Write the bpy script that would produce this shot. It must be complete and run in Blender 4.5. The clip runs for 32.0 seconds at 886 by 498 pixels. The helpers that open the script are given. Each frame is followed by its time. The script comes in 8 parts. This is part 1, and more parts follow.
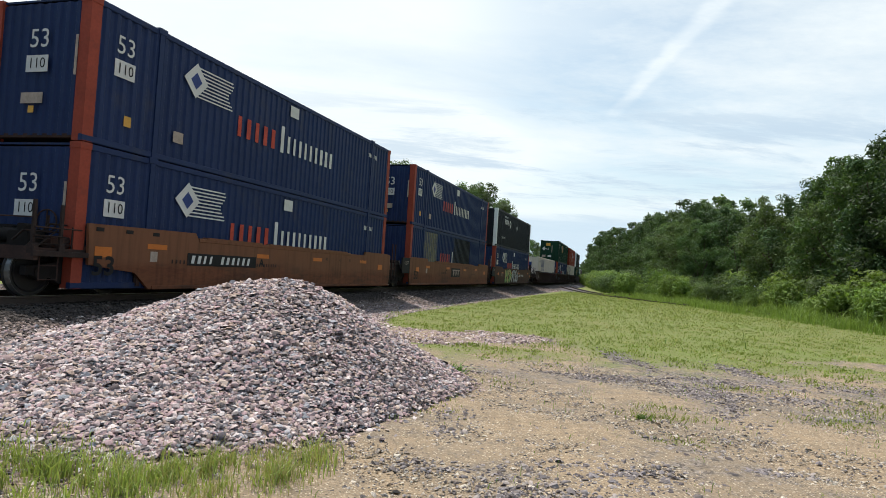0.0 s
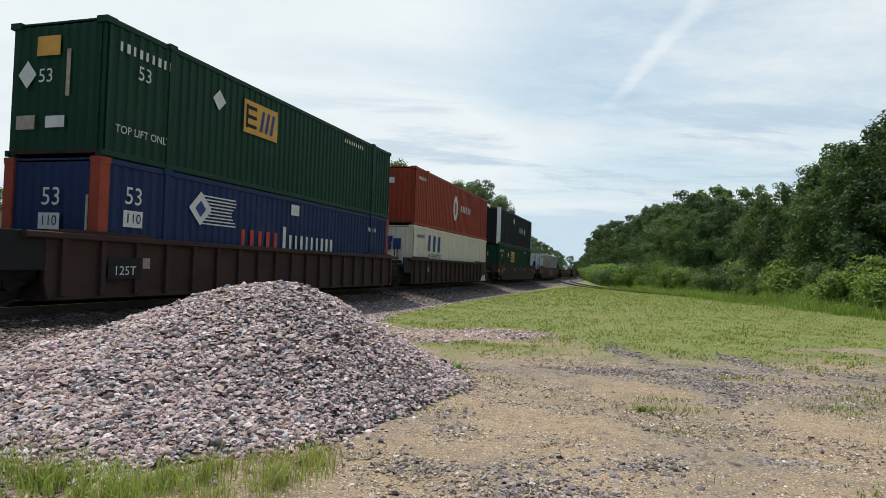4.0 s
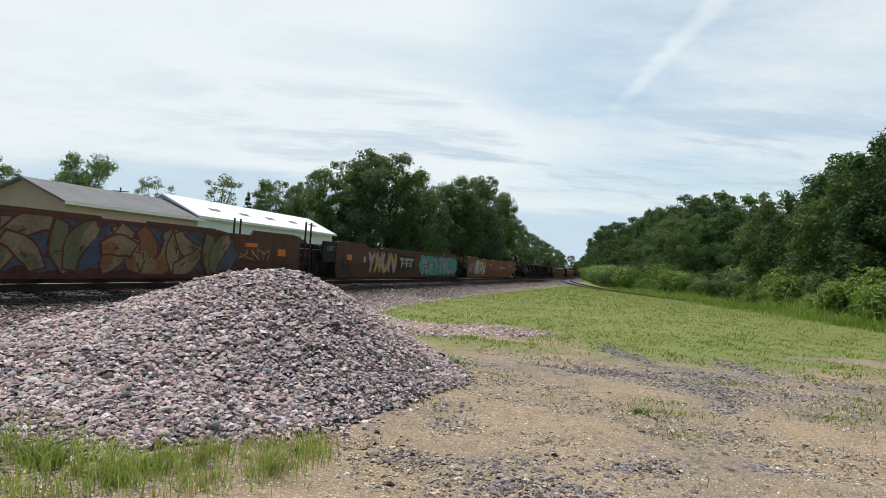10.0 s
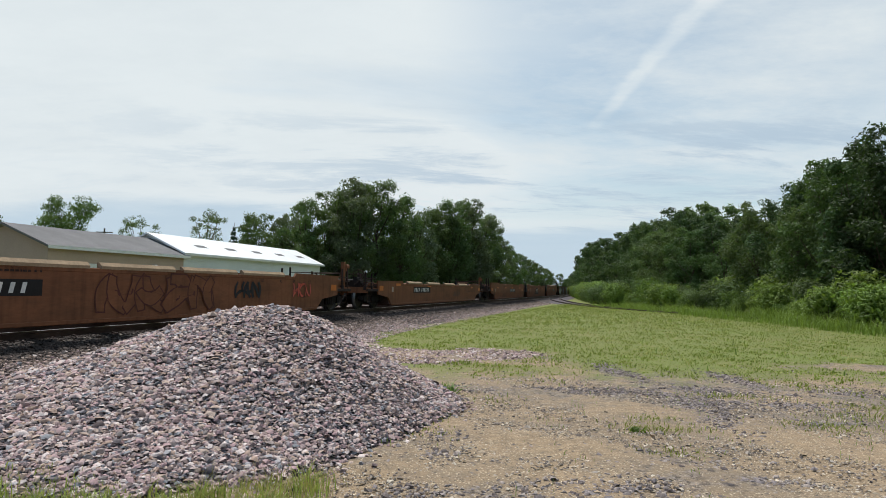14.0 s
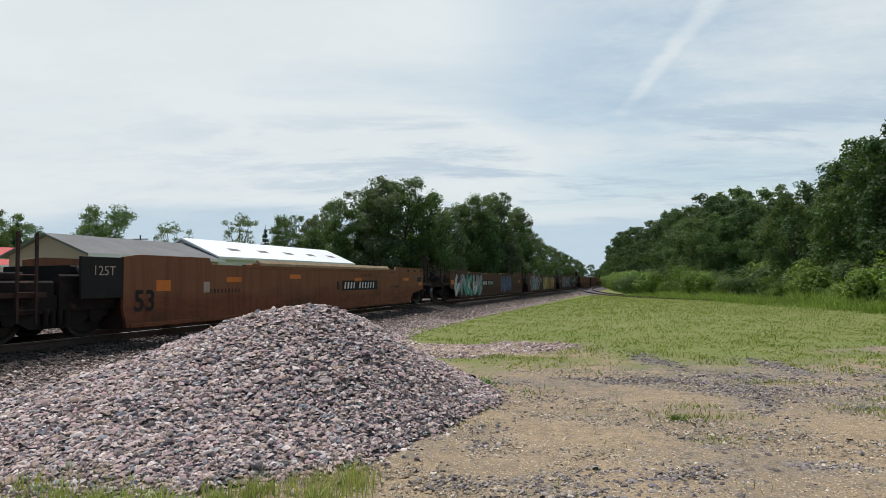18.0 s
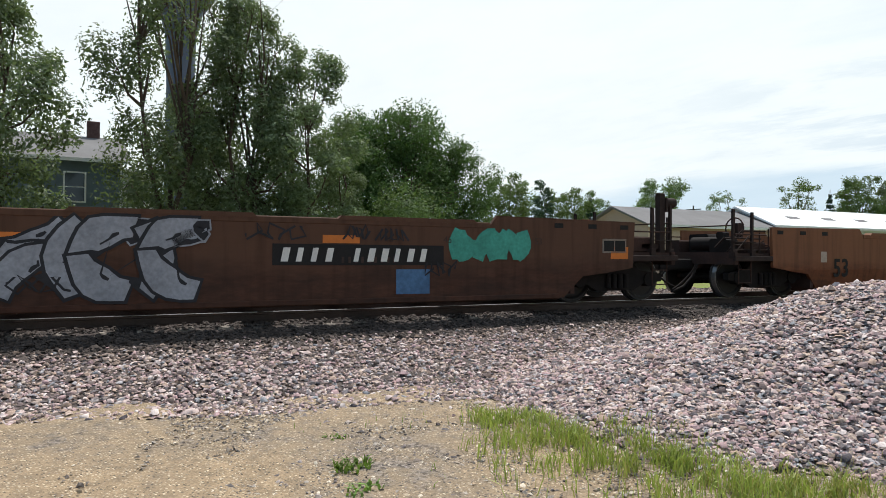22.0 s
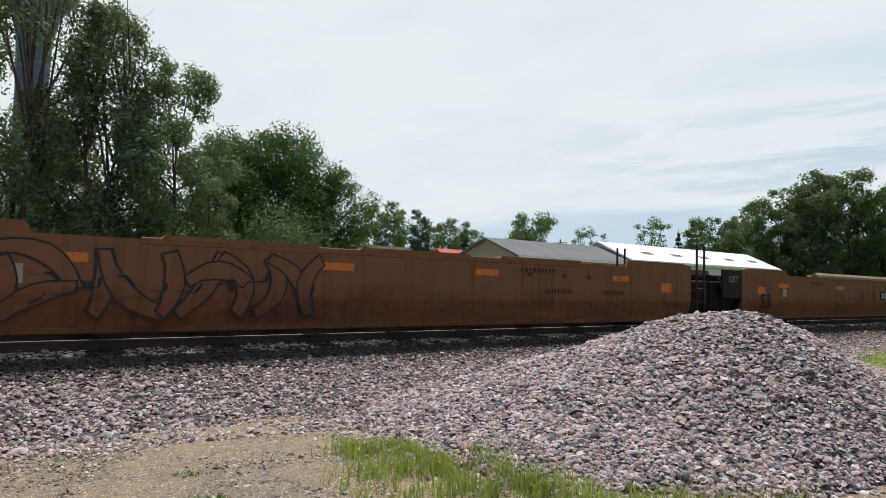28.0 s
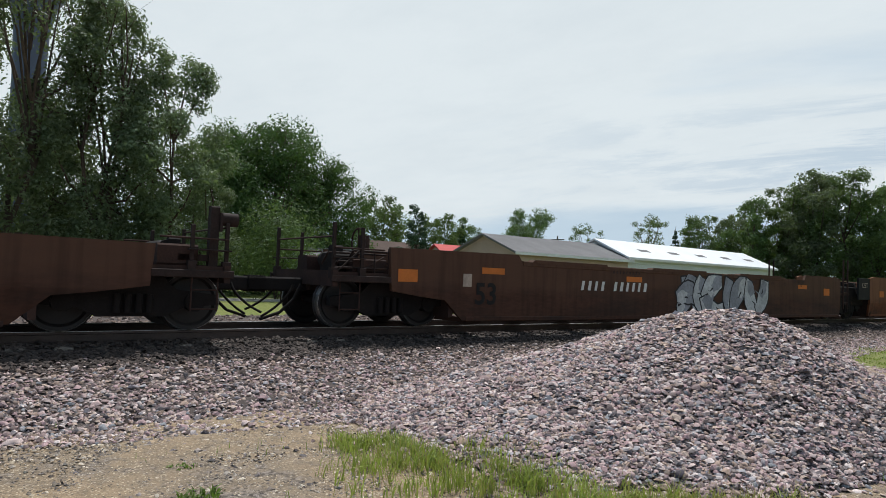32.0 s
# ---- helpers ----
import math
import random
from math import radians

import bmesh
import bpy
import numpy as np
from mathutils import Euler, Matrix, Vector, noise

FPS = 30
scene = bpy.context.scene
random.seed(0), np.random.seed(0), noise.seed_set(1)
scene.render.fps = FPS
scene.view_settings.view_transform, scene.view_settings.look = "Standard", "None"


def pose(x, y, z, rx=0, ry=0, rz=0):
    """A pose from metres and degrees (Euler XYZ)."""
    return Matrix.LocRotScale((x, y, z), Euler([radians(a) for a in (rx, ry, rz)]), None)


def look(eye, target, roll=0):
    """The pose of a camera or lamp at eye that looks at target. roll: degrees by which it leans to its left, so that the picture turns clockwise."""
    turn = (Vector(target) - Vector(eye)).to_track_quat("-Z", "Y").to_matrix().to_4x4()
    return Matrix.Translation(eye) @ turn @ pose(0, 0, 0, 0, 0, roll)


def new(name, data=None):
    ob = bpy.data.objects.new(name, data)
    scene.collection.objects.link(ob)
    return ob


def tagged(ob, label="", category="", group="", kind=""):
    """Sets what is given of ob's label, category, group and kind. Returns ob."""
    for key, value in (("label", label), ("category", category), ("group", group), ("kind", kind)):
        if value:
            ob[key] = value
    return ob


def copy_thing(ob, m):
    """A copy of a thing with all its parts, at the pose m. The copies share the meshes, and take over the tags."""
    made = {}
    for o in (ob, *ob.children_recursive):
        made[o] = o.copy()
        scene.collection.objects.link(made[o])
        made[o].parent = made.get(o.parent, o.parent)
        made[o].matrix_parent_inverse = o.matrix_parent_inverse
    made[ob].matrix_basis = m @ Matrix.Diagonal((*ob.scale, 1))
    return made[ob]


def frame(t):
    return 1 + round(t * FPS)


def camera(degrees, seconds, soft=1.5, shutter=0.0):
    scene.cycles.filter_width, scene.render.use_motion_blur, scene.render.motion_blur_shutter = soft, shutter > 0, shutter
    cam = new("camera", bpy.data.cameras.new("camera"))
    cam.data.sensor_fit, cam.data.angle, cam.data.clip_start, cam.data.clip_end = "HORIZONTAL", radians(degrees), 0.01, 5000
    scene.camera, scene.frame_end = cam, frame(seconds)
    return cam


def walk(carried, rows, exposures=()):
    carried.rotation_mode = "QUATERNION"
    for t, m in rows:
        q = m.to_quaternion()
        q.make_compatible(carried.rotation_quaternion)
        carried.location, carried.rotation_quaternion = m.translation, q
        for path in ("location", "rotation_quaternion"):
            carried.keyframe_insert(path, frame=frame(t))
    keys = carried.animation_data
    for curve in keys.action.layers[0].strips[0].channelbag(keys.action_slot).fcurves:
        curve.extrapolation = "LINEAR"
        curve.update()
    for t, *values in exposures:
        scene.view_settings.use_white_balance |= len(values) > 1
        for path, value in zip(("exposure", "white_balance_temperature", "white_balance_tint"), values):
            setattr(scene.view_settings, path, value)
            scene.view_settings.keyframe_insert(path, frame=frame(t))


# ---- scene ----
cam = camera(68.53, 32.0, 0.6)
# seconds, place, yaw to the left, pitch up, lean
PATH = [
    (0.0, -0.019, -0.043, 1.605, -0.70, 1.78, 3.62),
    (0.5, -0.005, -0.033, 1.602, 0.07, 1.70, 4.42),
    (1.0, 0.004, -0.026, 1.596, 0.19, 1.60, 3.82),
    (1.5, 0.012, -0.001, 1.604, -0.35, 1.61, 2.61),
    (2.0, 0.015, 0.004, 1.597, 1.56, 1.78, 3.54),
    (2.5, 0.026, 0.001, 1.598, 1.80, 1.85, 2.55),
    (3.0, 0.031, 0.002, 1.596, 0.75, 1.84, 2.20),
    (3.5, 0.026, 0.002, 1.594, -0.21, 1.76, 2.58),
    (4.0, 0.027, 0.010, 1.600, -0.82, 1.64, 1.90),
    (4.5, 0.011, 0.022, 1.594, -0.17, 1.38, 2.21),
    (6.5, 0.021, -0.009, 1.603, 0.20, 1.30, 0.89),
    (7.0, 0.026, -0.010, 1.603, -0.92, 1.22, 1.60),
    (7.5, 0.020, -0.009, 1.601, -0.71, 1.06, 0.59),
    (8.0, 0.015, 0.001, 1.600, -0.61, 0.92, 0.94),
    (8.5, 0.007, -0.001, 1.608, -0.99, 0.92, 0.90),
    (9.0, -0.000, -0.000, 1.600, 0.00, 0.90, 1.20),
    (9.5, 0.010, -0.007, 1.602, -0.58, 0.94, 0.63),
    (10.0, 0.006, -0.001, 1.594, -0.74, 1.16, 4.20),
    (10.5, 0.014, 0.003, 1.601, -0.84, 1.37, 2.31),
    (11.0, 0.011, 0.005, 1.606, -0.63, 1.53, 2.79),
    (11.5, 0.022, 0.021, 1.621, -1.82, 1.97, 3.79),
    (12.0, -0.006, 0.046, 1.637, -2.60, 3.29, 1.07),
    (12.5, -0.003, 0.002, 1.633, -0.33, 3.65, 1.39),
    (13.0, 0.021, -0.026, 1.637, -0.42, 4.11, 1.09),
    (13.5, 0.018, -0.011, 1.633, -2.64, 3.93, 1.23),
    (14.0, 0.006, -0.018, 1.634, -1.69, 3.34, 1.28),
    (14.5, 0.013, -0.036, 1.637, -1.31, 4.11, -0.06),
    (15.0, 0.015, -0.033, 1.634, -0.96, 3.47, 0.49),
    (15.5, -0.033, -0.037, 1.628, 3.11, 3.44, 0.30),
    (17.5, -0.046, -0.080, 1.628, 1.29, 3.73, -0.22),
    (18.0, -0.043, -0.077, 1.626, 0.86, 2.91, -0.62),
    (18.5, -0.050, -0.061, 1.624, 0.94, 2.07, 1.07),
    (19.0, -0.073, -0.027, 1.614, 2.10, 1.72, 1.64),
    (19.5, -0.112, 0.001, 1.614, 3.93, 2.12, 0.37),
    (20.0, -0.132, -0.007, 1.613, 4.56, 2.90, 0.13),
    (20.5, -0.182, 0.061, 1.596, 9.99, 2.77, 1.32),
    (21.0, -0.223, 0.049, 1.593, 30.67, 2.55, -0.22),
    (21.5, -0.215, -0.007, 1.597, 45.54, 1.26, -1.62),
    (22.0, -0.229, -0.047, 1.599, 46.81, 0.30, 0.49),
    (22.5, -0.236, -0.045, 1.600, 48.03, 0.06, 1.11),
    (23.0, -0.232, -0.034, 1.600, 48.03, 0.07, 0.08),
    (23.5, -0.216, -0.029, 1.597, 47.49, 0.60, 0.18),
    (24.0, -0.209, 0.004, 1.597, 41.39, 0.85, 1.74),
    (24.5, -0.195, 0.011, 1.594, 36.16, 0.96, 1.99),
    (25.0, -0.191, 0.006, 1.595, 33.50, 1.16, 1.86),
    (25.5, -0.199, -0.008, 1.594, 34.61, 1.84, 1.75),
    (26.0, -0.197, -0.014, 1.588, 35.61, 2.52, 1.64),
    (26.5, -0.202, -0.003, 1.594, 36.57, 3.30, 1.20),
    (28.5, -0.194, 0.007, 1.596, 35.94, 2.87, 1.64),
    (29.0, -0.200, 0.006, 1.596, 36.41, 3.04, 1.37),
    (29.5, -0.205, 0.004, 1.595, 36.78, 3.19, 1.98),
    (30.0, -0.207, -0.002, 1.598, 36.65, 3.32, 2.24),
    (30.5, -0.210, -0.002, 1.589, 36.73, 3.24, 1.36),
    (31.0, -0.212, 0.001, 1.592, 36.90, 2.91, 0.96),
    (31.5, -0.211, 0.010, 1.597, 36.63, 2.65, 1.37),
    (32.0, -0.201, 0.010, 1.595, 35.76, 2.55, 2.21),
]


def cam_pose(x, y, z, yaw, pitch, lean):
    yw, pt = radians(yaw), radians(pitch)
    ahead = Vector((-math.sin(yw) * math.cos(pt), math.cos(yw) * math.cos(pt), math.sin(pt)))
    eye = Vector((x, y, z))
    return look(eye, eye + ahead, lean)


# the clip's camera brightens when it turns to the trees and darkens again
EXPOSURES = [(0, -0.020, 6330, 10), (2, -0.150, 6330, 10), (4, -0.220, 6280, 10), (9, -0.220, 6280, 10), (13, -0.280, 6230, 10), (15, -0.410, 6330, 10), (19, -0.370, 6280, 10), (20.5, -0.390, 6330, 10), (21.3, -0.280, 6310, 10),
             (22, -0.040, 6360, 10), (23, 0.170, 6460, 10), (24, 0.200, 6410, 10), (25, 0.000, 6210, 10), (26, -0.120, 6160, 10), (27.5, -0.240, 6280, 10), (29, -0.380, 6190, 10), (32, -0.390, 6190, 10)]
walk(cam, [(r[0], cam_pose(*r[1:])) for r in PATH], EXPOSURES)

# ---- light ----
SUN_EL, SUN_AZ = radians(66), radians(40)   # azimuth counted to the left from +y
sun_dir = Vector((-math.sin(SUN_AZ) * math.cos(SUN_EL), math.cos(SUN_AZ) * math.cos(SUN_EL), math.sin(SUN_EL)))
sun = new("sun", bpy.data.lights.new("sun", "SUN"))
sun.data.energy, sun.data.angle, sun.data.color = 5.3, radians(0.55), (1.0, 0.96, 0.90)
sun.matrix_world = look(sun_dir * 60, (0, 0, 0))

world = bpy.data.worlds.new("sky")
scene.world = world
world.use_nodes = True


def build_sky():
    nt = world.node_tree
    N, L = nt.nodes, nt.links
    N.clear()
    out = N.new("ShaderNodeOutputWorld")
    back = N.new("ShaderNodeBackground")
    sky = N.new("ShaderNodeTexSky")
    sky.sky_type, sky.sun_disc = "NISHITA", False
    sky.sun_elevation, sky.sun_rotation = SUN_EL, -SUN_AZ
    sky.air_density, sky.dust_density = 1.0, 1.5
    dim = N.new("ShaderNodeVectorMath"); dim.operation = "MULTIPLY"; dim.inputs[1].default_value = (0.122, 0.152, 0.147)
    L.new(sky.outputs[0], dim.inputs[0])
    co = N.new("ShaderNodeTexCoord")
    # flat cloud layer: direction divided by its height
    sep = N.new("ShaderNodeSeparateXYZ"); L.new(co.outputs["Generated"], sep.inputs[0])
    up = N.new("ShaderNodeMath"); up.operation = "MAXIMUM"; up.inputs[1].default_value = 0.0; L.new(sep.outputs[2], up.inputs[0])
    add = N.new("ShaderNodeMath"); add.inputs[1].default_value = 0.13; L.new(up.outputs[0], add.inputs[0])
    com = N.new("ShaderNodeCombineXYZ")
    for k in (0, 1):
        d = N.new("ShaderNodeMath"); d.operation = "DIVIDE"
        L.new(sep.outputs[k], d.inputs[0]); L.new(add.outputs[0], d.inputs[1]); L.new(d.outputs[0], com.inputs[k])
    mp = N.new("ShaderNodeMapping"); mp.inputs["Rotation"].default_value = (0, 0, radians(25)); mp.inputs["Scale"].default_value = (0.5, 0.75, 1)
    mp.inputs["Location"].default_value = (3.3, 1.2, 0)
    L.new(com.outputs[0], mp.inputs[0])
    n1 = N.new("ShaderNodeTexNoise"); n1.inputs["Scale"].default_value = 0.9; n1.inputs["Detail"].default_value = 7; n1.inputs["Roughness"].default_value = 0.55; n1.inputs["Distortion"].default_value = 0.5
    n2 = N.new("ShaderNodeTexNoise"); n2.inputs["Scale"].default_value = 2.6; n2.inputs["Detail"].default_value = 6; n2.inputs["Roughness"].default_value = 0.68
    L.new(mp.outputs[0], n1.inputs[0]); L.new(mp.outputs[0], n2.inputs[0])
    cover = N.new("ShaderNodeMapRange"); cover.inputs[1].default_value = 0.30; cover.inputs[2].default_value = 0.60
    cover.inputs[3].default_value = 0.58
    L.new(n1.outputs[0], cover.inputs[0])
    # the white veil thickens towards the west
    west = N.new("ShaderNodeMapRange"); west.inputs[1].default_value = 0.25; west.inputs[2].default_value = -0.45
    west.inputs[3].default_value = 0.0; west.inputs[4].default_value = 0.3
    L.new(sep.outputs[0], west.inputs[0])
    both = N.new("ShaderNodeMath"); both.operation = "ADD"; both.use_clamp = True
    L.new(cover.outputs[0], both.inputs[0]); L.new(west.outputs[0], both.inputs[1])
    # an opening of blue to the north-east
    spot = N.new("ShaderNodeVectorMath"); spot.operation = "DOT_PRODUCT"; spot.inputs[1].default_value = (0.36, 0.86, 0.36)
    L.new(co.outputs["Generated"], spot.inputs[0])
    gap = N.new("ShaderNodeMapRange"); gap.interpolation_type = "SMOOTHSTEP"
    gap.inputs[1].default_value = 0.92; gap.inputs[2].default_value = 0.998; gap.inputs[4].default_value = 0.42
    L.new(spot.outputs["Value"], gap.inputs[0])
    wisps = N.new("ShaderNodeMapRange"); wisps.inputs[1].default_value = 0.30; wisps.inputs[2].default_value = 0.58
    L.new(n2.outputs[0], wisps.inputs[0])
    part_gap = N.new("ShaderNodeMath"); part_gap.operation = "MULTIPLY"; L.new(gap.outputs[0], part_gap.inputs[0]); L.new(wisps.outputs[0], part_gap.inputs[1])
    less = N.new("ShaderNodeMath"); less.operation = "SUBTRACT"; less.use_clamp = True
    L.new(both.outputs[0], less.inputs[0]); L.new(part_gap.outputs[0], less.inputs[1])
    # an old vapour trail, widened by the wind, across the opening
    flat = N.new("ShaderNodeSeparateXYZ"); L.new(com.outputs[0], flat.inputs[0])
    n4 = N.new("ShaderNodeTexNoise"); n4.inputs["Scale"].default_value = 3.2; n4.inputs["Detail"].default_value = 5; L.new(com.outputs[0], n4.inputs[0])

    def calc(op, p, q, r=None):
        k = N.new("ShaderNodeMath"); k.operation = op
        for i, v in enumerate((p, q, r)):
            if isinstance(v, (int, float)):
                k.inputs[i].default_value = v
            elif v is not None:
                L.new(v, k.inputs[i])
        return k.outputs[0]

    def step(src, a, b, hi=1.0):
        k = N.new("ShaderNodeMapRange"); k.interpolation_type = "SMOOTHSTEP"
        k.inputs[1].default_value, k.inputs[2].default_value, k.inputs[4].default_value = a, b, hi
        L.new(src, k.inputs[0])
        return k.outputs[0]

    back_y = calc("SUBTRACT", 2.4, flat.outputs[1])
    line = calc("MULTIPLY_ADD", calc("MULTIPLY", back_y, back_y), 0.085, 0.675)
    aside = calc("ADD", calc("SUBTRACT", flat.outputs[0], line), calc("MULTIPLY", calc("SUBTRACT", n4.outputs[0], 0.5), 0.16))
    trail = calc("MULTIPLY", step(calc("ABSOLUTE", aside, 0.0), 0.048, 0.008, 0.22), step(flat.outputs[1], 2.62, 2.35))
    thick = calc("MINIMUM", calc("ADD", calc("ADD", less.outputs[0], trail), step(sep.outputs[2], 0.30, 0.14, 0.22)), 1.0)
    # the clouds end overhead: behind the camera the sky is clear
    front = N.new("ShaderNodeMapRange"); front.interpolation_type = "SMOOTHSTEP"
    front.inputs[1].default_value = -0.35; front.inputs[2].default_value = 0.25; front.inputs[3].default_value = 0.12
    L.new(sep.outputs[1], front.inputs[0])
    veil = N.new("ShaderNodeMath"); veil.operation = "MULTIPLY"; L.new(thick, veil.inputs[0]); L.new(front.outputs[0], veil.inputs[1])
    tone = N.new("ShaderNodeValToRGB")
    tone.color_ramp.elements[0].position, tone.color_ramp.elements[0].color = 0.34, (0.94, 1.005, 1.01, 1)
    tone.color_ramp.elements[1].position, tone.color_ramp.elements[1].color = 0.60, (1.0, 1.06, 1.055, 1)
    L.new(n2.outputs[0], tone.inputs[0])
    mix = N.new("ShaderNodeMix"); mix.data_type = "RGBA"
    L.new(veil.outputs[0], mix.inputs["Factor"]); L.new(dim.outputs[0], mix.inputs["A"]); L.new(tone.outputs[0], mix.inputs["B"])
    # long grey undersides in the lower layer
    sm = N.new("ShaderNodeMapping"); sm.inputs["Rotation"].default_value = (0, 0, radians(-8)); sm.inputs["Scale"].default_value = (0.55, 1.25, 1); sm.inputs["Location"].default_value = (1.7, 0.35, 0)
    L.new(com.outputs[0], sm.inputs[0])
    n5 = N.new("ShaderNodeTexNoise"); n5.inputs["Scale"].default_value = 1.7; n5.inputs["Detail"].default_value = 7; n5.inputs["Roughness"].default_value = 0.66; n5.inputs["Distortion"].default_value = 0.35
    L.new(sm.outputs[0], n5.inputs[0])
    belt = calc("MULTIPLY", step(sep.outputs[2], 0.05, 0.13), step(sep.outputs[2], 0.30, 0.20))
    shade = calc("MULTIPLY", calc("MULTIPLY", step(n5.outputs[0], 0.47, 0.62, 0.85), belt), step(sep.outputs[0], -0.75, 0.25))
    under = N.new("ShaderNodeMix"); under.data_type = "RGBA"; under.inputs["B"].default_value = (0.60, 0.735, 0.85, 1)
    L.new(shade, under.inputs["Factor"]); L.new(mix.outputs["Result"], under.inputs["A"])
    # a blue-grey bank of distant cloud over the horizon
    rag = N.new("ShaderNodeMath"); rag.operation = "MULTIPLY_ADD"; rag.inputs[1].default_value = -0.11
    L.new(n1.outputs[0], rag.inputs[0]); L.new(sep.outputs[2], rag.inputs[2])
    low = N.new("ShaderNodeMapRange"); low.interpolation_type = "SMOOTHSTEP"
    low.inputs[1].default_value = 0.058; low.inputs[2].default_value = 0.026; low.inputs[4].default_value = 0.72
    L.new(rag.outputs[0], low.inputs[0])
    bank = N.new("ShaderNodeMix"); bank.data_type = "RGBA"; bank.inputs["B"].default_value = (0.60, 0.77, 0.90, 1)
    L.new(low.outputs[0], bank.inputs["Factor"]); L.new(under.outputs["Result"], bank.inputs["A"])
    L.new(bank.outputs["Result"], back.inputs[0]); back.inputs[1].default_value = 1.0
    L.new(back.outputs[0], out.inputs[0])


build_sky()

# ---- materials ----
def material(name, base, rough=0.8, metal=0.0, var=0.15, scale=4.0, fine=60.0, bump=0.1, dirt=None, dirt_amount=0.3, dirt_scale=1.2, stretch=(1, 1, 1), random_amount=0.0, island=0.0, space="Object", faded=None, streak=0.0):
    """Paint or bulk colour with broad stains, fine grain and relief."""
    m = bpy.data.materials.new(name)
    m.use_nodes = True
    nt = m.node_tree
    N, L = nt.nodes, nt.links
    b = N["Principled BSDF"]
    b.inputs["Roughness"].default_value, b.inputs["Metallic"].default_value = rough, metal
    b.inputs["Specular IOR Level"].default_value = 0.5 if metal or rough < 0.5 else 0.2
    co = N.new("ShaderNodeTexCoord")
    mp = N.new("ShaderNodeMapping"); mp.inputs["Scale"].default_value = stretch
    L.new(co.outputs[space], mp.inputs[0])
    big = N.new("ShaderNodeTexNoise"); big.inputs["Scale"].default_value = scale; big.inputs["Detail"].default_value = 6; big.inputs["Roughness"].default_value = 0.6
    small = N.new("ShaderNodeTexNoise"); small.inputs["Scale"].default_value = fine; small.inputs["Detail"].default_value = 4
    L.new(mp.outputs[0], big.inputs[0]); L.new(mp.outputs[0], small.inputs[0])
    a = N.new("ShaderNodeMapRange"); a.inputs[1].default_value = 0.3; a.inputs[2].default_value = 0.7
    a.inputs[3].default_value = 1 - var; a.inputs[4].default_value = 1 + var
    L.new(big.outputs[0], a.inputs[0])
    c = N.new("ShaderNodeMapRange"); c.inputs[1].default_value = 0.3; c.inputs[2].default_value = 0.7
    c.inputs[3].default_value = 1 - var * 0.6; c.inputs[4].default_value = 1 + var * 0.6
    L.new(small.outputs[0], c.inputs[0])
    mul = N.new("ShaderNodeMath"); mul.operation = "MULTIPLY"; L.new(a.outputs[0], mul.inputs[0]); L.new(c.outputs[0], mul.inputs[1])
    value = mul.outputs[0]
    if random_amount or island:
        src = N.new("ShaderNodeObjectInfo").outputs["Random"] if random_amount else N.new("ShaderNodeNewGeometry").outputs["Random Per Island"]
        r = N.new("ShaderNodeMapRange"); r.inputs[3].default_value = 1 - (random_amount or island); r.inputs[4].default_value = 1 + (random_amount or island)
        L.new(src, r.inputs[0])
        m2 = N.new("ShaderNodeMath"); m2.operation = "MULTIPLY"; L.new(value, m2.inputs[0]); L.new(r.outputs[0], m2.inputs[1]); value = m2.outputs[0]
    col = N.new("ShaderNodeVectorMath"); col.operation = "SCALE"; col.inputs[0].default_value = base[:3]
    L.new(value, col.inputs[3])
    result = col.outputs[0]
    if dirt:
        dn = N.new("ShaderNodeTexNoise"); dn.inputs["Scale"].default_value = dirt_scale; dn.inputs["Detail"].default_value = 8; dn.inputs["Roughness"].default_value = 0.7
        L.new(mp.outputs[0], dn.inputs[0])
        dr = N.new("ShaderNodeMapRange"); dr.inputs[1].default_value = 0.62 - dirt_amount * 0.4; dr.inputs[2].default_value = 0.78 - dirt_amount * 0.3
        dr.inputs[4].default_value = 0.85
        L.new(dn.outputs[0], dr.inputs[0])
        mx = N.new("ShaderNodeMix"); mx.data_type = "RGBA"; mx.inputs["B"].default_value = (*dirt[:3], 1)
        L.new(dr.outputs[0], mx.inputs["Factor"]); L.new(result, mx.inputs["A"]); result = mx.outputs["Result"]
    if faded:
        # paint bleached above a ragged line, where the sun and the weather reach
        sp = N.new("ShaderNodeSeparateXYZ"); L.new(co.outputs[space], sp.inputs[0])
        hn = N.new("ShaderNodeMath"); hn.operation = "MULTIPLY_ADD"; hn.inputs[1].default_value = 0.9
        L.new(big.outputs[0], hn.inputs[0]); L.new(sp.outputs[2], hn.inputs[2])
        fr = N.new("ShaderNodeMapRange"); fr.inputs[1].default_value = faded[1]; fr.inputs[2].default_value = faded[2]; fr.inputs[4].default_value = 0.8
        L.new(hn.outputs[0], fr.inputs[0])
        fx = N.new("ShaderNodeMix"); fx.data_type = "RGBA"; fx.inputs["B"].default_value = (*faded[0], 1)
        L.new(fr.outputs[0], fx.inputs["Factor"]); L.new(result, fx.inputs["A"]); result = fx.outputs["Result"]
    if streak:
        # grime that has run down the sides
        sm = N.new("ShaderNodeMapping"); sm.inputs["Scale"].default_value = (7.0, 7.0, 0.5); L.new(co.outputs[space], sm.inputs[0])
        sn = N.new("ShaderNodeTexNoise"); sn.inputs["Scale"].default_value = 1.0; sn.inputs["Detail"].default_value = 5; L.new(sm.outputs[0], sn.inputs[0])
        sr = N.new("ShaderNodeMapRange"); sr.inputs[1].default_value = 0.48; sr.inputs[2].default_value = 0.72; sr.inputs[3].default_value = 1.0; sr.inputs[4].default_value = 1 - streak
        L.new(sn.outputs[0], sr.inputs[0])
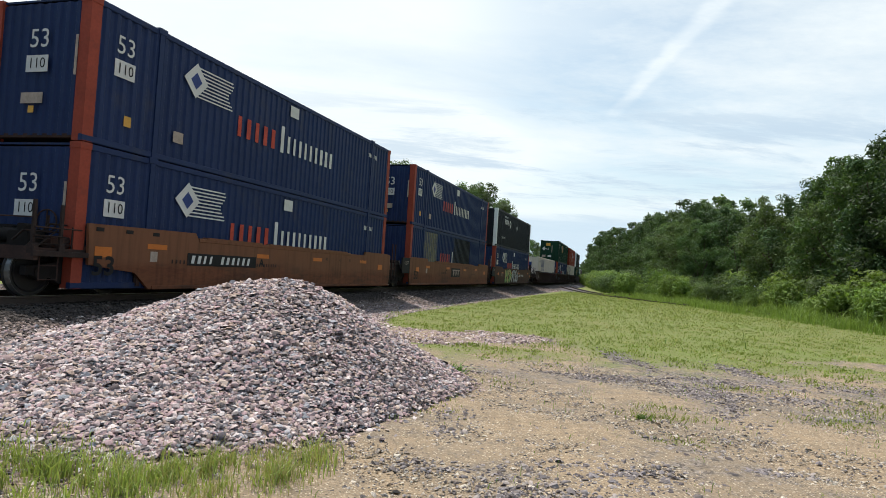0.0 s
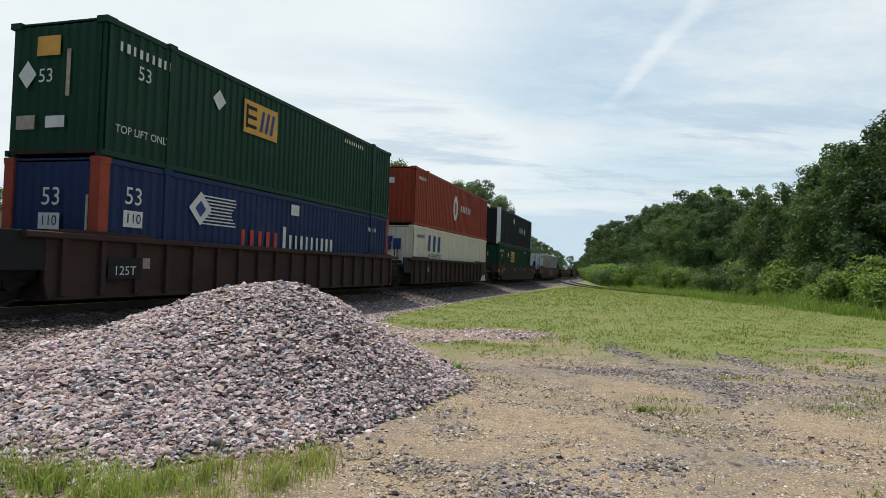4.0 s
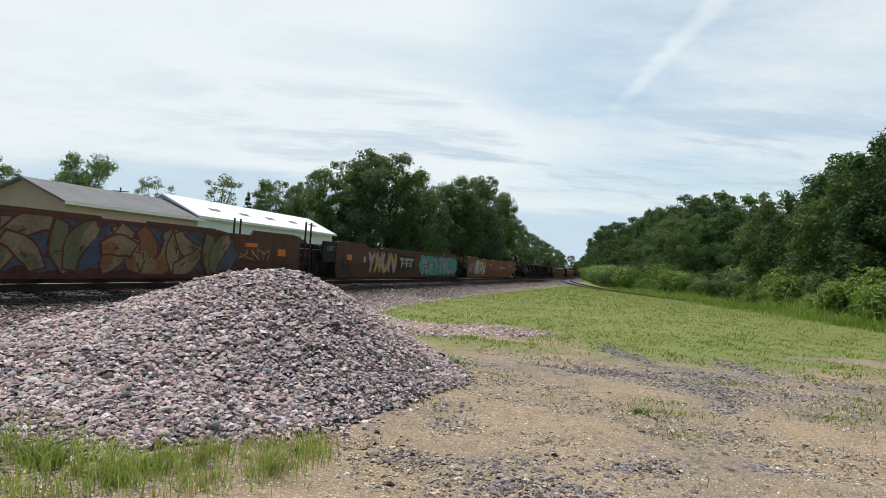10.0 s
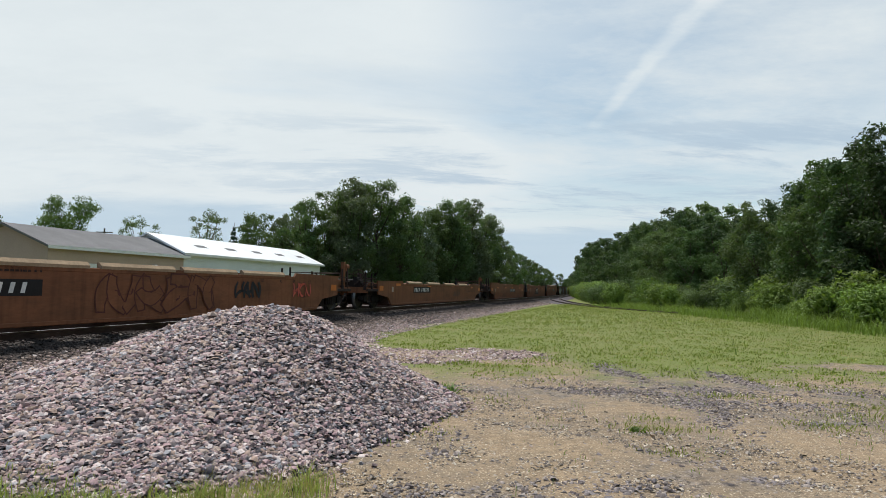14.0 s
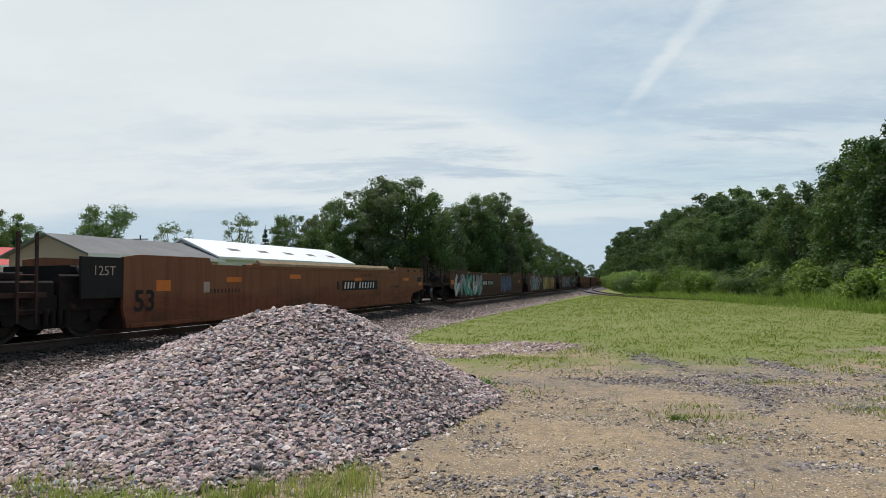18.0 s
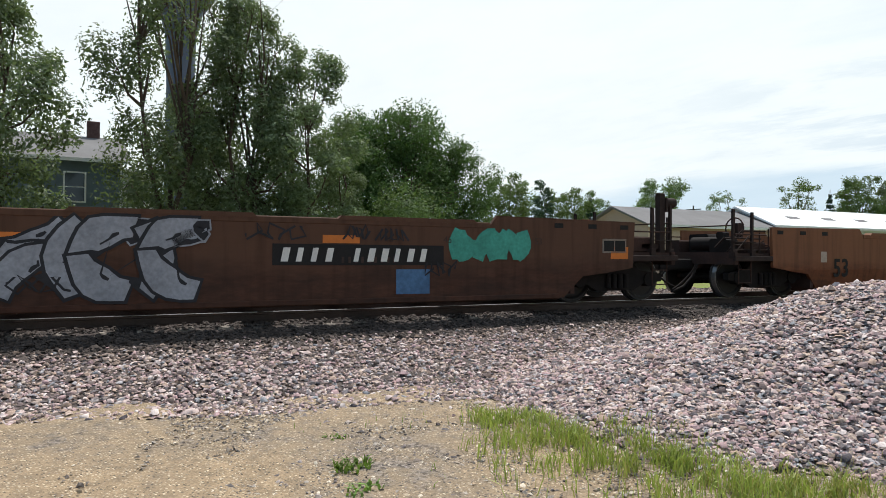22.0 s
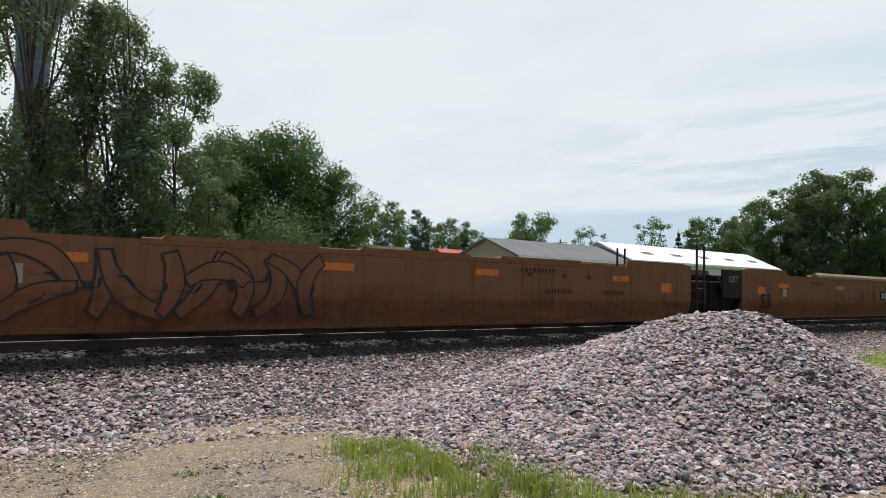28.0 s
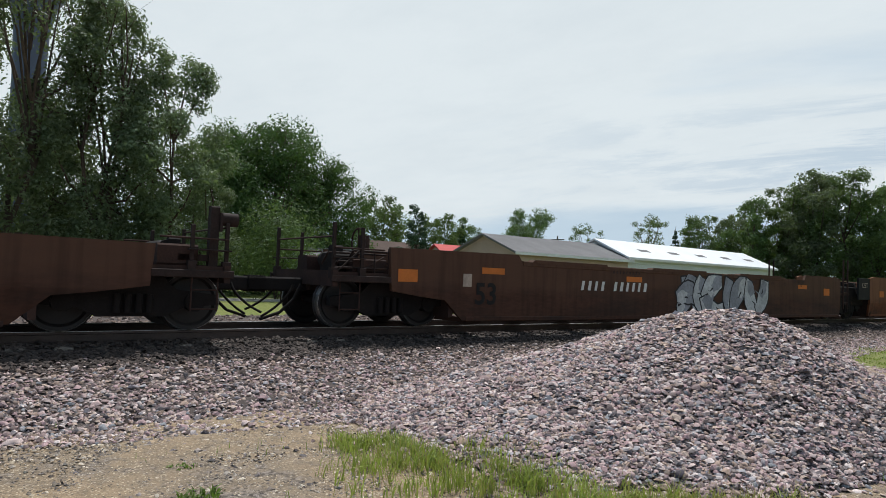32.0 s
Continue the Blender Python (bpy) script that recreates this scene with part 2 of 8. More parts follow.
        sv = N.new("ShaderNodeVectorMath"); sv.operation = "SCALE"; L.new(result, sv.inputs[0]); L.new(sr.outputs[0], sv.inputs[3]); result = sv.outputs[0]
    L.new(result, b.inputs["Base Color"])
    if bump:
        bp = N.new("ShaderNodeBump"); bp.inputs["Strength"].default_value = bump; bp.inputs["Distance"].default_value = 0.02
        L.new(small.outputs[0], bp.inputs["Height"]); L.new(bp.outputs[0], b.inputs["Normal"])
    return m


def leaf_material(name, base, var=0.5):
    m = material(name, base, rough=0.55, var=0.25, scale=0.35, fine=3.0, bump=0, island=var)
    nt = m.node_tree
    b = nt.nodes["Principled BSDF"]
    # every tree has its own shade of green
    info = nt.nodes.new("ShaderNodeObjectInfo")
    hue = nt.nodes.new("ShaderNodeHueSaturation")
    for k, (lo, hi) in (("Hue", (0.478, 0.515)), ("Value", (0.72, 1.28))):
        rg = nt.nodes.new("ShaderNodeMapRange"); rg.inputs[3].default_value = lo; rg.inputs[4].default_value = hi
        nt.links.new(info.outputs["Random"], rg.inputs[0]); nt.links.new(rg.outputs[0], hue.inputs[k])
    nt.links.new(b.inputs["Base Color"].links[0].from_socket, hue.inputs["Color"]); nt.links.new(hue.outputs[0], b.inputs["Base Color"])
    tr = nt.nodes.new("ShaderNodeBsdfTranslucent")
    tr.inputs[0].default_value = (base[0] * 1.5, base[1] * 1.6, base[2] * 0.8, 1)
    mx = nt.nodes.new("ShaderNodeMixShader"); mx.inputs[0].default_value = 0.34
    out = nt.nodes["Material Output"]
    nt.links.new(b.outputs[0], mx.inputs[1]); nt.links.new(tr.outputs[0], mx.inputs[2]); nt.links.new(mx.outputs[0], out.inputs[0])
    return m


def stone_material(name, colours):
    """Broken stone: every piece takes one of the rock's colours, with fine speckle on it."""
    m = bpy.data.materials.new(name)
    m.use_nodes = True
    N, L = m.node_tree.nodes, m.node_tree.links
    b = N["Principled BSDF"]; b.inputs["Roughness"].default_value = 0.9; b.inputs["Specular IOR Level"].default_value = 0.15
    geo = N.new("ShaderNodeNewGeometry")
    ramp_ = N.new("ShaderNodeValToRGB"); ramp_.color_ramp.interpolation = "CONSTANT"
    el = ramp_.color_ramp.elements
    while len(el) < len(colours):
        el.new(0.5)
    for k, c in enumerate(colours):
        el[k].position, el[k].color = k / len(colours), (*c, 1)
    L.new(geo.outputs["Random Per Island"], ramp_.inputs[0])
    co = N.new("ShaderNodeTexCoord")
    sp = N.new("ShaderNodeTexNoise"); sp.inputs["Scale"].default_value = 90; sp.inputs["Detail"].default_value = 3; L.new(co.outputs["Object"], sp.inputs[0])
    mr = N.new("ShaderNodeMapRange"); mr.inputs[1].default_value = 0.3; mr.inputs[2].default_value = 0.7; mr.inputs[3].default_value = 0.78; mr.inputs[4].default_value = 1.2
    L.new(sp.outputs[0], mr.inputs[0])
    sc = N.new("ShaderNodeVectorMath"); sc.operation = "SCALE"; L.new(ramp_.outputs[0], sc.inputs[0]); L.new(mr.outputs[0], sc.inputs[3])
    L.new(sc.outputs[0], b.inputs["Base Color"])
    return m


def glass_material():
    m = bpy.data.materials.new("window_glass")
    m.use_nodes = True
    b = m.node_tree.nodes["Principled BSDF"]
    b.inputs["Base Color"].default_value = (0.02, 0.025, 0.03, 1)
    b.inputs["Roughness"].default_value = 0.08
    return m


RUST = (0.10, 0.045, 0.025)
M = {}
M["brown"] = material("brown_car_paint", (0.066, 0.029, 0.018), 0.75, var=0.26, scale=0.7, fine=14, dirt=(0.030, 0.018, 0.014), dirt_amount=0.42, dirt_scale=1.1, stretch=(0.5, 1, 1.6), bump=0.05, streak=0.3, faded=((0.092, 0.046, 0.028), 1.15, 1.5))
M["orange"] = material("orange_brown_car_paint", (0.150, 0.052, 0.024), 0.7, var=0.22, scale=0.7, fine=14, dirt=(0.050, 0.026, 0.017), dirt_amount=0.34, dirt_scale=1.1, stretch=(0.5, 1, 1.6), bump=0.05, streak=0.3, faded=((0.190, 0.082, 0.041), 1.15, 1.45))
M["yellow"] = material("ochre_car_paint", (0.185, 0.074, 0.034), 0.7, var=0.16, scale=0.7, fine=14, dirt=(0.11, 0.05, 0.025), dirt_amount=0.35, dirt_scale=0.9, stretch=(0.5, 1, 1.6), bump=0.05, streak=0.3)
M["dark"] = material("dark_maroon_car_paint", (0.024, 0.013, 0.012), 0.75, var=0.2, scale=0.7, fine=14, dirt=(0.035, 0.022, 0.02), dirt_amount=0.3, stretch=(0.5, 1, 1.6), bump=0.05)
M["ribbed"] = material("dull_brown_car_paint", (0.046, 0.025, 0.020), 0.8, var=0.2, scale=0.8, fine=14, dirt=(0.05, 0.03, 0.025), dirt_amount=0.35, stretch=(0.6, 1, 1.4), bump=0.05)
M["sooty"] = material("sooty_brown_car_paint", (0.030, 0.018, 0.0155), 0.8, var=0.2, scale=0.8, fine=14, dirt=(0.04, 0.026, 0.022), dirt_amount=0.35, stretch=(0.6, 1, 1.4), bump=0.05)
M["truck"] = material("grimy_cast_steel", (0.014, 0.011, 0.010), 0.85, var=0.3, scale=3, fine=40, bump=0.2, dirt=RUST, dirt_amount=0.1)
M["wheel"] = material("worn_wheel_steel", (0.014, 0.011, 0.010), 0.55, 0.2, var=0.2, scale=4, fine=30, bump=0.1)
M["deck"] = material("rusty_deck_steel", (0.050, 0.027, 0.021), 0.85, var=0.25, scale=2, fine=30, bump=0.15, dirt=(0.03, 0.02, 0.018), dirt_amount=0.4)
M["step"] = material("worn_step_steel", (0.22, 0.20, 0.18), 0.45, 0.5, var=0.2, scale=3, fine=30, bump=0.05)
M["placard"] = material("orange_reflector", (0.50, 0.15, 0.03), 0.5, var=0.08, scale=6, fine=30, bump=0)
M["white_paint"] = material("white_lettering", (0.58, 0.57, 0.54), 0.7, var=0.10, scale=3, fine=30, bump=0)
M["black_paint"] = material("black_lettering", (0.014, 0.013, 0.013), 0.7, var=0.2, scale=4, fine=30, bump=0)
M["dim_ink"] = material("dull_stencil_paint", (0.20, 0.165, 0.135), 0.85, var=0.3, scale=5, fine=40, bump=0)
M["stencil_ink"] = material("worn_stencil_ink", (0.05, 0.032, 0.026), 0.8, var=0.3, scale=5, fine=40, bump=0)
M["red_dust"] = material("faded_red_stencil", (0.15, 0.082, 0.066), 0.85, var=0.3, scale=5, fine=40, bump=0)
M["tread"] = material("polished_wheel_tread", (0.24, 0.23, 0.22), 0.45, 0.9, var=0.1, scale=6, fine=40, bump=0.03)
M["soot"] = material("sooty_painted_steel", (0.030, 0.019, 0.016), 0.8, var=0.3, scale=3, fine=30, bump=0.15, dirt=RUST, dirt_amount=0.15)
M["pale"] = material("faded_label", (0.36, 0.29, 0.235), 0.8, var=0.2, scale=6, fine=40, bump=0)
M["blue"] = material("navy_container_paint", (0.012, 0.025, 0.078), 0.6, var=0.14, scale=0.8, fine=20, dirt=(0.04, 0.045, 0.07), dirt_amount=0.18, stretch=(0.6, 1, 0.5), bump=0.03)
M["red_post"] = material("red_orange_post_paint", (0.265, 0.048, 0.026), 0.65, var=0.16, scale=1.5, fine=20, dirt=(0.12, 0.04, 0.03), dirt_amount=0.2, bump=0.03)
M["green"] = material("green_container_paint", (0.005, 0.035, 0.017), 0.6, var=0.14, scale=0.8, fine=20, dirt=(0.015, 0.045, 0.03), dirt_amount=0.2, stretch=(0.6, 1, 0.5), bump=0.03)
M["red"] = material("brick_red_container_paint", (0.27, 0.042, 0.02), 0.6, var=0.12, scale=0.8, fine=20, dirt=(0.18, 0.04, 0.03), dirt_amount=0.2, bump=0.03)
M["cream"] = material("cream_container_paint", (0.66, 0.565, 0.46), 0.6, var=0.08, scale=0.8, fine=20, dirt=(0.40, 0.34, 0.26), dirt_amount=0.15, bump=0.03)
M["black"] = material("black_container_paint", (0.009, 0.011, 0.015), 0.55, var=0.2, scale=0.8, fine=20, dirt=(0.03, 0.032, 0.036), dirt_amount=0.2, bump=0.03)
M["white_panel"] = material("white_container_panel", (0.64, 0.64, 0.62), 0.55, var=0.07, scale=1, fine=20, dirt=(0.36, 0.29, 0.22), dirt_amount=0.30, bump=0.02, streak=0.35)
M["yellowed"] = material("yellowed_panel_paint", (0.17, 0.15, 0.10), 0.7, var=0.3, scale=1.5, fine=20, dirt=(0.03, 0.05, 0.11), dirt_amount=0.4, bump=0.03)
M["gold"] = material("gold_emblem", (0.55, 0.30, 0.06), 0.6, var=0.12, scale=3, fine=20, bump=0)
M["navy_ink"] = material("navy_lettering", (0.03, 0.05, 0.17), 0.6, var=0.15, scale=4, fine=20, bump=0)
# dusty tan, made paler for the sun on the ledges
M["ledge"] = material("sunlit_dusty_ledge_paint", (0.30, 0.215, 0.135), 0.85, var=0.2, scale=3, fine=20, bump=0.03)
M["red_ink"] = material("red_lettering", (0.42, 0.06, 0.035), 0.65, var=0.2, scale=4, fine=20, bump=0)
M["rail"] = material("rail_steel", (0.07, 0.05, 0.042), 0.6, 0.5, var=0.2, scale=3, fine=40, bump=0.05)
M["railhead"] = material("polished_rail_head", (0.55, 0.55, 0.55), 0.35, 1.0, var=0.05, scale=2, fine=60, bump=0)
M["tie"] = material("weathered_tie", (0.15, 0.128, 0.108), 0.9, var=0.35, scale=5, fine=50, bump=0.3, random_amount=0.45)
M["stone"] = stone_material("pink_granite_ballast", [(0.426, 0.314, 0.298), (0.493, 0.390, 0.365), (0.280, 0.206, 0.197), (0.347, 0.253, 0.205), (0.582, 0.497, 0.468), (0.157, 0.120, 0.115), (0.403, 0.278, 0.278), (0.448, 0.345, 0.287)])
M["stone_grey"] = stone_material("grey_granite_ballast", [(0.280, 0.248, 0.258), (0.146, 0.127, 0.129), (0.370, 0.347, 0.358), (0.213, 0.182, 0.174), (0.101, 0.088, 0.095), (0.302, 0.248, 0.230), (0.235, 0.237, 0.252)])
M["stone_dusty"] = stone_material("brown_dusted_ballast", [(0.20, 0.148, 0.122), (0.26, 0.20, 0.172), (0.12, 0.090, 0.078), (0.165, 0.122, 0.098), (0.31, 0.25, 0.22), (0.08, 0.062, 0.055)])
# track dirt, with the train's shade put into the same dark colour
M["stone_oily_shaded"] = material("dirty_shaded_ballast", (0.058, 0.046, 0.040), 0.85, var=0.12, scale=8, fine=120, bump=0.2, island=0.4)
M["stone_dark"] = stone_material("dark_gravel", [(0.188, 0.160, 0.153), (0.108, 0.089, 0.086), (0.263, 0.227, 0.215), (0.338, 0.285, 0.254), (0.150, 0.125, 0.116), (0.226, 0.196, 0.194)])
M["grit"] = stone_material("pale_grit", [(0.40, 0.325, 0.235), (0.25, 0.205, 0.16), (0.52, 0.45, 0.36), (0.17, 0.14, 0.12), (0.36, 0.27, 0.18), (0.12, 0.105, 0.10), (0.33, 0.29, 0.25)])
# layer under the stones; the shade in their gaps is put into its colour
M["mound"] = material("ballast_gap_shade", (0.085, 0.068, 0.062), 0.95, var=0.3, scale=14, fine=70, bump=0.8)
M["leaf_mid"] = leaf_material("oak_leaves", (0.090, 0.134, 0.050))
M["leaf_dark"] = leaf_material("dark_leaves", (0.060, 0.098, 0.038))
M["leaf_silver"] = leaf_material("silver_leaves", (0.118, 0.152, 0.088))
M["leaf_edge"] = leaf_material("sunny_edge_leaves", (0.105, 0.160, 0.042))
M["leaf_maple"] = leaf_material("maple_leaves", (0.062, 0.104, 0.034))
M["leaf_fresh"] = leaf_material("fresh_shrub_leaves", (0.135, 0.200, 0.042))
M["leaf_wood"] = leaf_material("shaded_wood_leaves", (0.046, 0.078, 0.030))
M["leaf_needle"] = leaf_material("conifer_needles", (0.03, 0.058, 0.034))
M["bark"] = material("bark", (0.085, 0.062, 0.048), 0.95, var=0.3, scale=3, fine=25, bump=0.6, stretch=(1, 1, 0.3))
M["grass"] = leaf_material("grass_blades", (0.138, 0.190, 0.036), 0.45)
M["grass_field"] = leaf_material("field_grass_blades", (0.190, 0.220, 0.056), 0.45)
M["grass_tall"] = leaf_material("tall_grass_blades", (0.245, 0.290, 0.085), 0.4)
M["grass_dry"] = leaf_material("dry_grass_blades", (0.33, 0.30, 0.14), 0.35)
M["weed"] = leaf_material("weed_leaves", (0.115, 0.185, 0.045), 0.4)
M["weed_edge"] = leaf_material("tall_weed_leaves", (0.165, 0.235, 0.055), 0.45)
M["tan_wall"] = material("tan_metal_siding", (0.47, 0.355, 0.285), 0.7, var=0.06, scale=0.6, fine=10, bump=0.02)
M["white_wall"] = material("white_metal_siding", (0.66, 0.69, 0.70), 0.6, var=0.05, scale=0.6, fine=10, bump=0.02)
M["grey_roof"] = material("grey_shingles", (0.17, 0.165, 0.165), 0.9, var=0.14, scale=0.6, fine=16, bump=0.2)
M["brown_roof"] = material("brown_shingles", (0.12, 0.085, 0.07), 0.9, var=0.15, scale=0.6, fine=16, bump=0.2)
M["white_roof"] = material("white_metal_roof", (0.80, 0.81, 0.81), 0.45, var=0.05, scale=0.5, fine=8, bump=0.02)
M["blue_wall"] = material("slate_blue_siding", (0.125, 0.16, 0.185), 0.75, var=0.07, scale=0.8, fine=12, bump=0.03)
M["trim"] = material("white_trim", (0.72, 0.72, 0.70), 0.6, var=0.06, scale=2, fine=20, bump=0)
M["brick"] = material("dark_brick", (0.10, 0.06, 0.055), 0.9, var=0.25, scale=6, fine=30, bump=0.3)
M["red_roof"] = material("red_metal_roof", (0.52, 0.08, 0.07), 0.5, var=0.08, scale=1, fine=14, bump=0.02)
M["teal"] = material("teal_trim", (0.05, 0.22, 0.22), 0.6, var=0.1, scale=2, fine=20, bump=0)
M["tower"] = material("blue_grey_tower_paint", (0.085, 0.10, 0.16), 0.5, var=0.08, scale=0.4, fine=6, bump=0)
M["street"] = material("worn_street_concrete", (0.34, 0.325, 0.30), 0.9, var=0.12, scale=0.6, fine=30, bump=0.1)
M["glass"] = glass_material()
M["pole"] = material("weathered_pole", (0.12, 0.10, 0.085), 0.9, var=0.2, scale=2, fine=30, bump=0.2)
for key, rgb in {"g_white": (0.46, 0.47, 0.48), "g_silver": (0.24, 0.25, 0.28), "g_teal": (0.05, 0.26, 0.20), "g_gold": (0.36, 0.21, 0.07), "g_blue": (0.06, 0.13, 0.24),
                 "g_purple": (0.11, 0.09, 0.20), "g_green": (0.22, 0.36, 0.10), "g_black": (0.02, 0.02, 0.024), "g_red": (0.42, 0.08, 0.05), "g_yellow": (0.42, 0.33, 0.13), "g_rust": (0.16, 0.07, 0.03), "g_dust": (0.165, 0.125, 0.072), "g_moss": (0.095, 0.095, 0.048), "g_slate": (0.05, 0.06, 0.085), "g_maroon": (0.075, 0.024, 0.018)}.items():
    M[key] = material("spray_paint_" + key[2:], rgb, 0.55, var=0.22, scale=2.0, fine=16, bump=0)

# ---- mesh tools ----
class Geo:
    """Collects faces for one mesh."""

    def __init__(self):
        self.v, self.f, self.smooth = [], [], []

    def add(self, verts, faces, smooth=False):
        n = len(self.v)
        self.v += [tuple(p) for p in verts]
        self.f += [tuple(i + n for i in f) for f in faces]
        self.smooth += [smooth] * len(faces)
        return self

    def box(self, x0, y0, z0, x1, y1, z1, c=0.0):
        """A box with chamfered upright and lengthwise edges where c > 0."""
        if c <= 0:
            vs = [(x, y, z) for x in (x0, x1) for y in (y0, y1) for z in (z0, z1)]
            return self.add(vs, [(0, 1, 3, 2), (4, 6, 7, 5), (0, 4, 5, 1), (2, 3, 7, 6), (0, 2, 6, 4), (1, 5, 7, 3)])
        ring = [(y0 + c, z0), (y1 - c, z0), (y1, z0 + c), (y1, z1 - c), (y1 - c, z1), (y0 + c, z1), (y0, z1 - c), (y0, z0 + c)]
        return self.prism_x(ring, x0, x1)

    def prism_x(self, ring, x0, x1):
        n = len(ring)
        vs = [(x0, *p) for p in ring] + [(x1, *p) for p in ring]
        return self.add(vs, [(i, n + i, n + (i + 1) % n, (i + 1) % n) for i in range(n)] + [tuple(range(n)), tuple(range(2 * n - 1, n - 1, -1))])

    def prism_y(self, ring, y0, y1):
        """ring of (x, z), drawn out from y0 to y1."""
        n = len(ring)
        vs = [(x, y0, z) for x, z in ring] + [(x, y1, z) for x, z in ring]
        return self.add(vs, [(i, (i + 1) % n, n + (i + 1) % n, n + i) for i in range(n)] + [tuple(range(n - 1, -1, -1)), tuple(range(n, 2 * n))])

    def tube(self, a, b, r0, r1=None, n=8, caps=True, smooth=True):
        a, b = Vector(a), Vector(b)
        r1 = r0 if r1 is None else r1
        q = (b - a).to_track_quat("Z", "Y")
        vs = []
        for p, r in ((a, r0), (b, r1)):
            vs += [p + q @ Vector((r * math.cos(2 * math.pi * i / n), r * math.sin(2 * math.pi * i / n), 0)) for i in range(n)]
        self.add(vs, [(i, (i + 1) % n, n + (i + 1) % n, n + i) for i in range(n)], smooth)
        if caps:
            self.add(vs, [tuple(range(n - 1, -1, -1)), tuple(range(n, 2 * n))])
        return self

    def sheet(self, ring, y):
        """A flat painted mark facing -y; ring of (x, z)."""
        return self.add([(x, y, z) for x, z in ring], [tuple(range(len(ring)))])

    def joined_sheet(self, ring, y):
        """A flat mark tied to the last one by a sliver between their nearest corners, so that a sprayed shape stays one piece."""
        k = len(self.f[-1]) if self.f else 0
        last = list(range(len(self.v) - k, len(self.v)))
        self.sheet(ring, y)
        if last:
            n0 = len(self.v) - len(ring)
            a, b = min(((i, j) for i in last[::2] for j in range(len(ring))), key=lambda p: (self.v[p[0]][0] - ring[p[1]][0]) ** 2 + (self.v[p[0]][2] - ring[p[1]][1]) ** 2)
            face = self.f.pop(); self.smooth.pop()
            self.f.append((a, n0 + b, n0 + (b + 1) % len(ring))); self.smooth.append(False)
            self.f.append(face); self.smooth.append(False)
        return self

    def mesh(self, name, mat=None):
        me = bpy.data.meshes.new(name)
        me.from_pydata(self.v, [], self.f)
        me.polygons.foreach_set("use_smooth", self.smooth)
        if mat:
            me.materials.append(mat)
        me.update()
        return me


def part(name, geo, mat, parent=None, label="", m=None):
    me = geo if isinstance(geo, bpy.types.Mesh) else geo.mesh(name, mat)
    ob = new(name, me)
    if parent is not None:
        ob.parent = parent
    if m is not None:
        ob.matrix_basis = m
    return tagged(ob, label) if label else ob


def thing(name, label, category, group="", kind="", m=None):
    ob = new(name)
    ob.empty_display_size = 0.3
    if m is not None:
        ob.matrix_basis = m
    return tagged(ob, label, category, group, kind)


def mesh_arrays(name, verts, faces, mat, smooth=False):
    """A mesh from numpy arrays; all faces with the same number of corners."""
    me = bpy.data.meshes.new(name)
    n, k = faces.shape
    me.vertices.add(len(verts)); me.vertices.foreach_set("co", np.ascontiguousarray(verts, dtype=np.float32).ravel())
    me.loops.add(n * k); me.loops.foreach_set("vertex_index", faces.astype(np.int32).ravel())
    me.polygons.add(n)
    me.polygons.foreach_set("loop_start", np.arange(0, n * k, k, dtype=np.int32))
    me.polygons.foreach_set("use_smooth", np.full(n, smooth))
    me.materials.append(mat)
    me.update(calc_edges=True)
    return me


rng = np.random.default_rng(7)

# ---- the line of the track ----
HEAD = radians(17.5)
U, NRM = np.array([math.sin(HEAD), math.cos(HEAD)]), np.array([math.cos(HEAD), -math.sin(HEAD)])
RAIL_Z, OFFSET, SPEED = 0.60, -11.85, 20.3
_S = np.arange(-800, 1200, 1.0)
_H = np.interp(_S, [-800, 60, 260, 1200], [17.5, 17.5, 11.2, 11.2])
_dx, _dy = np.sin(np.radians(_H)), np.cos(np.radians(_H))
_i0 = int(np.where(_S == 0)[0][0])
_X, _Y = np.cumsum(_dx) - np.cumsum(_dx)[_i0], np.cumsum(_dy) - np.cumsum(_dy)[_i0]
_X, _Y = _X + NRM[0] * OFFSET, _Y + NRM[1] * OFFSET


def on_track(s, side=0.0):
    """Place on the line at distance s, side metres towards the camera; and the heading there."""
    h = math.radians(float(np.interp(s, _S, _H)))
    return (float(np.interp(s, _S, _X)) + side * math.cos(h), float(np.interp(s, _S, _Y)) - side * math.sin(h), h)


def track_pose(s, z=0.0, half=7.0):
    """Pose at s whose x axis runs along the track, away."""
    a, b = on_track(s - half), on_track(s + half)
    return pose((a[0] + b[0]) / 2, (a[1] + b[1]) / 2, z, 0, 0, math.degrees(math.atan2(b[1] - a[1], b[0] - a[0])))


def near_coords(x, y):
    """Distances across (from the eye's line, towards the track negative) and along the straight."""
    return NRM[0] * x + NRM[1] * y, U[0] * x + U[1] * y


def ramp(v, a, b):
    t = np.clip((v - a) / (b - a), 0, 1)
    return t * t * (3 - 2 * t)


def waves(x, y, seed, size):
    """Cheap smooth noise on arrays, about -1 to 1."""
    r = np.random.default_rng(seed)
    out = 0
    for k in range(6):
        a, p, q = r.uniform(0, 2 * math.pi), r.uniform(0, 6.28), (1.0 + 0.55 * k) / size
        out = out + np.sin((x * math.cos(a) + y * math.sin(a)) * q * 6.28 + p) / (1 + 0.35 * k)
    return out / 2.6


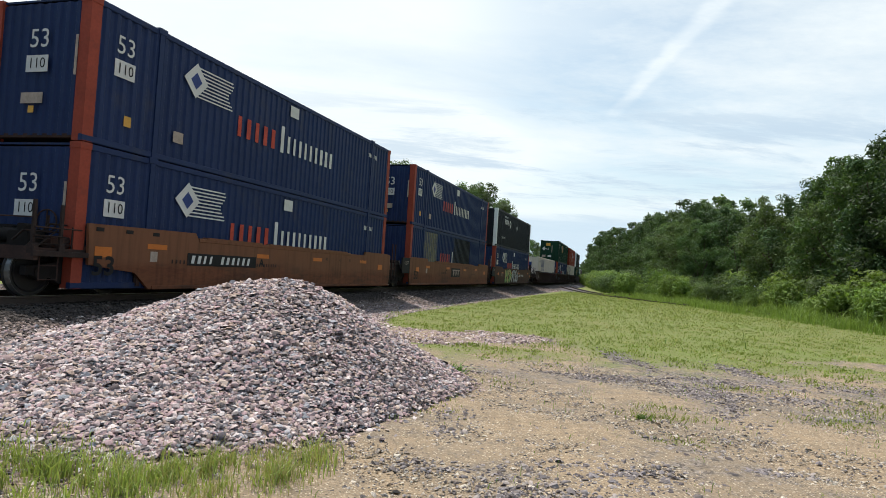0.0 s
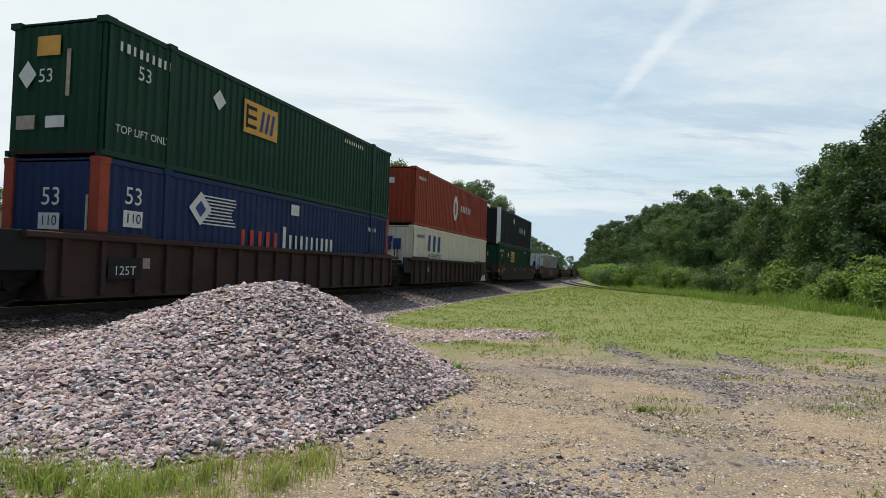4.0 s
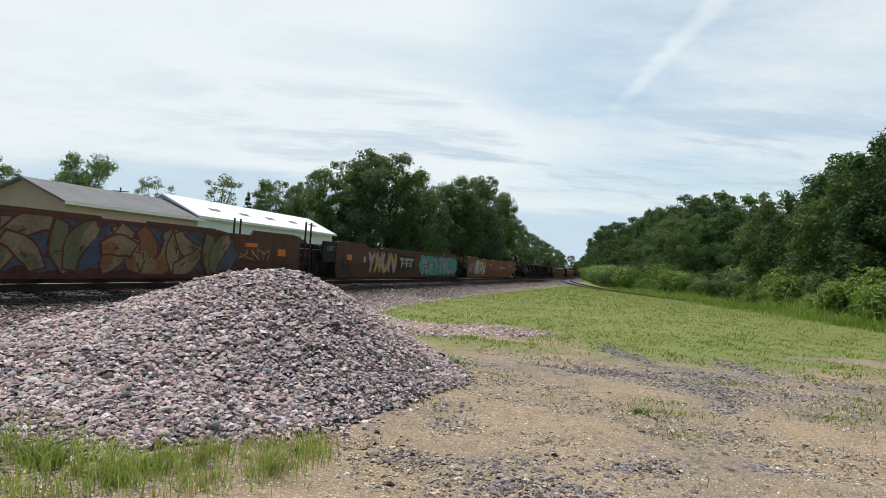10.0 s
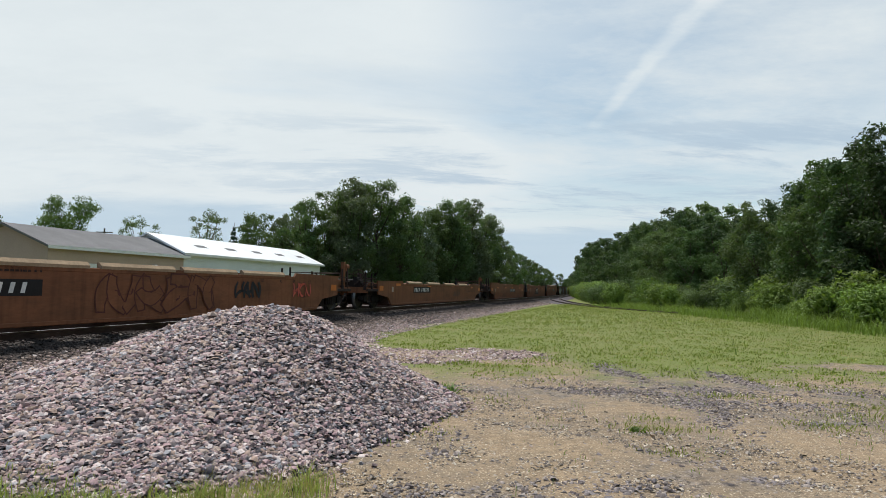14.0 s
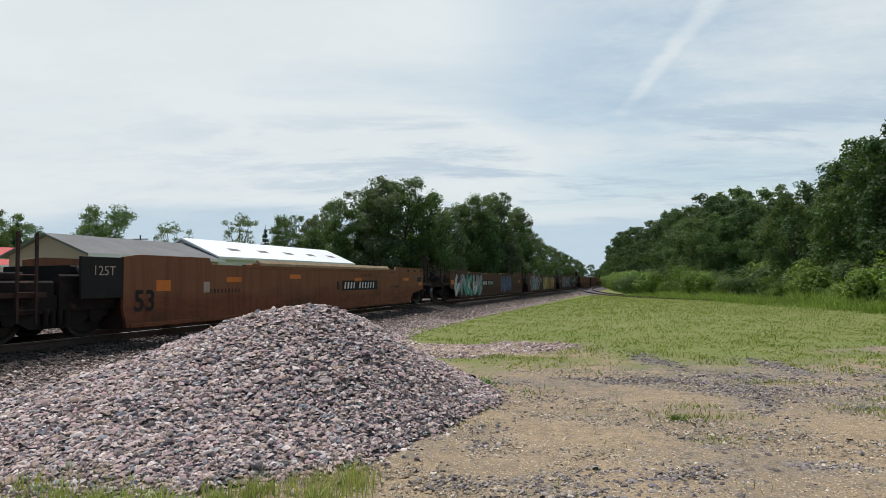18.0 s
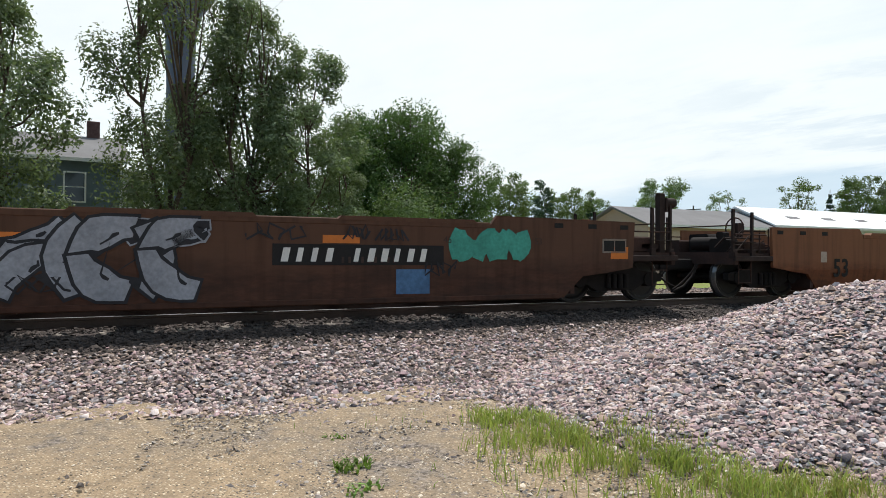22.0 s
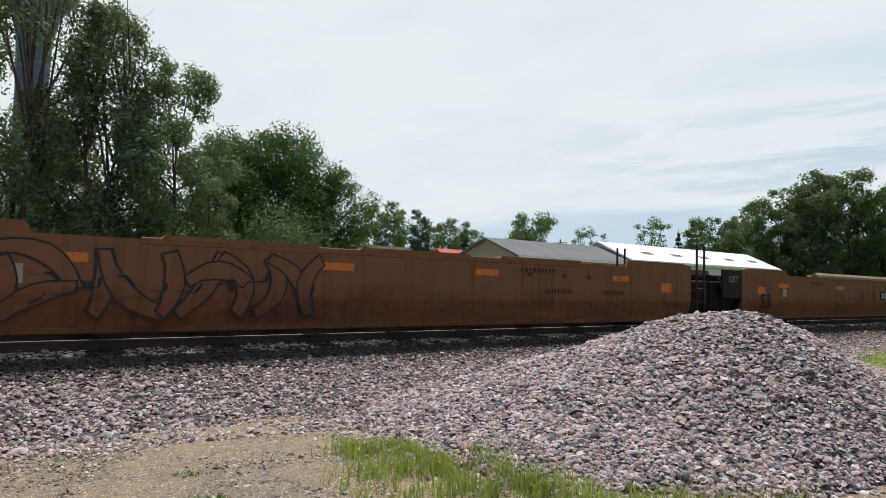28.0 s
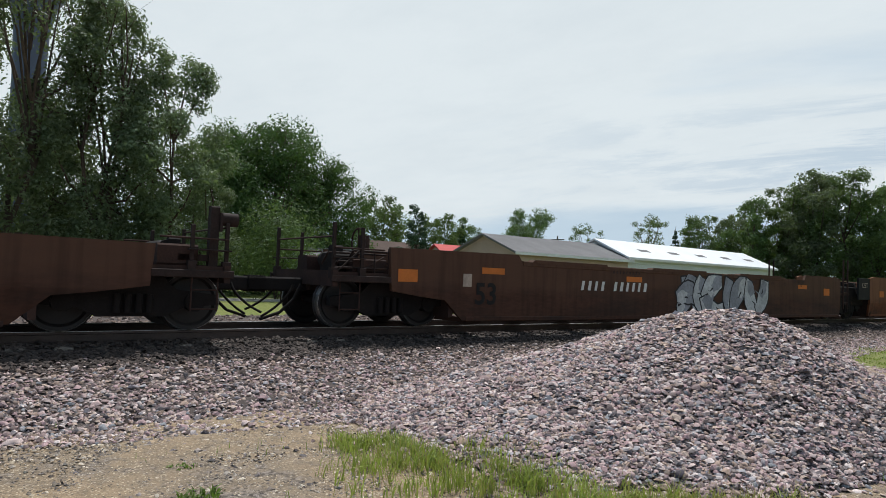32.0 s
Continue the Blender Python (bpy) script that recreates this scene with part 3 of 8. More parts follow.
def pile_height(x, y):
    """The heap of ballast and the apron that runs from it to the track."""
    d = np.hypot((x + 1.85) / np.where(x > -1.85, np.clip(0.90 + 0.16 * (y - 8.25), 0.74, 1.24), 1.55), (y - 8.25) / np.where(y > 8.25, 1.15, 1.0))
    cone = 1.72 - 0.68 * np.sqrt(d * d + 0.32)
    cone2 = 0.98 - 0.36 * np.sqrt(((x + 2.9) / np.where(x > -2.9, 0.84, 1.2)) ** 2 + (y - 7.35) ** 2 + 0.3)
    h = np.logaddexp(cone * 9, cone2 * 9) / 9
    return h + 0.03 * waves(x, y, 3, 1.7) + 0.012 * waves(x, y, 4, 0.5)


# ---- ground ----
def ground_material():
    m = bpy.data.materials.new("sandy_ground")
    m.use_nodes = True
    nt = m.node_tree
    N, L = nt.nodes, nt.links
    b = N["Principled BSDF"]; b.inputs["Roughness"].default_value = 0.95; b.inputs["Specular IOR Level"].default_value = 0.15
    co = N.new("ShaderNodeTexCoord")

    def noise_tex(scale, detail=6, rough=0.6):
        t = N.new("ShaderNodeTexNoise"); t.inputs["Scale"].default_value = scale; t.inputs["Detail"].default_value = detail; t.inputs["Roughness"].default_value = rough
        L.new(co.outputs["Object"], t.inputs[0])
        return t.outputs[0]

    def rng_node(src, a, b2, c=0.0, d=1.0):
        r = N.new("ShaderNodeMapRange"); r.interpolation_type = "SMOOTHSTEP"
        for k, v in zip((1, 2, 3, 4), (a, b2, c, d)):
            r.inputs[k].default_value = v
        L.new(src, r.inputs[0])
        return r.outputs[0]

    def math_node(op, p, q):
        k = N.new("ShaderNodeMath"); k.operation = op
        for i, v in enumerate((p, q)):
            if isinstance(v, (int, float)):
                k.inputs[i].default_value = v
            else:
                L.new(v, k.inputs[i])
        return k.outputs[0]

    def mix(f, a, b2):
        k = N.new("ShaderNodeMix"); k.data_type = "RGBA"; L.new(f, k.inputs["Factor"])
        for s, v in (("A", a), ("B", b2)):
            if isinstance(v, tuple):
                k.inputs[s].default_value = (*v, 1)
            else:
                L.new(v, k.inputs[s])
        return k.outputs["Result"]

    sep = N.new("ShaderNodeSeparateXYZ"); L.new(co.outputs["Object"], sep.inputs[0])
    x, y = sep.outputs[0], sep.outputs[1]
    fine, mid, broad = noise_tex(45, 5), noise_tex(5.0, 7, 0.65), noise_tex(0.55, 6, 0.6)
    sand = mix(rng_node(mid, 0.35, 0.68), (0.312, 0.230, 0.146), (0.212, 0.157, 0.104))
    sand = mix(rng_node(broad, 0.40, 0.62), sand, (0.230, 0.176, 0.121))
    vor = N.new("ShaderNodeTexVoronoi"); vor.inputs["Scale"].default_value = 34; L.new(co.outputs["Object"], vor.inputs[0])
    peb = N.new("ShaderNodeTexVoronoi"); peb.inputs["Scale"].default_value = 46; L.new(co.outputs["Object"], peb.inputs[0])
    tint = N.new("ShaderNodeSeparateColor"); L.new(peb.outputs["Color"], tint.inputs[0])
    chips = mix(rng_node(tint.outputs[1], 0.1, 0.9), (0.085, 0.07, 0.056), (0.52, 0.43, 0.31))
    few = math_node("MULTIPLY", rng_node(tint.outputs[0], 0.30, 0.36), rng_node(peb.outputs["Distance"], 0.42, 0.34))
    sand = mix(math_node("MULTIPLY", few, rng_node(mid, 0.30, 0.46)), sand, chips)
    grit = mix(rng_node(vor.outputs["Color"], 0.2, 0.8), (0.075, 0.063, 0.055), (0.25, 0.212, 0.18))
    # loose gravel lies in patches, thicker where the yard meets the grass
    band = math_node("MULTIPLY", rng_node(y, 7.0, 11.0), rng_node(x, 0.5, 3.5))
    amount = math_node("ADD", math_node("MULTIPLY", band, 0.07), math_node("MULTIPLY", broad, 0.55))
    gravel = rng_node(math_node("ADD", amount, math_node("MULTIPLY", mid, 0.45)), 0.50, 0.66)
    base = mix(gravel, sand, grit)
    # turf begins some twelve metres out; bare strips stay in it
    ragged = noise_tex(1.3, 5, 0.6)
    edge = math_node("ADD", y, math_node("MULTIPLY", math_node("SUBTRACT", broad, 0.5), 7.0))
    edge = math_node("ADD", edge, math_node("MULTIPLY", math_node("SUBTRACT", ragged, 0.5), 6.0))
    turf = rng_node(edge, 11.2, 14.2, 0.0, 0.9)
    wavy = math_node("ADD", y, math_node("MULTIPLY", math_node("SUBTRACT", ragged, 0.5), 2.5))
    strip = math_node("MULTIPLY", rng_node(wavy, 13.6, 14.3), rng_node(wavy, 17.6, 16.8))
    strip = math_node("MULTIPLY", strip, rng_node(x, 4.0, 2.6))
    far_side = rng_node(math_node("SUBTRACT", math_node("MULTIPLY", x, NRM[0]), math_node("MULTIPLY", y, -NRM[1])), -20.2, -20.9)
    turf = math_node("MULTIPLY", turf, math_node("SUBTRACT", 1.0, strip))
    # a worn sandy patch in the turf where vehicles turn
    reach = math_node("ADD", math_node("MULTIPLY", math_node("ABSOLUTE", math_node("SUBTRACT", x, 10.4), 0.0), 0.30), math_node("ABSOLUTE", math_node("SUBTRACT", y, 14.7), 0.0))
    worn = rng_node(math_node("ADD", reach, math_node("MULTIPLY", math_node("SUBTRACT", ragged, 0.5), 3.0)), 1.15, 0.45)
    turf = math_node("MULTIPLY", turf, math_node("SUBTRACT", 1.0, worn))
    turf = math_node("MAXIMUM", turf, far_side)
    green = mix(rng_node(mid, 0.3, 0.7), (0.122, 0.154, 0.038), (0.182, 0.188, 0.060))
    green = mix(rng_node(noise_tex(0.28, 5, 0.6), 0.48, 0.60), green, (0.142, 0.176, 0.044))
    green = mix(rng_node(broad, 0.52, 0.72), green, (0.215, 0.195, 0.072))
    base = mix(turf, base, green)
    grain = mix(rng_node(fine, 0.3, 0.7), (0.80, 0.80, 0.80), (1.2, 1.2, 1.2))
    mul = N.new("ShaderNodeMix"); mul.data_type, mul.blend_type = "RGBA", "MULTIPLY"; mul.inputs["Factor"].default_value = 1.0
    L.new(base, mul.inputs["A"]); L.new(grain, mul.inputs["B"])
    L.new(mul.outputs["Result"], b.inputs["Base Color"])
    bp = N.new("ShaderNodeBump"); bp.inputs["Strength"].default_value = 0.6; bp.inputs["Distance"].default_value = 0.03
    L.new(math_node("ADD", fine, mid), bp.inputs["Height"]); L.new(bp.outputs[0], b.inputs["Normal"])
    return m


def grid_mesh(name, xs, ys, height, mat, smooth=True):
    gx, gy = np.meshgrid(xs, ys)
    v = np.stack([gx.ravel(), gy.ravel(), height(gx, gy).ravel()], 1)
    nx = len(xs)
    i = (np.arange(len(ys) - 1)[:, None] * nx + np.arange(nx - 1)[None]).ravel()
    return mesh_arrays(name, v, np.stack([i, i + 1, i + nx + 1, i + nx], 1), mat, smooth)


def build_ground():
    far = [60, 90, 140, 220, 350, 600, 1000, 1700, 2600]
    xs = np.concatenate([[-v for v in reversed(far)], np.arange(-30, -8, 2.0), np.arange(-8, 14, 0.22), np.arange(14, 50, 2.0), far])
    ys = np.concatenate([[-v for v in reversed(far)], np.arange(-30, -1, 2.0), np.arange(-1, 22, 0.22), np.arange(22, 56, 2.0), far])
    h = lambda x, y: 0.022 * waves(x, y, 11, 3.1) * np.exp(-((x / 40) ** 2) - (y / 60) ** 2) + 0.008 * waves(x, y, 12, 0.7) * (np.hypot(x, y - 8) < 18)
    tagged(new("ground", grid_mesh("ground", xs, ys, h, ground_material())), "pale sandy yard with gravel patches and rough turf", "ground", kind="structure")


BED = RAIL_Z - 0.21


def slope(d, toe):
    t = np.clip((d - 1.5) / (toe - 1.5), 0, 1)
    return 0.7 * t + 0.3 * t * t * (3 - 2 * t)


def build_bed():
    """Ballast shoulder along the track, swept along its line."""
    ss = np.concatenate([np.arange(-220, -12, 8.0), np.arange(-12, 40, 0.5), np.arange(40, 120, 2.0), np.arange(120, 900, 10.0)])
    sides = np.array([-7.2, -6.4, -5.5, -3.4, -2.2, -1.5, 0, 1.5, 1.7, 1.9, 2.4, 2.9, 3.4, 3.9, 4.4, 4.9, 5.4, 5.9])
    v = []
    for s in ss:
        toe = np.interp(s, [-30, -1.4, 0, 1, 3, 5, 9, 12, 16, 22, 60, 300], [4.1, 4.15, 4.5, 4.75, 4.95, 5.1, 5.4, 5.4, 4.6, 3.85, 3.45, 3.6])
        for d in sides:
            x, y, h = on_track(s, d)
            z = BED if -5.6 < d < 1.5 else BED - (BED + 0.03) * slope(d, toe) if d > 0 else -0.03
            v.append((x, y, z + (0.012 * waves(np.array(x), np.array(y), 5, 1.1) if d > 1.6 else 0)))
    k = len(sides)
    i = (np.arange(len(ss) - 1)[:, None] * k + np.arange(k - 1)[None]).ravel()
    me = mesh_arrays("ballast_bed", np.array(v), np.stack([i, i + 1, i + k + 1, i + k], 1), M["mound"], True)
    tagged(new("ballast_bed", me), "pinkish grey crushed stone bed under the tracks", "track bed", kind="structure")
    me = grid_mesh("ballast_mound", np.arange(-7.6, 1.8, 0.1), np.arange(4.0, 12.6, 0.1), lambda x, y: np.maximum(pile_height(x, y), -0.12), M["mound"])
    tagged(new("ballast_mound", me), "heap of crushed pinkish granite ballast dumped on sand", "gravel heap")


def spill(x, y):
    """Where ballast lies on the turf past the heap, 0 to 1."""
    lo = np.interp(x, [-2, -0.9, -0.1, 1.5, 3.0], [15.5, 14.4, 13.5, 14.3, 15.8]) + 0.4 * waves(x, y, 24, 1.2)
    hi = np.interp(x, [-2, -0.9, 0.5, 1.1, 3.0], [22.5, 17.5, 16.8, 17.8, 17.4]) + 0.5 * waves(x, y, 25, 1.5)
    return ramp(y, lo, lo + 0.5) * ramp(-y, -hi, -hi + 0.8) * ramp(-x, -3.4, -2.4)


def stone_shapes(count):
    """Broken stones: a skewed six-sided foot under a smaller three-cornered top."""
    foot = [(math.cos(k * math.pi / 3), math.sin(k * math.pi / 3), -0.35) for k in range(6)]
    top = [(0.66 * math.cos(k * 2.0944 + 0.5), 0.66 * math.sin(k * 2.0944 + 0.5), 0.62) for k in range(3)]
    v0 = np.array(foot + top)
    f0 = np.array([(0, 1, 6), (1, 7, 6), (1, 2, 7), (2, 3, 7), (3, 8, 7), (3, 4, 8), (4, 5, 8), (5, 6, 8), (5, 0, 6), (6, 7, 8)])
    return [((v0 + rng.normal(0, 0.17, v0.shape)) * rng.uniform(0.72, 1.25, (1, 3)), f0) for _ in range(count)]


def scatter_stones(name, label, px, py, pz, sizes, mat, category="stones", chips=False):
    shapes = stone_shapes(24)
    v0 = np.stack([s[0] for s in shapes]); f0 = shapes[0][1]
    if chips:
        # small grit: skewed four-sided points
        v0 = np.array([(-1, -1, -0.6), (1, -1, -0.6), (1, 1, -0.6), (-1, 1, -0.6), (0, 0, 1.0)]) * 0.8 + rng.normal(0, 0.22, (24, 5, 3))
        f0 = np.array([(0, 1, 4), (1, 2, 4), (2, 3, 4), (3, 0, 4)])
    n = len(px)
    pick = rng.integers(0, len(shapes), n)
    a, b = rng.uniform(0, 6.28, n), rng.normal(0, 0.40, n)
    ca, sa, cb, sb = np.cos(a), np.sin(a), np.cos(b), np.sin(b)
    local = v0[pick] * (sizes[:, None, None] * np.array([1.15, 0.80, 0.62]))
    x, y, z = local[..., 0], local[..., 1], local[..., 2]
    y, z = y * cb[:, None] - z * sb[:, None], y * sb[:, None] + z * cb[:, None]
    x, y = x * ca[:, None] - y * sa[:, None], x * sa[:, None] + y * ca[:, None]
    v = np.stack([x + px[:, None], y + py[:, None], z + pz[:, None]], -1).reshape(-1, 3)
    f = (f0[None] + (np.arange(n) * v0.shape[1])[:, None, None]).reshape(-1, 3)
    me = mesh_arrays(name, v, f, mat)
    me.polygons.foreach_set("use_smooth", np.repeat(rng.uniform(0, 1, n) < 0.45, len(f0)))
    tagged(new(name, me), label, category, kind="stuff")


def build_stones():
    # the heap
    n = 96000
    x, y = rng.uniform(-7.2, 1.5, n * 2), rng.uniform(4.1, 12.2, n * 2)
    h = pile_height(x, y)
    nn, ss = near_coords(x, y)
    # the foot of the heap frays out into single stones
    fray = np.where(h > 0.02, 1.0, 0.28 * np.exp(np.minimum(0, h - 0.02) / 0.045))
    keep = (rng.uniform(0, 1, 2 * n) < fray) & (nn > -9.6) & ((y < 10.2) | (rng.uniform(0, 1, 2 * n) < 0.25))
    x, y, h = x[keep][:n], y[keep][:n], np.maximum(h[keep][:n], 0.004)
    size = np.exp(rng.normal(math.log(0.0240), 0.24, len(x)))
    grey = rng.uniform(0, 1, len(x)) < 0.26
    for sel, key, nm in ((~grey, "stone", "pinkish"), (grey, "stone_grey", "grey")):
        scatter_stones("heap_stones", f"{nm} crushed granite stones covering the heap", x[sel], y[sel], h[sel] + size[sel] * rng.uniform(-0.2, 0.9, sel.sum()), size[sel], M[key])
    # the shoulder by the track
    n = 92000
    s = np.concatenate([rng.uniform(-6, 26, int(n * 0.82)), rng.uniform(26, 75, n - int(n * 0.82))])
    toe = np.interp(s, [-30, -1.4, 0, 1, 3, 5, 9, 12, 16, 22, 60, 300], [4.1, 4.15, 4.5, 4.75, 4.95, 5.1, 5.4, 5.4, 4.6, 3.85, 3.45, 3.6])
    d = np.where(rng.uniform(0, 1, n) < 0.05, rng.uniform(0.85, 1.4, n), 1.25 + (toe - 0.85) * rng.uniform(0, 1, n) ** 0.9)
    P = np.array([on_track(a, b)[:2] for a, b in zip(s, d)])
    z = BED - (BED + 0.03) * slope(d, toe) + 0.045 * (d < 1.32)
    z = np.maximum(z, 0.0 * z - 0.01)
    keep = pile_height(P[:, 0], P[:, 1]) < z + 0.03
    P, z, n = P[keep], z[keep], int(keep.sum())
    size = np.exp(rng.normal(math.log(0.0258), 0.24, n)) * np.where(s[keep] > 26, 1.2, 1.0)
    # dirty stones by the rails, coloured darker where the train's shade falls
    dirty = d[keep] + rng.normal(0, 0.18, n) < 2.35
    dusty = (rng.uniform(0, 1, n) < 0.12 + 0.35 * ramp(-d[keep], -3.6, -2.4) + 0.45 * ramp(s[keep], 5.0, 10.0) * ramp(-d[keep], -4.2, -2.5)) & ~dirty
    grey = (rng.uniform(0, 1, n) < 0.2) & ~dirty & ~dusty
    for sel, key, nm in ((~grey & ~dirty & ~dusty, "stone", "pinkish"), (grey, "stone_grey", "grey"), (dusty, "stone_dusty", "brown dusty"), (dirty, "stone_oily_shaded", "oil- and shade-darkened")):
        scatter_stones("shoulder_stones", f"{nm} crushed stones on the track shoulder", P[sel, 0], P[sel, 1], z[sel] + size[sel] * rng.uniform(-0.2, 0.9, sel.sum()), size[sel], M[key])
    # pale gravel on the far side of the track
    n = 9000
    s, d = rng.uniform(-14, 34, n), -1.5 - 4.2 * rng.uniform(0, 1, n)
    P = np.array([on_track(a, b)[:2] for a, b in zip(s, d)])
    size = np.exp(rng.normal(math.log(0.045), 0.25, n))
    scatter_stones("far_shoulder_stones", "brown dusted crushed stones beyond the rails", P[:, 0], P[:, 1], BED + size * rng.uniform(-0.2, 0.5, n) - 0.42 * ramp(-d, 5.5, 5.85), size, M["stone_dusty"])
    # strays on the sand: dark gravel in patches, pale grit everywhere
    spots = [(3.0, 5.64, 0.30, 0.10, 1.2), (0.75, 4.75, 0.40, 0.30, 0.9), (1.5, 5.35, 0.65, 0.35, 0.8), (1.1, 4.35, 0.5, 0.3, 0.7), (3.85, 8.4, 0.30, 0.85, 1.1), (4.2, 9.8, 0.5, 0.6, 0.9), (3.95, 13.2, 0.28, 1.2, 1.3), (5.93, 12.2, 0.25, 1.0, 1.3), (2.9, 10.55, 1.3, 0.35, 1.0),
             (4.9, 10.9, 0.9, 0.4, 0.9), (6.7, 10.6, 1.0, 0.3, 0.7), (5.2, 8.2, 0.35, 0.12, 1.0), (5.5, 9.5, 1.0, 0.35, 0.7), (0.3, 7.2, 0.3, 0.25, 0.5), (0.05, 6.45, 0.3, 0.2, 0.6), (0.1, 5.25, 0.45, 0.15, 0.55), (2.4, 6.3, 0.6, 0.35, 0.35), (1.2, 10.7, 0.7, 0.35, 0.6),
             (-5.6, 3.4, 0.5, 0.3, 0.3), (-7.0, 4.6, 0.8, 0.5, 0.5)]
    n = 170000
    x, y = rng.uniform(-8.5, 9, n), 2.2 + 12.4 * rng.uniform(0, 1, n) ** 1.15
    w = 0.035 + 0.12 * ramp(waves(x, y, 21, 2.2) + 0.5 * waves(x, y, 27, 0.6), 0.0, 1.0)
    for cx, cy, rx, ry, a in spots:
        w = w + 0.62 * a * np.exp(-(((x - cx) / rx) ** 2 + ((y - cy) / ry) ** 2) * (1 + 0.55 * waves(x, y, 22, 0.6)))
    nn, ss = near_coords(x, y)
    keep = (rng.uniform(0, 1, n) < w * (0.45 + 0.75 * ramp(waves(x, y, 28, 0.35), -0.4, 0.5))) & (pile_height(x, y) < 0.0) & (nn > -7.0)
    x, y = x[keep], y[keep]
    near_spot = w[keep] > 0.3
    size = np.minimum(0.034, np.exp(rng.normal(math.log(0.0100), 0.45, len(x)))) * np.where(near_spot, 1.45, 1.0)
    scatter_stones("loose_gravel", "loose dark grey gravel strewn over pale sand", x, y, size * 0.2, size, M["stone_dark"], "gravel")
    gx, gy = [], []
    for cx, cy, rx, ry, a in spots:
        k = int(1500 * rx * ry * a + 70 * a)
        gx.append(rng.normal(cx, rx * 0.62, k)); gy.append(rng.normal(cy, ry * 0.62, k))
    x, y = np.concatenate(gx), np.concatenate(gy)
    ok = (pile_height(x, y) < 0.0) & (waves(x, y, 24, 0.4) + rng.uniform(-0.6, 0.6, len(x)) > -0.35)
    x, y = x[ok], y[ok]
    size = np.minimum(0.036, np.exp(rng.normal(math.log(0.0175), 0.35, len(x))))
    scatter_stones("gravel_patch", "coarser dark grey gravel lying in patches", x, y, size * 0.25, size, M["stone_dark"], "gravel")
    n = 190000
    x, y = rng.uniform(-7.5, 8, n), 1.0 + 11 * rng.uniform(0, 1, n) ** 1.2
    nn, ss = near_coords(x, y)
    keep = (pile_height(x, y) < 0.0) & (nn > -7.0) & (waves(x, y, 23, 1.4) + 0.4 * waves(x, y, 29, 0.4) + rng.uniform(-0.7, 0.7, n) > -0.1 + 1.2 * ramp(-y, -2.8, -1.0))
    x, y = x[keep], y[keep]
    size = np.exp(rng.normal(math.log(0.0088), 0.42, len(x)))
    scatter_stones("sand_grit", "small pale pebbles lying on sand", x, y, size * 0.2, size, M["grit"], "gravel", True)
    # ballast spilled past the heap
    n = 9000
    x, y = rng.uniform(-2.0, 3.6, n), rng.uniform(13.0, 25.0, n)
    keep = spill(x, y) > rng.uniform(0.1, 0.6, n)
    x, y = x[keep], y[keep]
    size = np.exp(rng.normal(math.log(0.030), 0.3, len(x)))
    scatter_stones("spilled_stones", "pinkish crushed stones spilled across turf", x, y, size * 0.3, size, M["stone"])


# ---- track ----
RAIL_RING = [(-0.07, -0.17), (0.07, -0.17), (0.07, -0.155), (0.012, -0.14), (0.012, -0.045), (0.036, -0.035), (0.036, 0), (-0.036, 0), (-0.036, -0.035), (-0.012, -0.045), (-0.012, -0.14), (-0.07, -0.155)]


def sweep(ring, ss, side, z):
    g = Geo()
    for s in ss:
        x, y, h = on_track(s, side)
        g.v += [(x + a * math.cos(h), y - a * math.sin(h), z + b) for a, b in ring]
    n = len(ring)
    for i in range(len(ss) - 1):
        g.f += [(i * n + j, (i + 1) * n + j, (i + 1) * n + (j + 1) % n, i * n + (j + 1) % n) for j in range(n)]
    g.smooth = [False] * len(g.f)
    return g


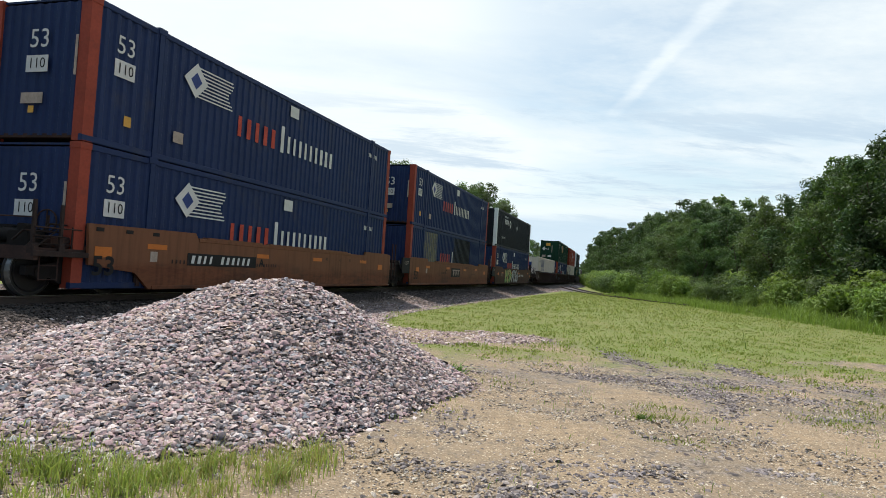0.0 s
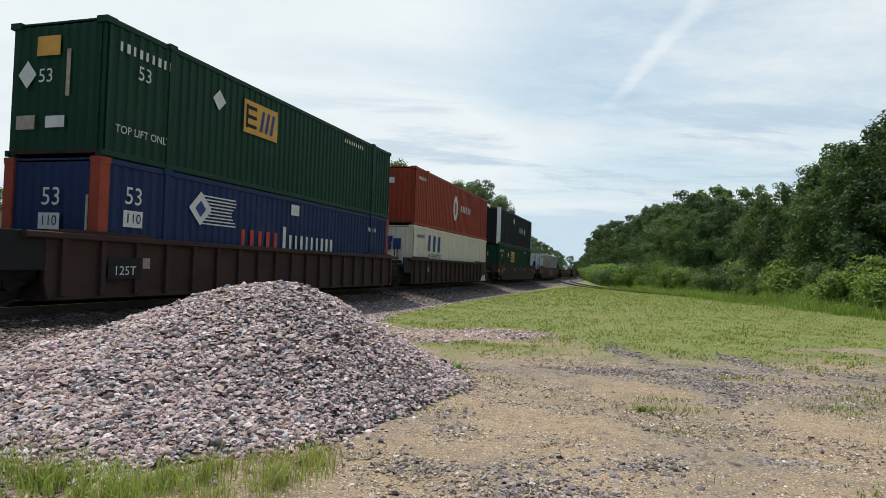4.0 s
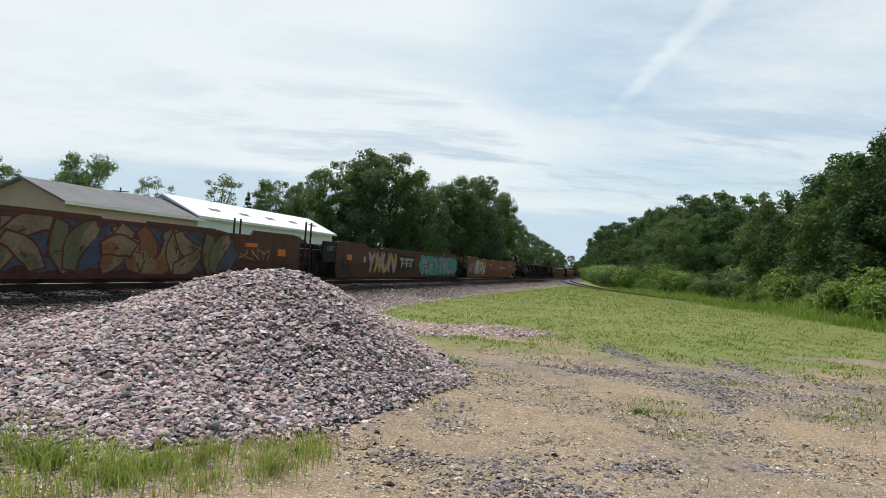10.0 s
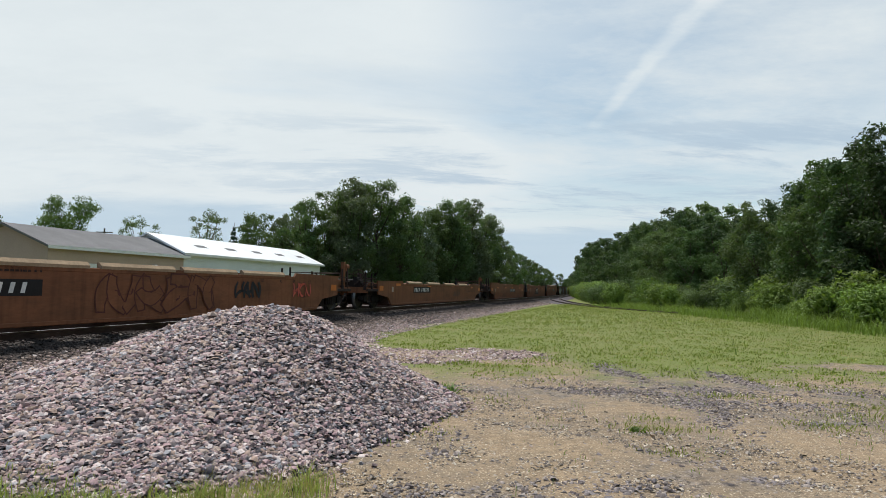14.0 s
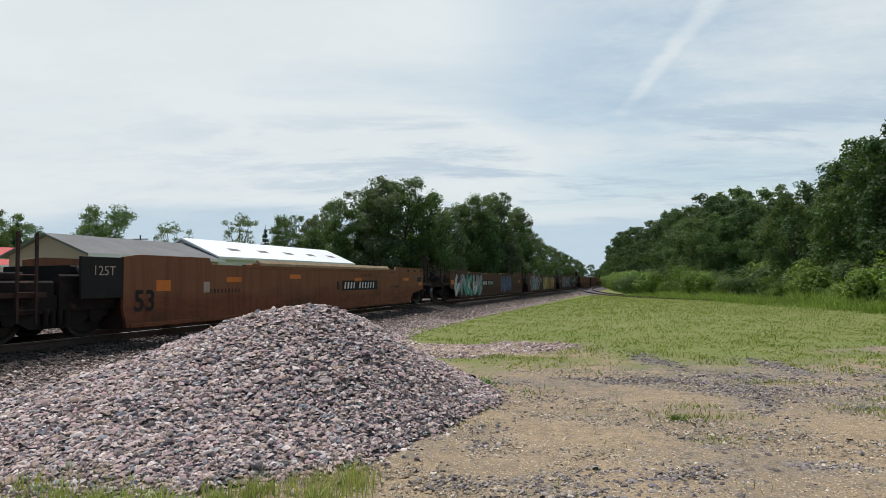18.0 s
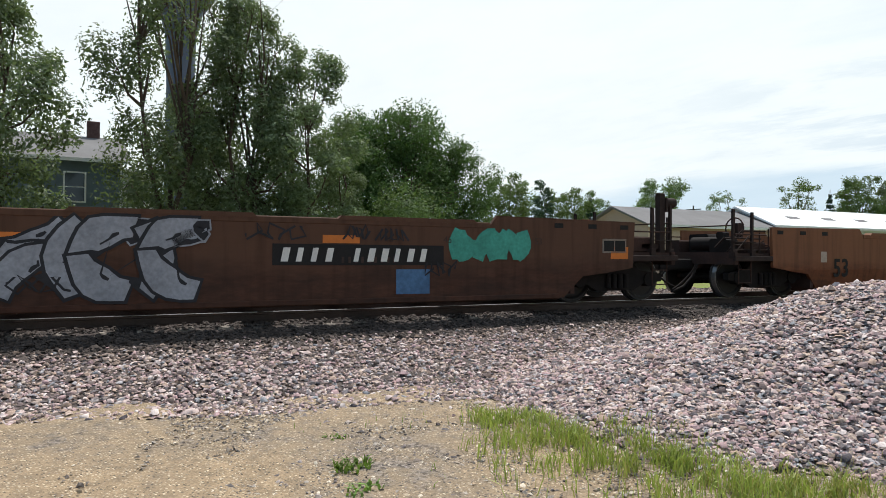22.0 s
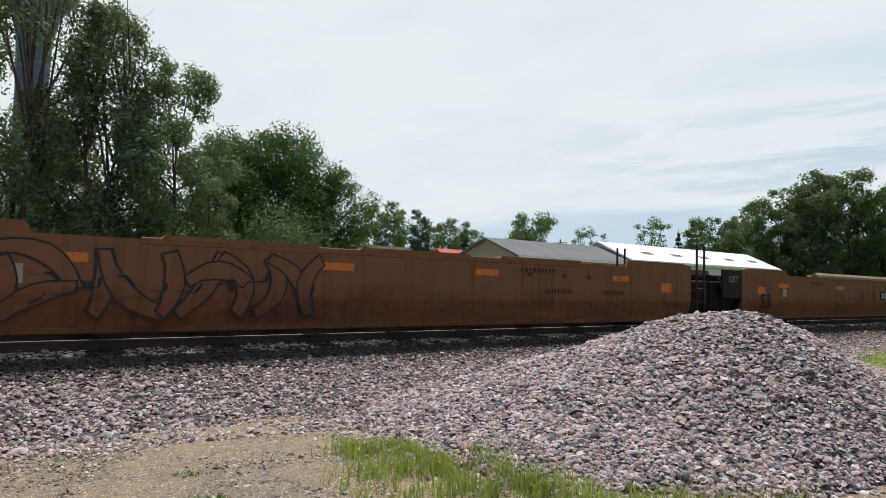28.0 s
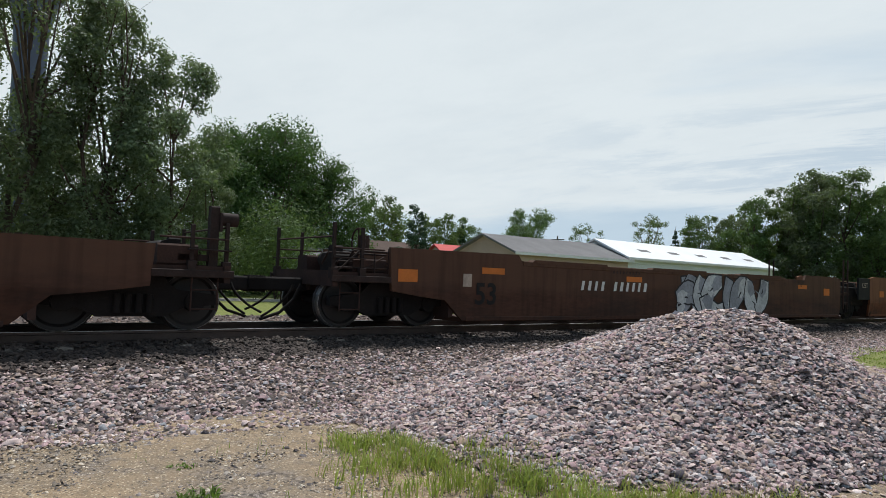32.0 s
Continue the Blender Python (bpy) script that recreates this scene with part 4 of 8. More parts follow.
def build_track(name, label, centre, ties):
    tr = thing(name, label, "railway track", kind="structure")
    ss = np.concatenate([np.arange(-300, -20, 20.0), np.arange(-20, 120, 4.0), np.arange(120, 900, 15.0)])
    for k in (-0.755, 0.755):
        r = part("rail", sweep(RAIL_RING, ss, centre + k, RAIL_Z), M["rail"], tr)
        part("rail_head", sweep([(-0.024, 0.0), (0.024, 0.0), (0.024, 0.004), (-0.024, 0.004)], ss, centre + k, RAIL_Z), M["railhead"], r, "worn bright rail head")
    tie = Geo().box(-0.115, -1.3, -0.17, 0.115, 1.3, 0.0, 0.02).mesh("tie", M["tie"])
    plate = Geo().box(-0.10, -0.18, 0.0, 0.10, 0.18, 0.018).box(-0.03, 0.10, 0.018, 0.03, 0.14, 0.05).box(-0.03, -0.14, 0.018, 0.03, -0.10, 0.05).mesh("tie_plate", M["rail"])
    s = ties[0]
    while s < ties[1]:
        x, y, h = on_track(s, centre)
        t = part("tie", tie, None, tr, m=pose(x, y, RAIL_Z - 0.172 + 0.012 * rng.uniform(-1, 1), 0, 0, 90 - math.degrees(h) + rng.uniform(-1.5, 1.5)))
        if centre == 0.0:
            for k in (-0.755, 0.755):
                part("tie_plate", plate, None, t, m=pose(0, k, 0))
        s += 0.54 + rng.uniform(-0.02, 0.02)
    g = Geo()
    for s in np.concatenate([np.arange(ties[1], 140, 0.56)]):
        x, y, h = on_track(s, centre)
        c, sn = math.cos(h), math.sin(h)
        q = [(x + a * c + b * sn, y - a * sn + b * c) for a, b in ((-1.3, -0.11), (1.3, -0.11), (1.3, 0.11), (-1.3, 0.11))]
        g.add([(*p, RAIL_Z - 0.30) for p in q] + [(*p, RAIL_Z - 0.17) for p in q], [(4, 5, 6, 7), (0, 1, 5, 4), (1, 2, 6, 5), (2, 3, 7, 6), (3, 0, 4, 7)])
    far = part("far_ties", g, M["tie"], tr, "weathered wooden ties")
    tagged(far, kind="stuff")


def grass_patch(name, label, px, py, pz, heights, mat, width=0.006, lean=0.35):
    """Curved blades of two quads each."""
    n = len(px)
    a, l = rng.uniform(0, 6.28, n), rng.normal(0, lean, (n, 2))
    w = width * rng.uniform(0.6, 1.5, n)
    dx, dy = np.cos(a) * w, np.sin(a) * w
    base = np.stack([px, py, pz], 1)
    mid = base + np.stack([l[:, 0] * heights * 0.25, l[:, 1] * heights * 0.25, heights * 0.55], 1)
    tip = base + np.stack([l[:, 0] * heights, l[:, 1] * heights, heights * (1 - 0.3 * np.minimum(1, np.hypot(l[:, 0], l[:, 1])))], 1)
    off = np.stack([dx, dy, 0 * dx], 1)
    v = np.stack([base - off, base + off, mid + off * 0.8, mid - off * 0.8, tip + off * 0.15, tip - off * 0.15], 1).reshape(-1, 3)
    i = np.arange(n) * 6
    f = np.concatenate([np.stack([i, i + 1, i + 2, i + 3], 1), np.stack([i + 3, i + 2, i + 4, i + 5], 1)])
    tagged(new(name, mesh_arrays(name, v, f, mat)), label, "grass", kind="stuff")


def build_grass():
    # long tufts in front of the heap: a thick ragged band, then single clumps out on the sand
    n = 30000
    x = rng.uniform(-5.2, 0.2, n * 4); y = rng.uniform(2.8, 6.6, n * 4)
    line = np.interp(x, [-5.0, -4.4, -3.6, -2.8, -2.2, -1.6, -1.0, -0.5], [4.5, 4.85, 4.85, 4.95, 4.9, 5.1, 5.5, 5.9])
    dist = line - y
    clump = waves(x, y, 31, 0.7) + 0.5 * waves(x, y, 34, 0.25)
    den = np.exp(-np.maximum(dist - 0.5, 0) / 0.35) * ramp(dist, -0.25, 0.15) * (0.08 + 0.80 * ramp(clump, -0.3, 0.9)) * ramp(x + y, -0.35, 0.15) * ramp(-x, 0.5, 1.1)
    den = den * np.where(x > -1.45, 0.12 + 0.2 * ramp(-x, 0.8, 1.45), 1.0)
    for cx, cy, rx, ry in ((-1.02, 4.75, 0.16, 0.30), (-0.86, 5.2, 0.14, 0.25), (-1.42, 4.35, 0.16, 0.18), (-1.95, 4.45, 0.22, 0.2), (-1.25, 5.25, 0.2, 0.12)):
        den = np.maximum(den, 0.5 * np.exp(-(((x - cx) / rx) ** 2 + ((y - cy) / ry) ** 2)))
    keep = rng.uniform(0, 1, 4 * n) < den
    x, y = x[keep][:n], y[keep][:n]
    hgt = rng.uniform(0.06, 0.24, len(x)) * (0.6 + 0.65 * ramp(waves(x, y, 32, 0.7), -0.5, 0.8)) * (0.55 + 0.45 * ramp(line[keep][:n] - y, -0.1, 0.4))
    dry = rng.uniform(0, 1, len(x)) < np.where(x > -1.6, 0.55, 0.22) + 0.15 * ramp(waves(x, y, 37, 0.5), 0.2, 0.8)
    z = np.maximum(0, pile_height(x, y))
    grass_patch("tall_grass", "tall green grass at the foot of the heap", x[~dry], y[~dry], z[~dry], hgt[~dry], M["grass_tall"], 0.0046)
    grass_patch("dry_grass", "straw coloured seeding grass stems on sand", x[dry], y[dry], z[dry], hgt[dry] * 1.2, M["grass_dry"], 0.0022)
    # thin stems on the yard
    n = 5200
    x, y = rng.uniform(-7, 9, n), rng.uniform(2.5, 13, n)
    keep = (waves(x, y, 33, 1.6) + 0.35 * ramp(x, 1.5, 4) * ramp(y, 6, 8) > 0.42) & (pile_height(x, y) < 0.02)
    x, y = x[keep], y[keep]
    grass_patch("sparse_grass", "sparse thin grass growing through sand", x, y, 0 * x, rng.uniform(0.03, 0.11, len(x)), M["grass"], 0.003)
    # the field beyond: thin and ragged where it meets the gravel, thick further out
    n = 230000
    s = 8.6 + 66 * rng.uniform(0, 1, n) ** 1.75
    x0 = np.interp(s, [8.6, 12, 16, 20, 24, 30, 45, 75], [4.5, 0.2, -0.6, -1.6, -1.2, 1.2, 6.2, 16.5]); x1 = np.interp(s, [8.6, 12, 20, 30, 45, 75], [9, 14, 18, 22, 26, 26])
    x, y = x0 + (x1 - x0) * rng.uniform(0, 1, n), s
    edge = np.interp(x, [0, 1, 2.1, 3.0, 3.75, 4.1, 5.2, 5.8, 6.3, 7.5, 9], [12.9, 11.4, 11.2, 11.7, 13.6, 12.1, 11.6, 12.6, 10.5, 9.6, 9.2])
    into = y - edge + 0.7 * waves(x, y, 38, 1.3) + 0.35 * waves(x, y, 46, 0.45)
    bare = (spill(x, y) > 0.25) | (np.abs(x - 10.4) * 0.30 + np.abs(y - 14.7) + 0.35 * waves(x, y, 43, 1.0) < 0.75)
    gaps = ramp(waves(x, y, 47, 1.1) + 0.6 * waves(x, y, 48, 0.4), -0.75, 0.35)
    thick = ramp(into, -0.1, 0.9) * (0.18 + 0.82 * gaps) * (0.35 + 0.65 * ramp(into, 0.3, 3.5)) * (0.45 + 0.55 * ramp(waves(x, y, 35, 4.0), -0.6, 0.3))
    right = ramp(x, 5.5, 8.0) * ramp(-y, -16, -12)
    keep = (rng.uniform(0, 1, n) < thick * (1 - 0.55 * right)) & ~bare
    x, y, into = x[keep], y[keep], into[keep]
    lush = ramp(waves(x, y, 44, 2.1) + 0.5 * waves(x, y, 49, 0.6), -0.4, 0.8)
    hgt = rng.uniform(0.02, 0.085, len(x)) * np.where(y > 30, 1.5, 1.0) * (0.45 + 1.0 * lush)
    pick = rng.uniform(0, 1, len(x))
    tone = waves(x, y, 39, 5.0) + 0.6 * waves(x, y, 50, 1.6)
    late = pick < 0.10 + 0.30 * ramp(tone, 0.1, 0.9)
    deep = ~late & (pick > 1.0 - (0.03 + 0.25 * ramp(-tone, -0.1, 0.8)))
    fresh = ~late & ~deep
    grass_patch("faded_grass", "straw coloured grass among the field", x[late], y[late], 0 * x[late], hgt[late] * 1.2, M["grass_dry"], 0.007, 0.6)
    grass_patch("meadow_grass", "deeper green grass tufts in the field", x[deep], y[deep], 0 * x[deep], hgt[deep] * 1.2, M["grass"], 0.008, 0.6)
    grass_patch("field_grass", "bright yellow green rough field grass", x[fresh], y[fresh], 0 * x[fresh], hgt[fresh], M["grass_field"], 0.011, 0.7)
    # tufts standing on the gravel in front of the field
    cx, cy = [], []
    for tx, ty, rx, ry, k in ((2.85, 7.75, 0.5, 0.3, 260), (3.0, 8.3, 0.35, 0.2, 120), (5.1, 8.0, 0.5, 0.4, 260), (6.2, 8.6, 0.7, 0.4, 320), (4.8, 10.2, 0.9, 0.25, 260), (2.5, 6.6, 0.35, 0.2, 90), (3.3, 4.9, 0.2, 0.15, 40), (0.15, 7.6, 0.25, 0.6, 90), (6.9, 9.4, 0.9, 0.5, 420), (0.9, 9.6, 0.5, 0.4, 80)):
        cx.append(rng.normal(tx, rx * 0.6, k)); cy.append(rng.normal(ty, ry * 0.6, k))
    x, y = np.concatenate(cx), np.concatenate(cy)
    grass_patch("gravel_tufts", "low yellow green tufts growing through gravel", x, y, 0 * x, rng.uniform(0.02, 0.08, len(x)), M["grass_field"], 0.005, 0.7)
    n = 130
    x, y = rng.uniform(0, 20, n), 13 + 37 * rng.uniform(0, 1, n) ** 1.4
    keep = (x > np.interp(y, [12, 30, 50], [2, 4, 10])) & (waves(x, y, 36, 6) > -0.1)
    x, y = x[keep], y[keep]
    grass_patch("dock_stems", "dark seed stems standing above field grass", x, y, 0 * x, rng.uniform(0.12, 0.32, len(x)), M["weed"], 0.016, 0.2)


def build_verge():
    """Tall weeds between the field and the wood."""
    n = 26000
    y = rng.uniform(22, 66, n)
    x = np.interp(y, [22, 26, 31, 43, 52, 66], [18.0, 18.6, 18.6, 18.6, 18.2, 17.2]) + 5.0 * rng.uniform(0, 1, n) ** 0.8
    keep = waves(x, y, 41, 4.0) + 0.5 * waves(x, y, 51, 1.2) + rng.uniform(-0.6, 0.6, n) > 0.0
    x, y = x[keep], y[keep]
    grass_patch("tall_weeds", "tall bright green weeds before the wood", x, y, 0 * x, rng.uniform(0.3, 0.95, len(x)) * (0.6 + 0.4 * ramp(x - np.interp(y, [26, 31, 43, 52, 64], [19.2, 19.8, 21.3, 22.0, 20.6]), 0, 2.0)) * (0.5 + 0.8 * ramp(waves(x, y, 45, 2.0), -0.2, 0.6)), M["weed_edge"], 0.020, 0.35)


def weed(name, x, y, r, h, n=140):
    a, t = rng.uniform(0, 6.28, n), rng.uniform(0, 1, n) ** 0.6
    grass_patch(name, "leafy green weed growing from bare ground", x + np.cos(a) * r * t, y + np.sin(a) * r * t, np.maximum(0, 0 * a), h * rng.uniform(0.4, 1.0, n), M["weed"], 0.011, 0.8)


def build_weeds():
    weed("weed_clump", 0.35, 9.8, 0.15, 0.30, 90)
    weed("weed_clump", 0.12, 9.1, 0.07, 0.14, 30)
    weed("weed_clump", 2.56, 7.62, 0.10, 0.08, 40)
    weed("weed_clump", -4.18, 2.77, 0.15, 0.09, 60)
    weed("weed_clump", -3.75, 2.55, 0.14, 0.06, 26)
    weed("weed_clump", -4.9, 3.1, 0.12, 0.05, 26)
    weed("weed_clump", 0.02, 8.1, 0.10, 0.12, 26)
    weed("weed_clump", 3.35, 4.6, 0.05, 0.06, 16)

# ---- trees ----
def leaf_cloud(n, blobs, size, shell=0.30):
    """Leaf quads on and in a set of clumps (centre, radii), facing mostly outwards: arrays of corners and faces."""
    w = np.array([b[1][0] * b[1][2] for b in blobs]) ** 0.9
    pick = rng.choice(len(blobs), n, p=w / w.sum())
    c = np.array([b[0] for b in blobs])[pick]; r = np.array([b[1] for b in blobs])[pick]
    d = rng.normal(0, 1, (n, 3)); d /= np.linalg.norm(d, axis=1, keepdims=True)
    rad = rng.uniform(0.05, 1.0, (n, 1)) ** shell
    p = c + d * r * rad * (1 + 0.14 * rng.normal(0, 1, (n, 1)))
    face = d + np.array([0, 0, 0.35])
    t1 = np.cross(face + rng.normal(0, 0.42, (n, 3)), rng.normal(0, 1, (n, 3))); t1 /= np.linalg.norm(t1, axis=1, keepdims=True) + 1e-9
    t2 = np.cross(face + rng.normal(0, 0.36, (n, 3)), t1); t2 /= np.linalg.norm(t2, axis=1, keepdims=True) + 1e-9
    s = size * rng.uniform(0.55, 1.5, (n, 1))
    t1, t2 = t1 * s, t2 * s * 0.62
    bend = d * s * 0.25
    v = np.stack([p - t1, p - t2 * 0.8 - bend, p + t1, p + t2 * 0.8 - bend], 1).reshape(-1, 3)
    i = np.arange(n) * 4
    return v, np.stack([i, i + 1, i + 2, i + 3], 1)


def tree(name, label, height, spread, leaf, n=5000, size=0.16, trunk=0.16, bottom=0.25, lobes=16, seed=1, sparse=0.0, dead=0, tall=1.0, core=0.62, stems=1, sprays=6):
    """Trunk or stems with forking limbs; every limb ends in a lobe of several leaf clumps. About height tall, its foot at the origin."""
    r = np.random.default_rng(seed)
    t = thing(name, label, "tree")
    g = Geo()
    ways = []
    for q in range(stems):
        a0, lean = q * 6.2832 / stems + r.uniform(-0.5, 0.5), 0.0 if stems == 1 else spread * r.uniform(0.25, 0.6)
        pts = [Vector((0.22 * q * math.cos(a0), 0.22 * q * math.sin(a0), -0.2))]
        for k in range(1, 6):
            f = k / 5
            pts.append(Vector((lean * f * math.cos(a0) + r.normal(0, 0.02) * height, lean * f * math.sin(a0) + r.normal(0, 0.02) * height, height * (0.62 if stems == 1 else 0.8) * f)))
        thick = trunk * height / 10 / stems ** 0.45
        for k in range(5):
            g.tube(pts[k], pts[k + 1], thick * (1 - 0.17 * k), thick * (1 - 0.17 * (k + 1)), 8, False)
        ways.append(pts)
    blobs = []
    for k in range(lobes):
        f = (k + 0.5) / lobes
        z = height * (bottom + (1.0 - bottom) * f)
        bulge = spread * max(0.16, math.sin(math.pi * (0.14 + 0.80 * f))) ** 0.6
        a = k * 2.4 + r.uniform(-0.6, 0.6)
        q = bulge * r.uniform(0.25, 0.86) * (1 - sparse * 0.1)
        br = spread * r.uniform(0.26, 0.44) * (1 - 0.32 * f) * (1 - 0.30 * sparse)
        c = Vector((q * math.cos(a), q * math.sin(a), min(z, height - br * 0.6)))
        pts = min(ways, key=lambda w: (w[3] - c).length)
        joint = pts[1 + int(f * 3.9)]
        elbow = joint.lerp(c, 0.55) + Vector((0, 0, -0.05 * height * (1 - f)))
        g.tube(joint, elbow, 0.055 * height / 10, 0.034 * height / 10, 5, False); g.tube(elbow, c, 0.034 * height / 10, 0.014 * height / 10, 5, False)
        if not sparse:
            blobs.append((tuple(c), (br * 0.8, br * 0.8, br * 0.75 * tall)))
        for j in range(sprays):
            d = Vector((r.normal(0, 1), r.normal(0, 1), r.normal(0.25, 0.8))) + Vector((math.cos(a), math.sin(a), 0)) * 0.5
            d.normalize()
            sr = br * r.uniform(0.42, 0.72)
            e = c + Vector((d.x * br * 0.85, d.y * br * 0.85, d.z * br * 0.85 * tall))
            blobs.append((tuple(e), (sr, sr, sr * r.uniform(0.6, 0.95) * tall)))
            if j % 2 == 0:
                g.tube(c, e, 0.014 * height / 10, 0.006 * height / 10, 4, False)
    if core and not sparse:
        for k in range(5):
            f = (k + 0.5) / 5
            blobs.append(((r.normal(0, 0.1) * spread, r.normal(0, 0.1) * spread, height * (bottom + 0.06 + (0.80 - bottom) * f)), (spread * core * (1 - 0.4 * f), spread * core * (1 - 0.4 * f), height * 0.13)))
    for k in range(dead):
        a = r.uniform(0, 6.28)
        s0 = ways[k % stems][2 + k % 3]
        e = Vector((math.cos(a) * spread * r.uniform(0.2, 0.8), math.sin(a) * spread * r.uniform(0.2, 0.8), height * r.uniform(0.85, 1.18)))
        m = s0.lerp(e, 0.55) + Vector((r.normal(0, 0.3), r.normal(0, 0.3), 0))
        g.tube(s0, m, 0.06, 0.035, 5, False); g.tube(m, e, 0.035, 0.008, 5, False)
        for j in range(5):
            b0 = m.lerp(e, r.uniform(0, 0.8))
            g.tube(b0, b0 + Vector((r.normal(0, 0.5), r.normal(0, 0.5), r.uniform(0.4, 1.2))), 0.014, 0.004, 4, False)
    part("trunk", g, M["bark"], t)
    v, f = leaf_cloud(n, blobs, size)
    part("crown", mesh_arrays("crown", v, f, M[leaf]), None, t)
    return t


def conifer(name, label, height, spread, n=2200):
    t = thing(name, label, "tree")
    part("trunk", Geo().tube((0, 0, -0.2), (0, 0, height), 0.14, 0.02, 7), M["bark"], t)
    blobs = [((spread * (1 - k / 13) * 0.55 * math.cos(a), spread * (1 - k / 13) * 0.55 * math.sin(a), height * (0.12 + 0.86 * k / 13)), (spread * 0.5 * (1.05 - k / 13), spread * 0.5 * (1.05 - k / 13), 0.28)) for k in range(13) for a in (k, k + 2.1, k + 4.2)]
    v, f = leaf_cloud(n, blobs, 0.16)
    part("crown", mesh_arrays("crown", v, f, M["leaf_needle"]), None, t)
    return t


def shrub(name, label, height, spread, leaf, n=1600, size=0.09, seed=1):
    r = np.random.default_rng(seed)
    t = thing(name, label, "shrub")
    g, blobs = Geo(), []
    for k in range(9):
        a = r.uniform(0, 6.28); q = spread * r.uniform(0, 0.75)
        c = (q * math.cos(a), q * math.sin(a), height * r.uniform(0.25, 0.8))
        br = height * r.uniform(0.25, 0.4)
        blobs.append((c, (br * 1.1, br * 1.1, min(br, height - c[2] + 0.1))))
        g.tube((0, 0, -0.1), c, 0.03, 0.01, 5, False)
    part("stem", g, M["bark"], t)
    v, f = leaf_cloud(n, blobs, size)
    part("foliage", mesh_arrays("foliage", v, f, M[leaf]), None, t)
    return t


def polar(az, d):
    """Place at an azimuth to the left of +y, in degrees, and a distance from the eye."""
    return -math.sin(radians(az)) * d, math.cos(radians(az)) * d


def place(ob, x, y, turn=0.0, scale=1.0):
    ob.matrix_basis = pose(x, y, 0, 0, 0, turn)
    ob.scale = (scale, scale, scale)
    return ob


def again(src, x, y, turn, scale, label=""):
    ob = copy_thing(src, pose(x, y, 0, 0, 0, turn))
    ob.scale = (scale, scale, scale)
    return tagged(ob, label)


def build_trees():
    r = random.Random(5)
    # woods along the right: dark oaks behind bright shrubs
    oaks = [tree("oak_tree", "dense dark green broadleaf tree in the wood edge", 10, 3.4, ("leaf_wood", "leaf_mid", "leaf_maple", "leaf_dark")[k], 10500, 0.115, seed=40 + k, bottom=0.06, core=0.42, lobes=15, sprays=7) for k in range(4)]
    rear = [tree("elm_tree", "broadleaf tree standing in the wood", 10.4, 3.3, ("leaf_dark", "leaf_wood", "leaf_mid")[k], 4600, 0.165, seed=46 + k, bottom=0.2, lobes=13, core=0.4) for k in range(3)]
    line = [(27.5, 22), (27.0, 32), (28.0, 43), (29.5, 53), (28.5, 64), (28.0, 76), (31.5, 90), (37, 110), (44, 135), (47.5, 165), (54, 205), (67, 270), (84, 350), (104, 450), (130, 590)]
    first = set()
    for k in range(len(line) - 1):
        (xa, ya), (xb, yb) = line[k], line[k + 1]
        d = math.hypot(xb - xa, yb - ya)
        steps = max(2, int(d / (3.6 if yb < 120 else 7)))
        for j in range(steps):
            f = (j + r.random() * 0.6) / steps
            for row in range(3 if yb < 120 else 1):
                x, y = xa + (xb - xa) * f + row * 4.2 + r.uniform(-1, 1), ya + (yb - ya) * f + r.uniform(-1.2, 1.2)
                hgt = (0.86 + 0.10 * row + r.uniform(-0.12, 0.14)) * float(np.interp(y, [20, 34, 40, 46, 52, 60, 68, 76, 90, 110, 165, 205, 270, 350, 450], [1.14, 1.20, 1.24, 1.16, 1.06, 0.88, 0.88, 0.97, 1.15, 1.36, 1.60, 1.66, 1.5, 1.25, 1.1]))
                src = rear[r.randrange(3)] if row or y > 100 else oaks[r.randrange(4)]
                if src not in first:
                    first.add(src); place(src, x, y, r.uniform(0, 360), hgt)
                else:
                    again(src, x, y, r.uniform(0, 360), hgt)
    bushes = [shrub("wood_edge_shrub", "bright green leafy shrub at the wood edge", 2.6, 1.6, ("leaf_edge", "leaf_fresh", "leaf_mid", "leaf_fresh")[k], 1700, 0.115, seed=60 + k) for k in range(4)]
    used = set()
    edge = [(22.0, 22), (22.4, 31), (24.0, 43), (24.6, 52), (23.6, 62), (20.4, 72), (22.4, 85), (26.8, 108), (33.2, 140), (41.5, 178)]
    for k in range(len(edge) - 1):
        (xa, ya), (xb, yb) = edge[k], edge[k + 1]
        steps = max(3, int(math.hypot(xb - xa, yb - ya) / 1.5))
        for j in range(steps):
            f = (j + r.random() * 0.7) / steps
            for row in range(2):
                x, y = xa + (xb - xa) * f + row * 1.7 + r.uniform(-0.5, 0.7), ya + (yb - ya) * f + r.uniform(-0.7, 0.7)
                src = bushes[r.randrange(4)]
                sc = r.uniform(0.34, 1.0) + 0.20 * row
                if src not in used:
                    used.add(src); place(src, x, y, r.uniform(0, 360), sc)
                else:
                    again(src, x, y, r.uniform(0, 360), sc)
    # beyond the track: tall cottonwoods behind the white shed, then the far wood
    big = [tree("cottonwood_tree", "tall dark green broadleaf tree beyond the tracks", 13, 4.2, ("leaf_mid", "leaf_silver", "leaf_mid")[k], 15000, 0.14, seed=80 + k, bottom=0.06, lobes=22, sprays=7, core=0.3) for k in range(3)]
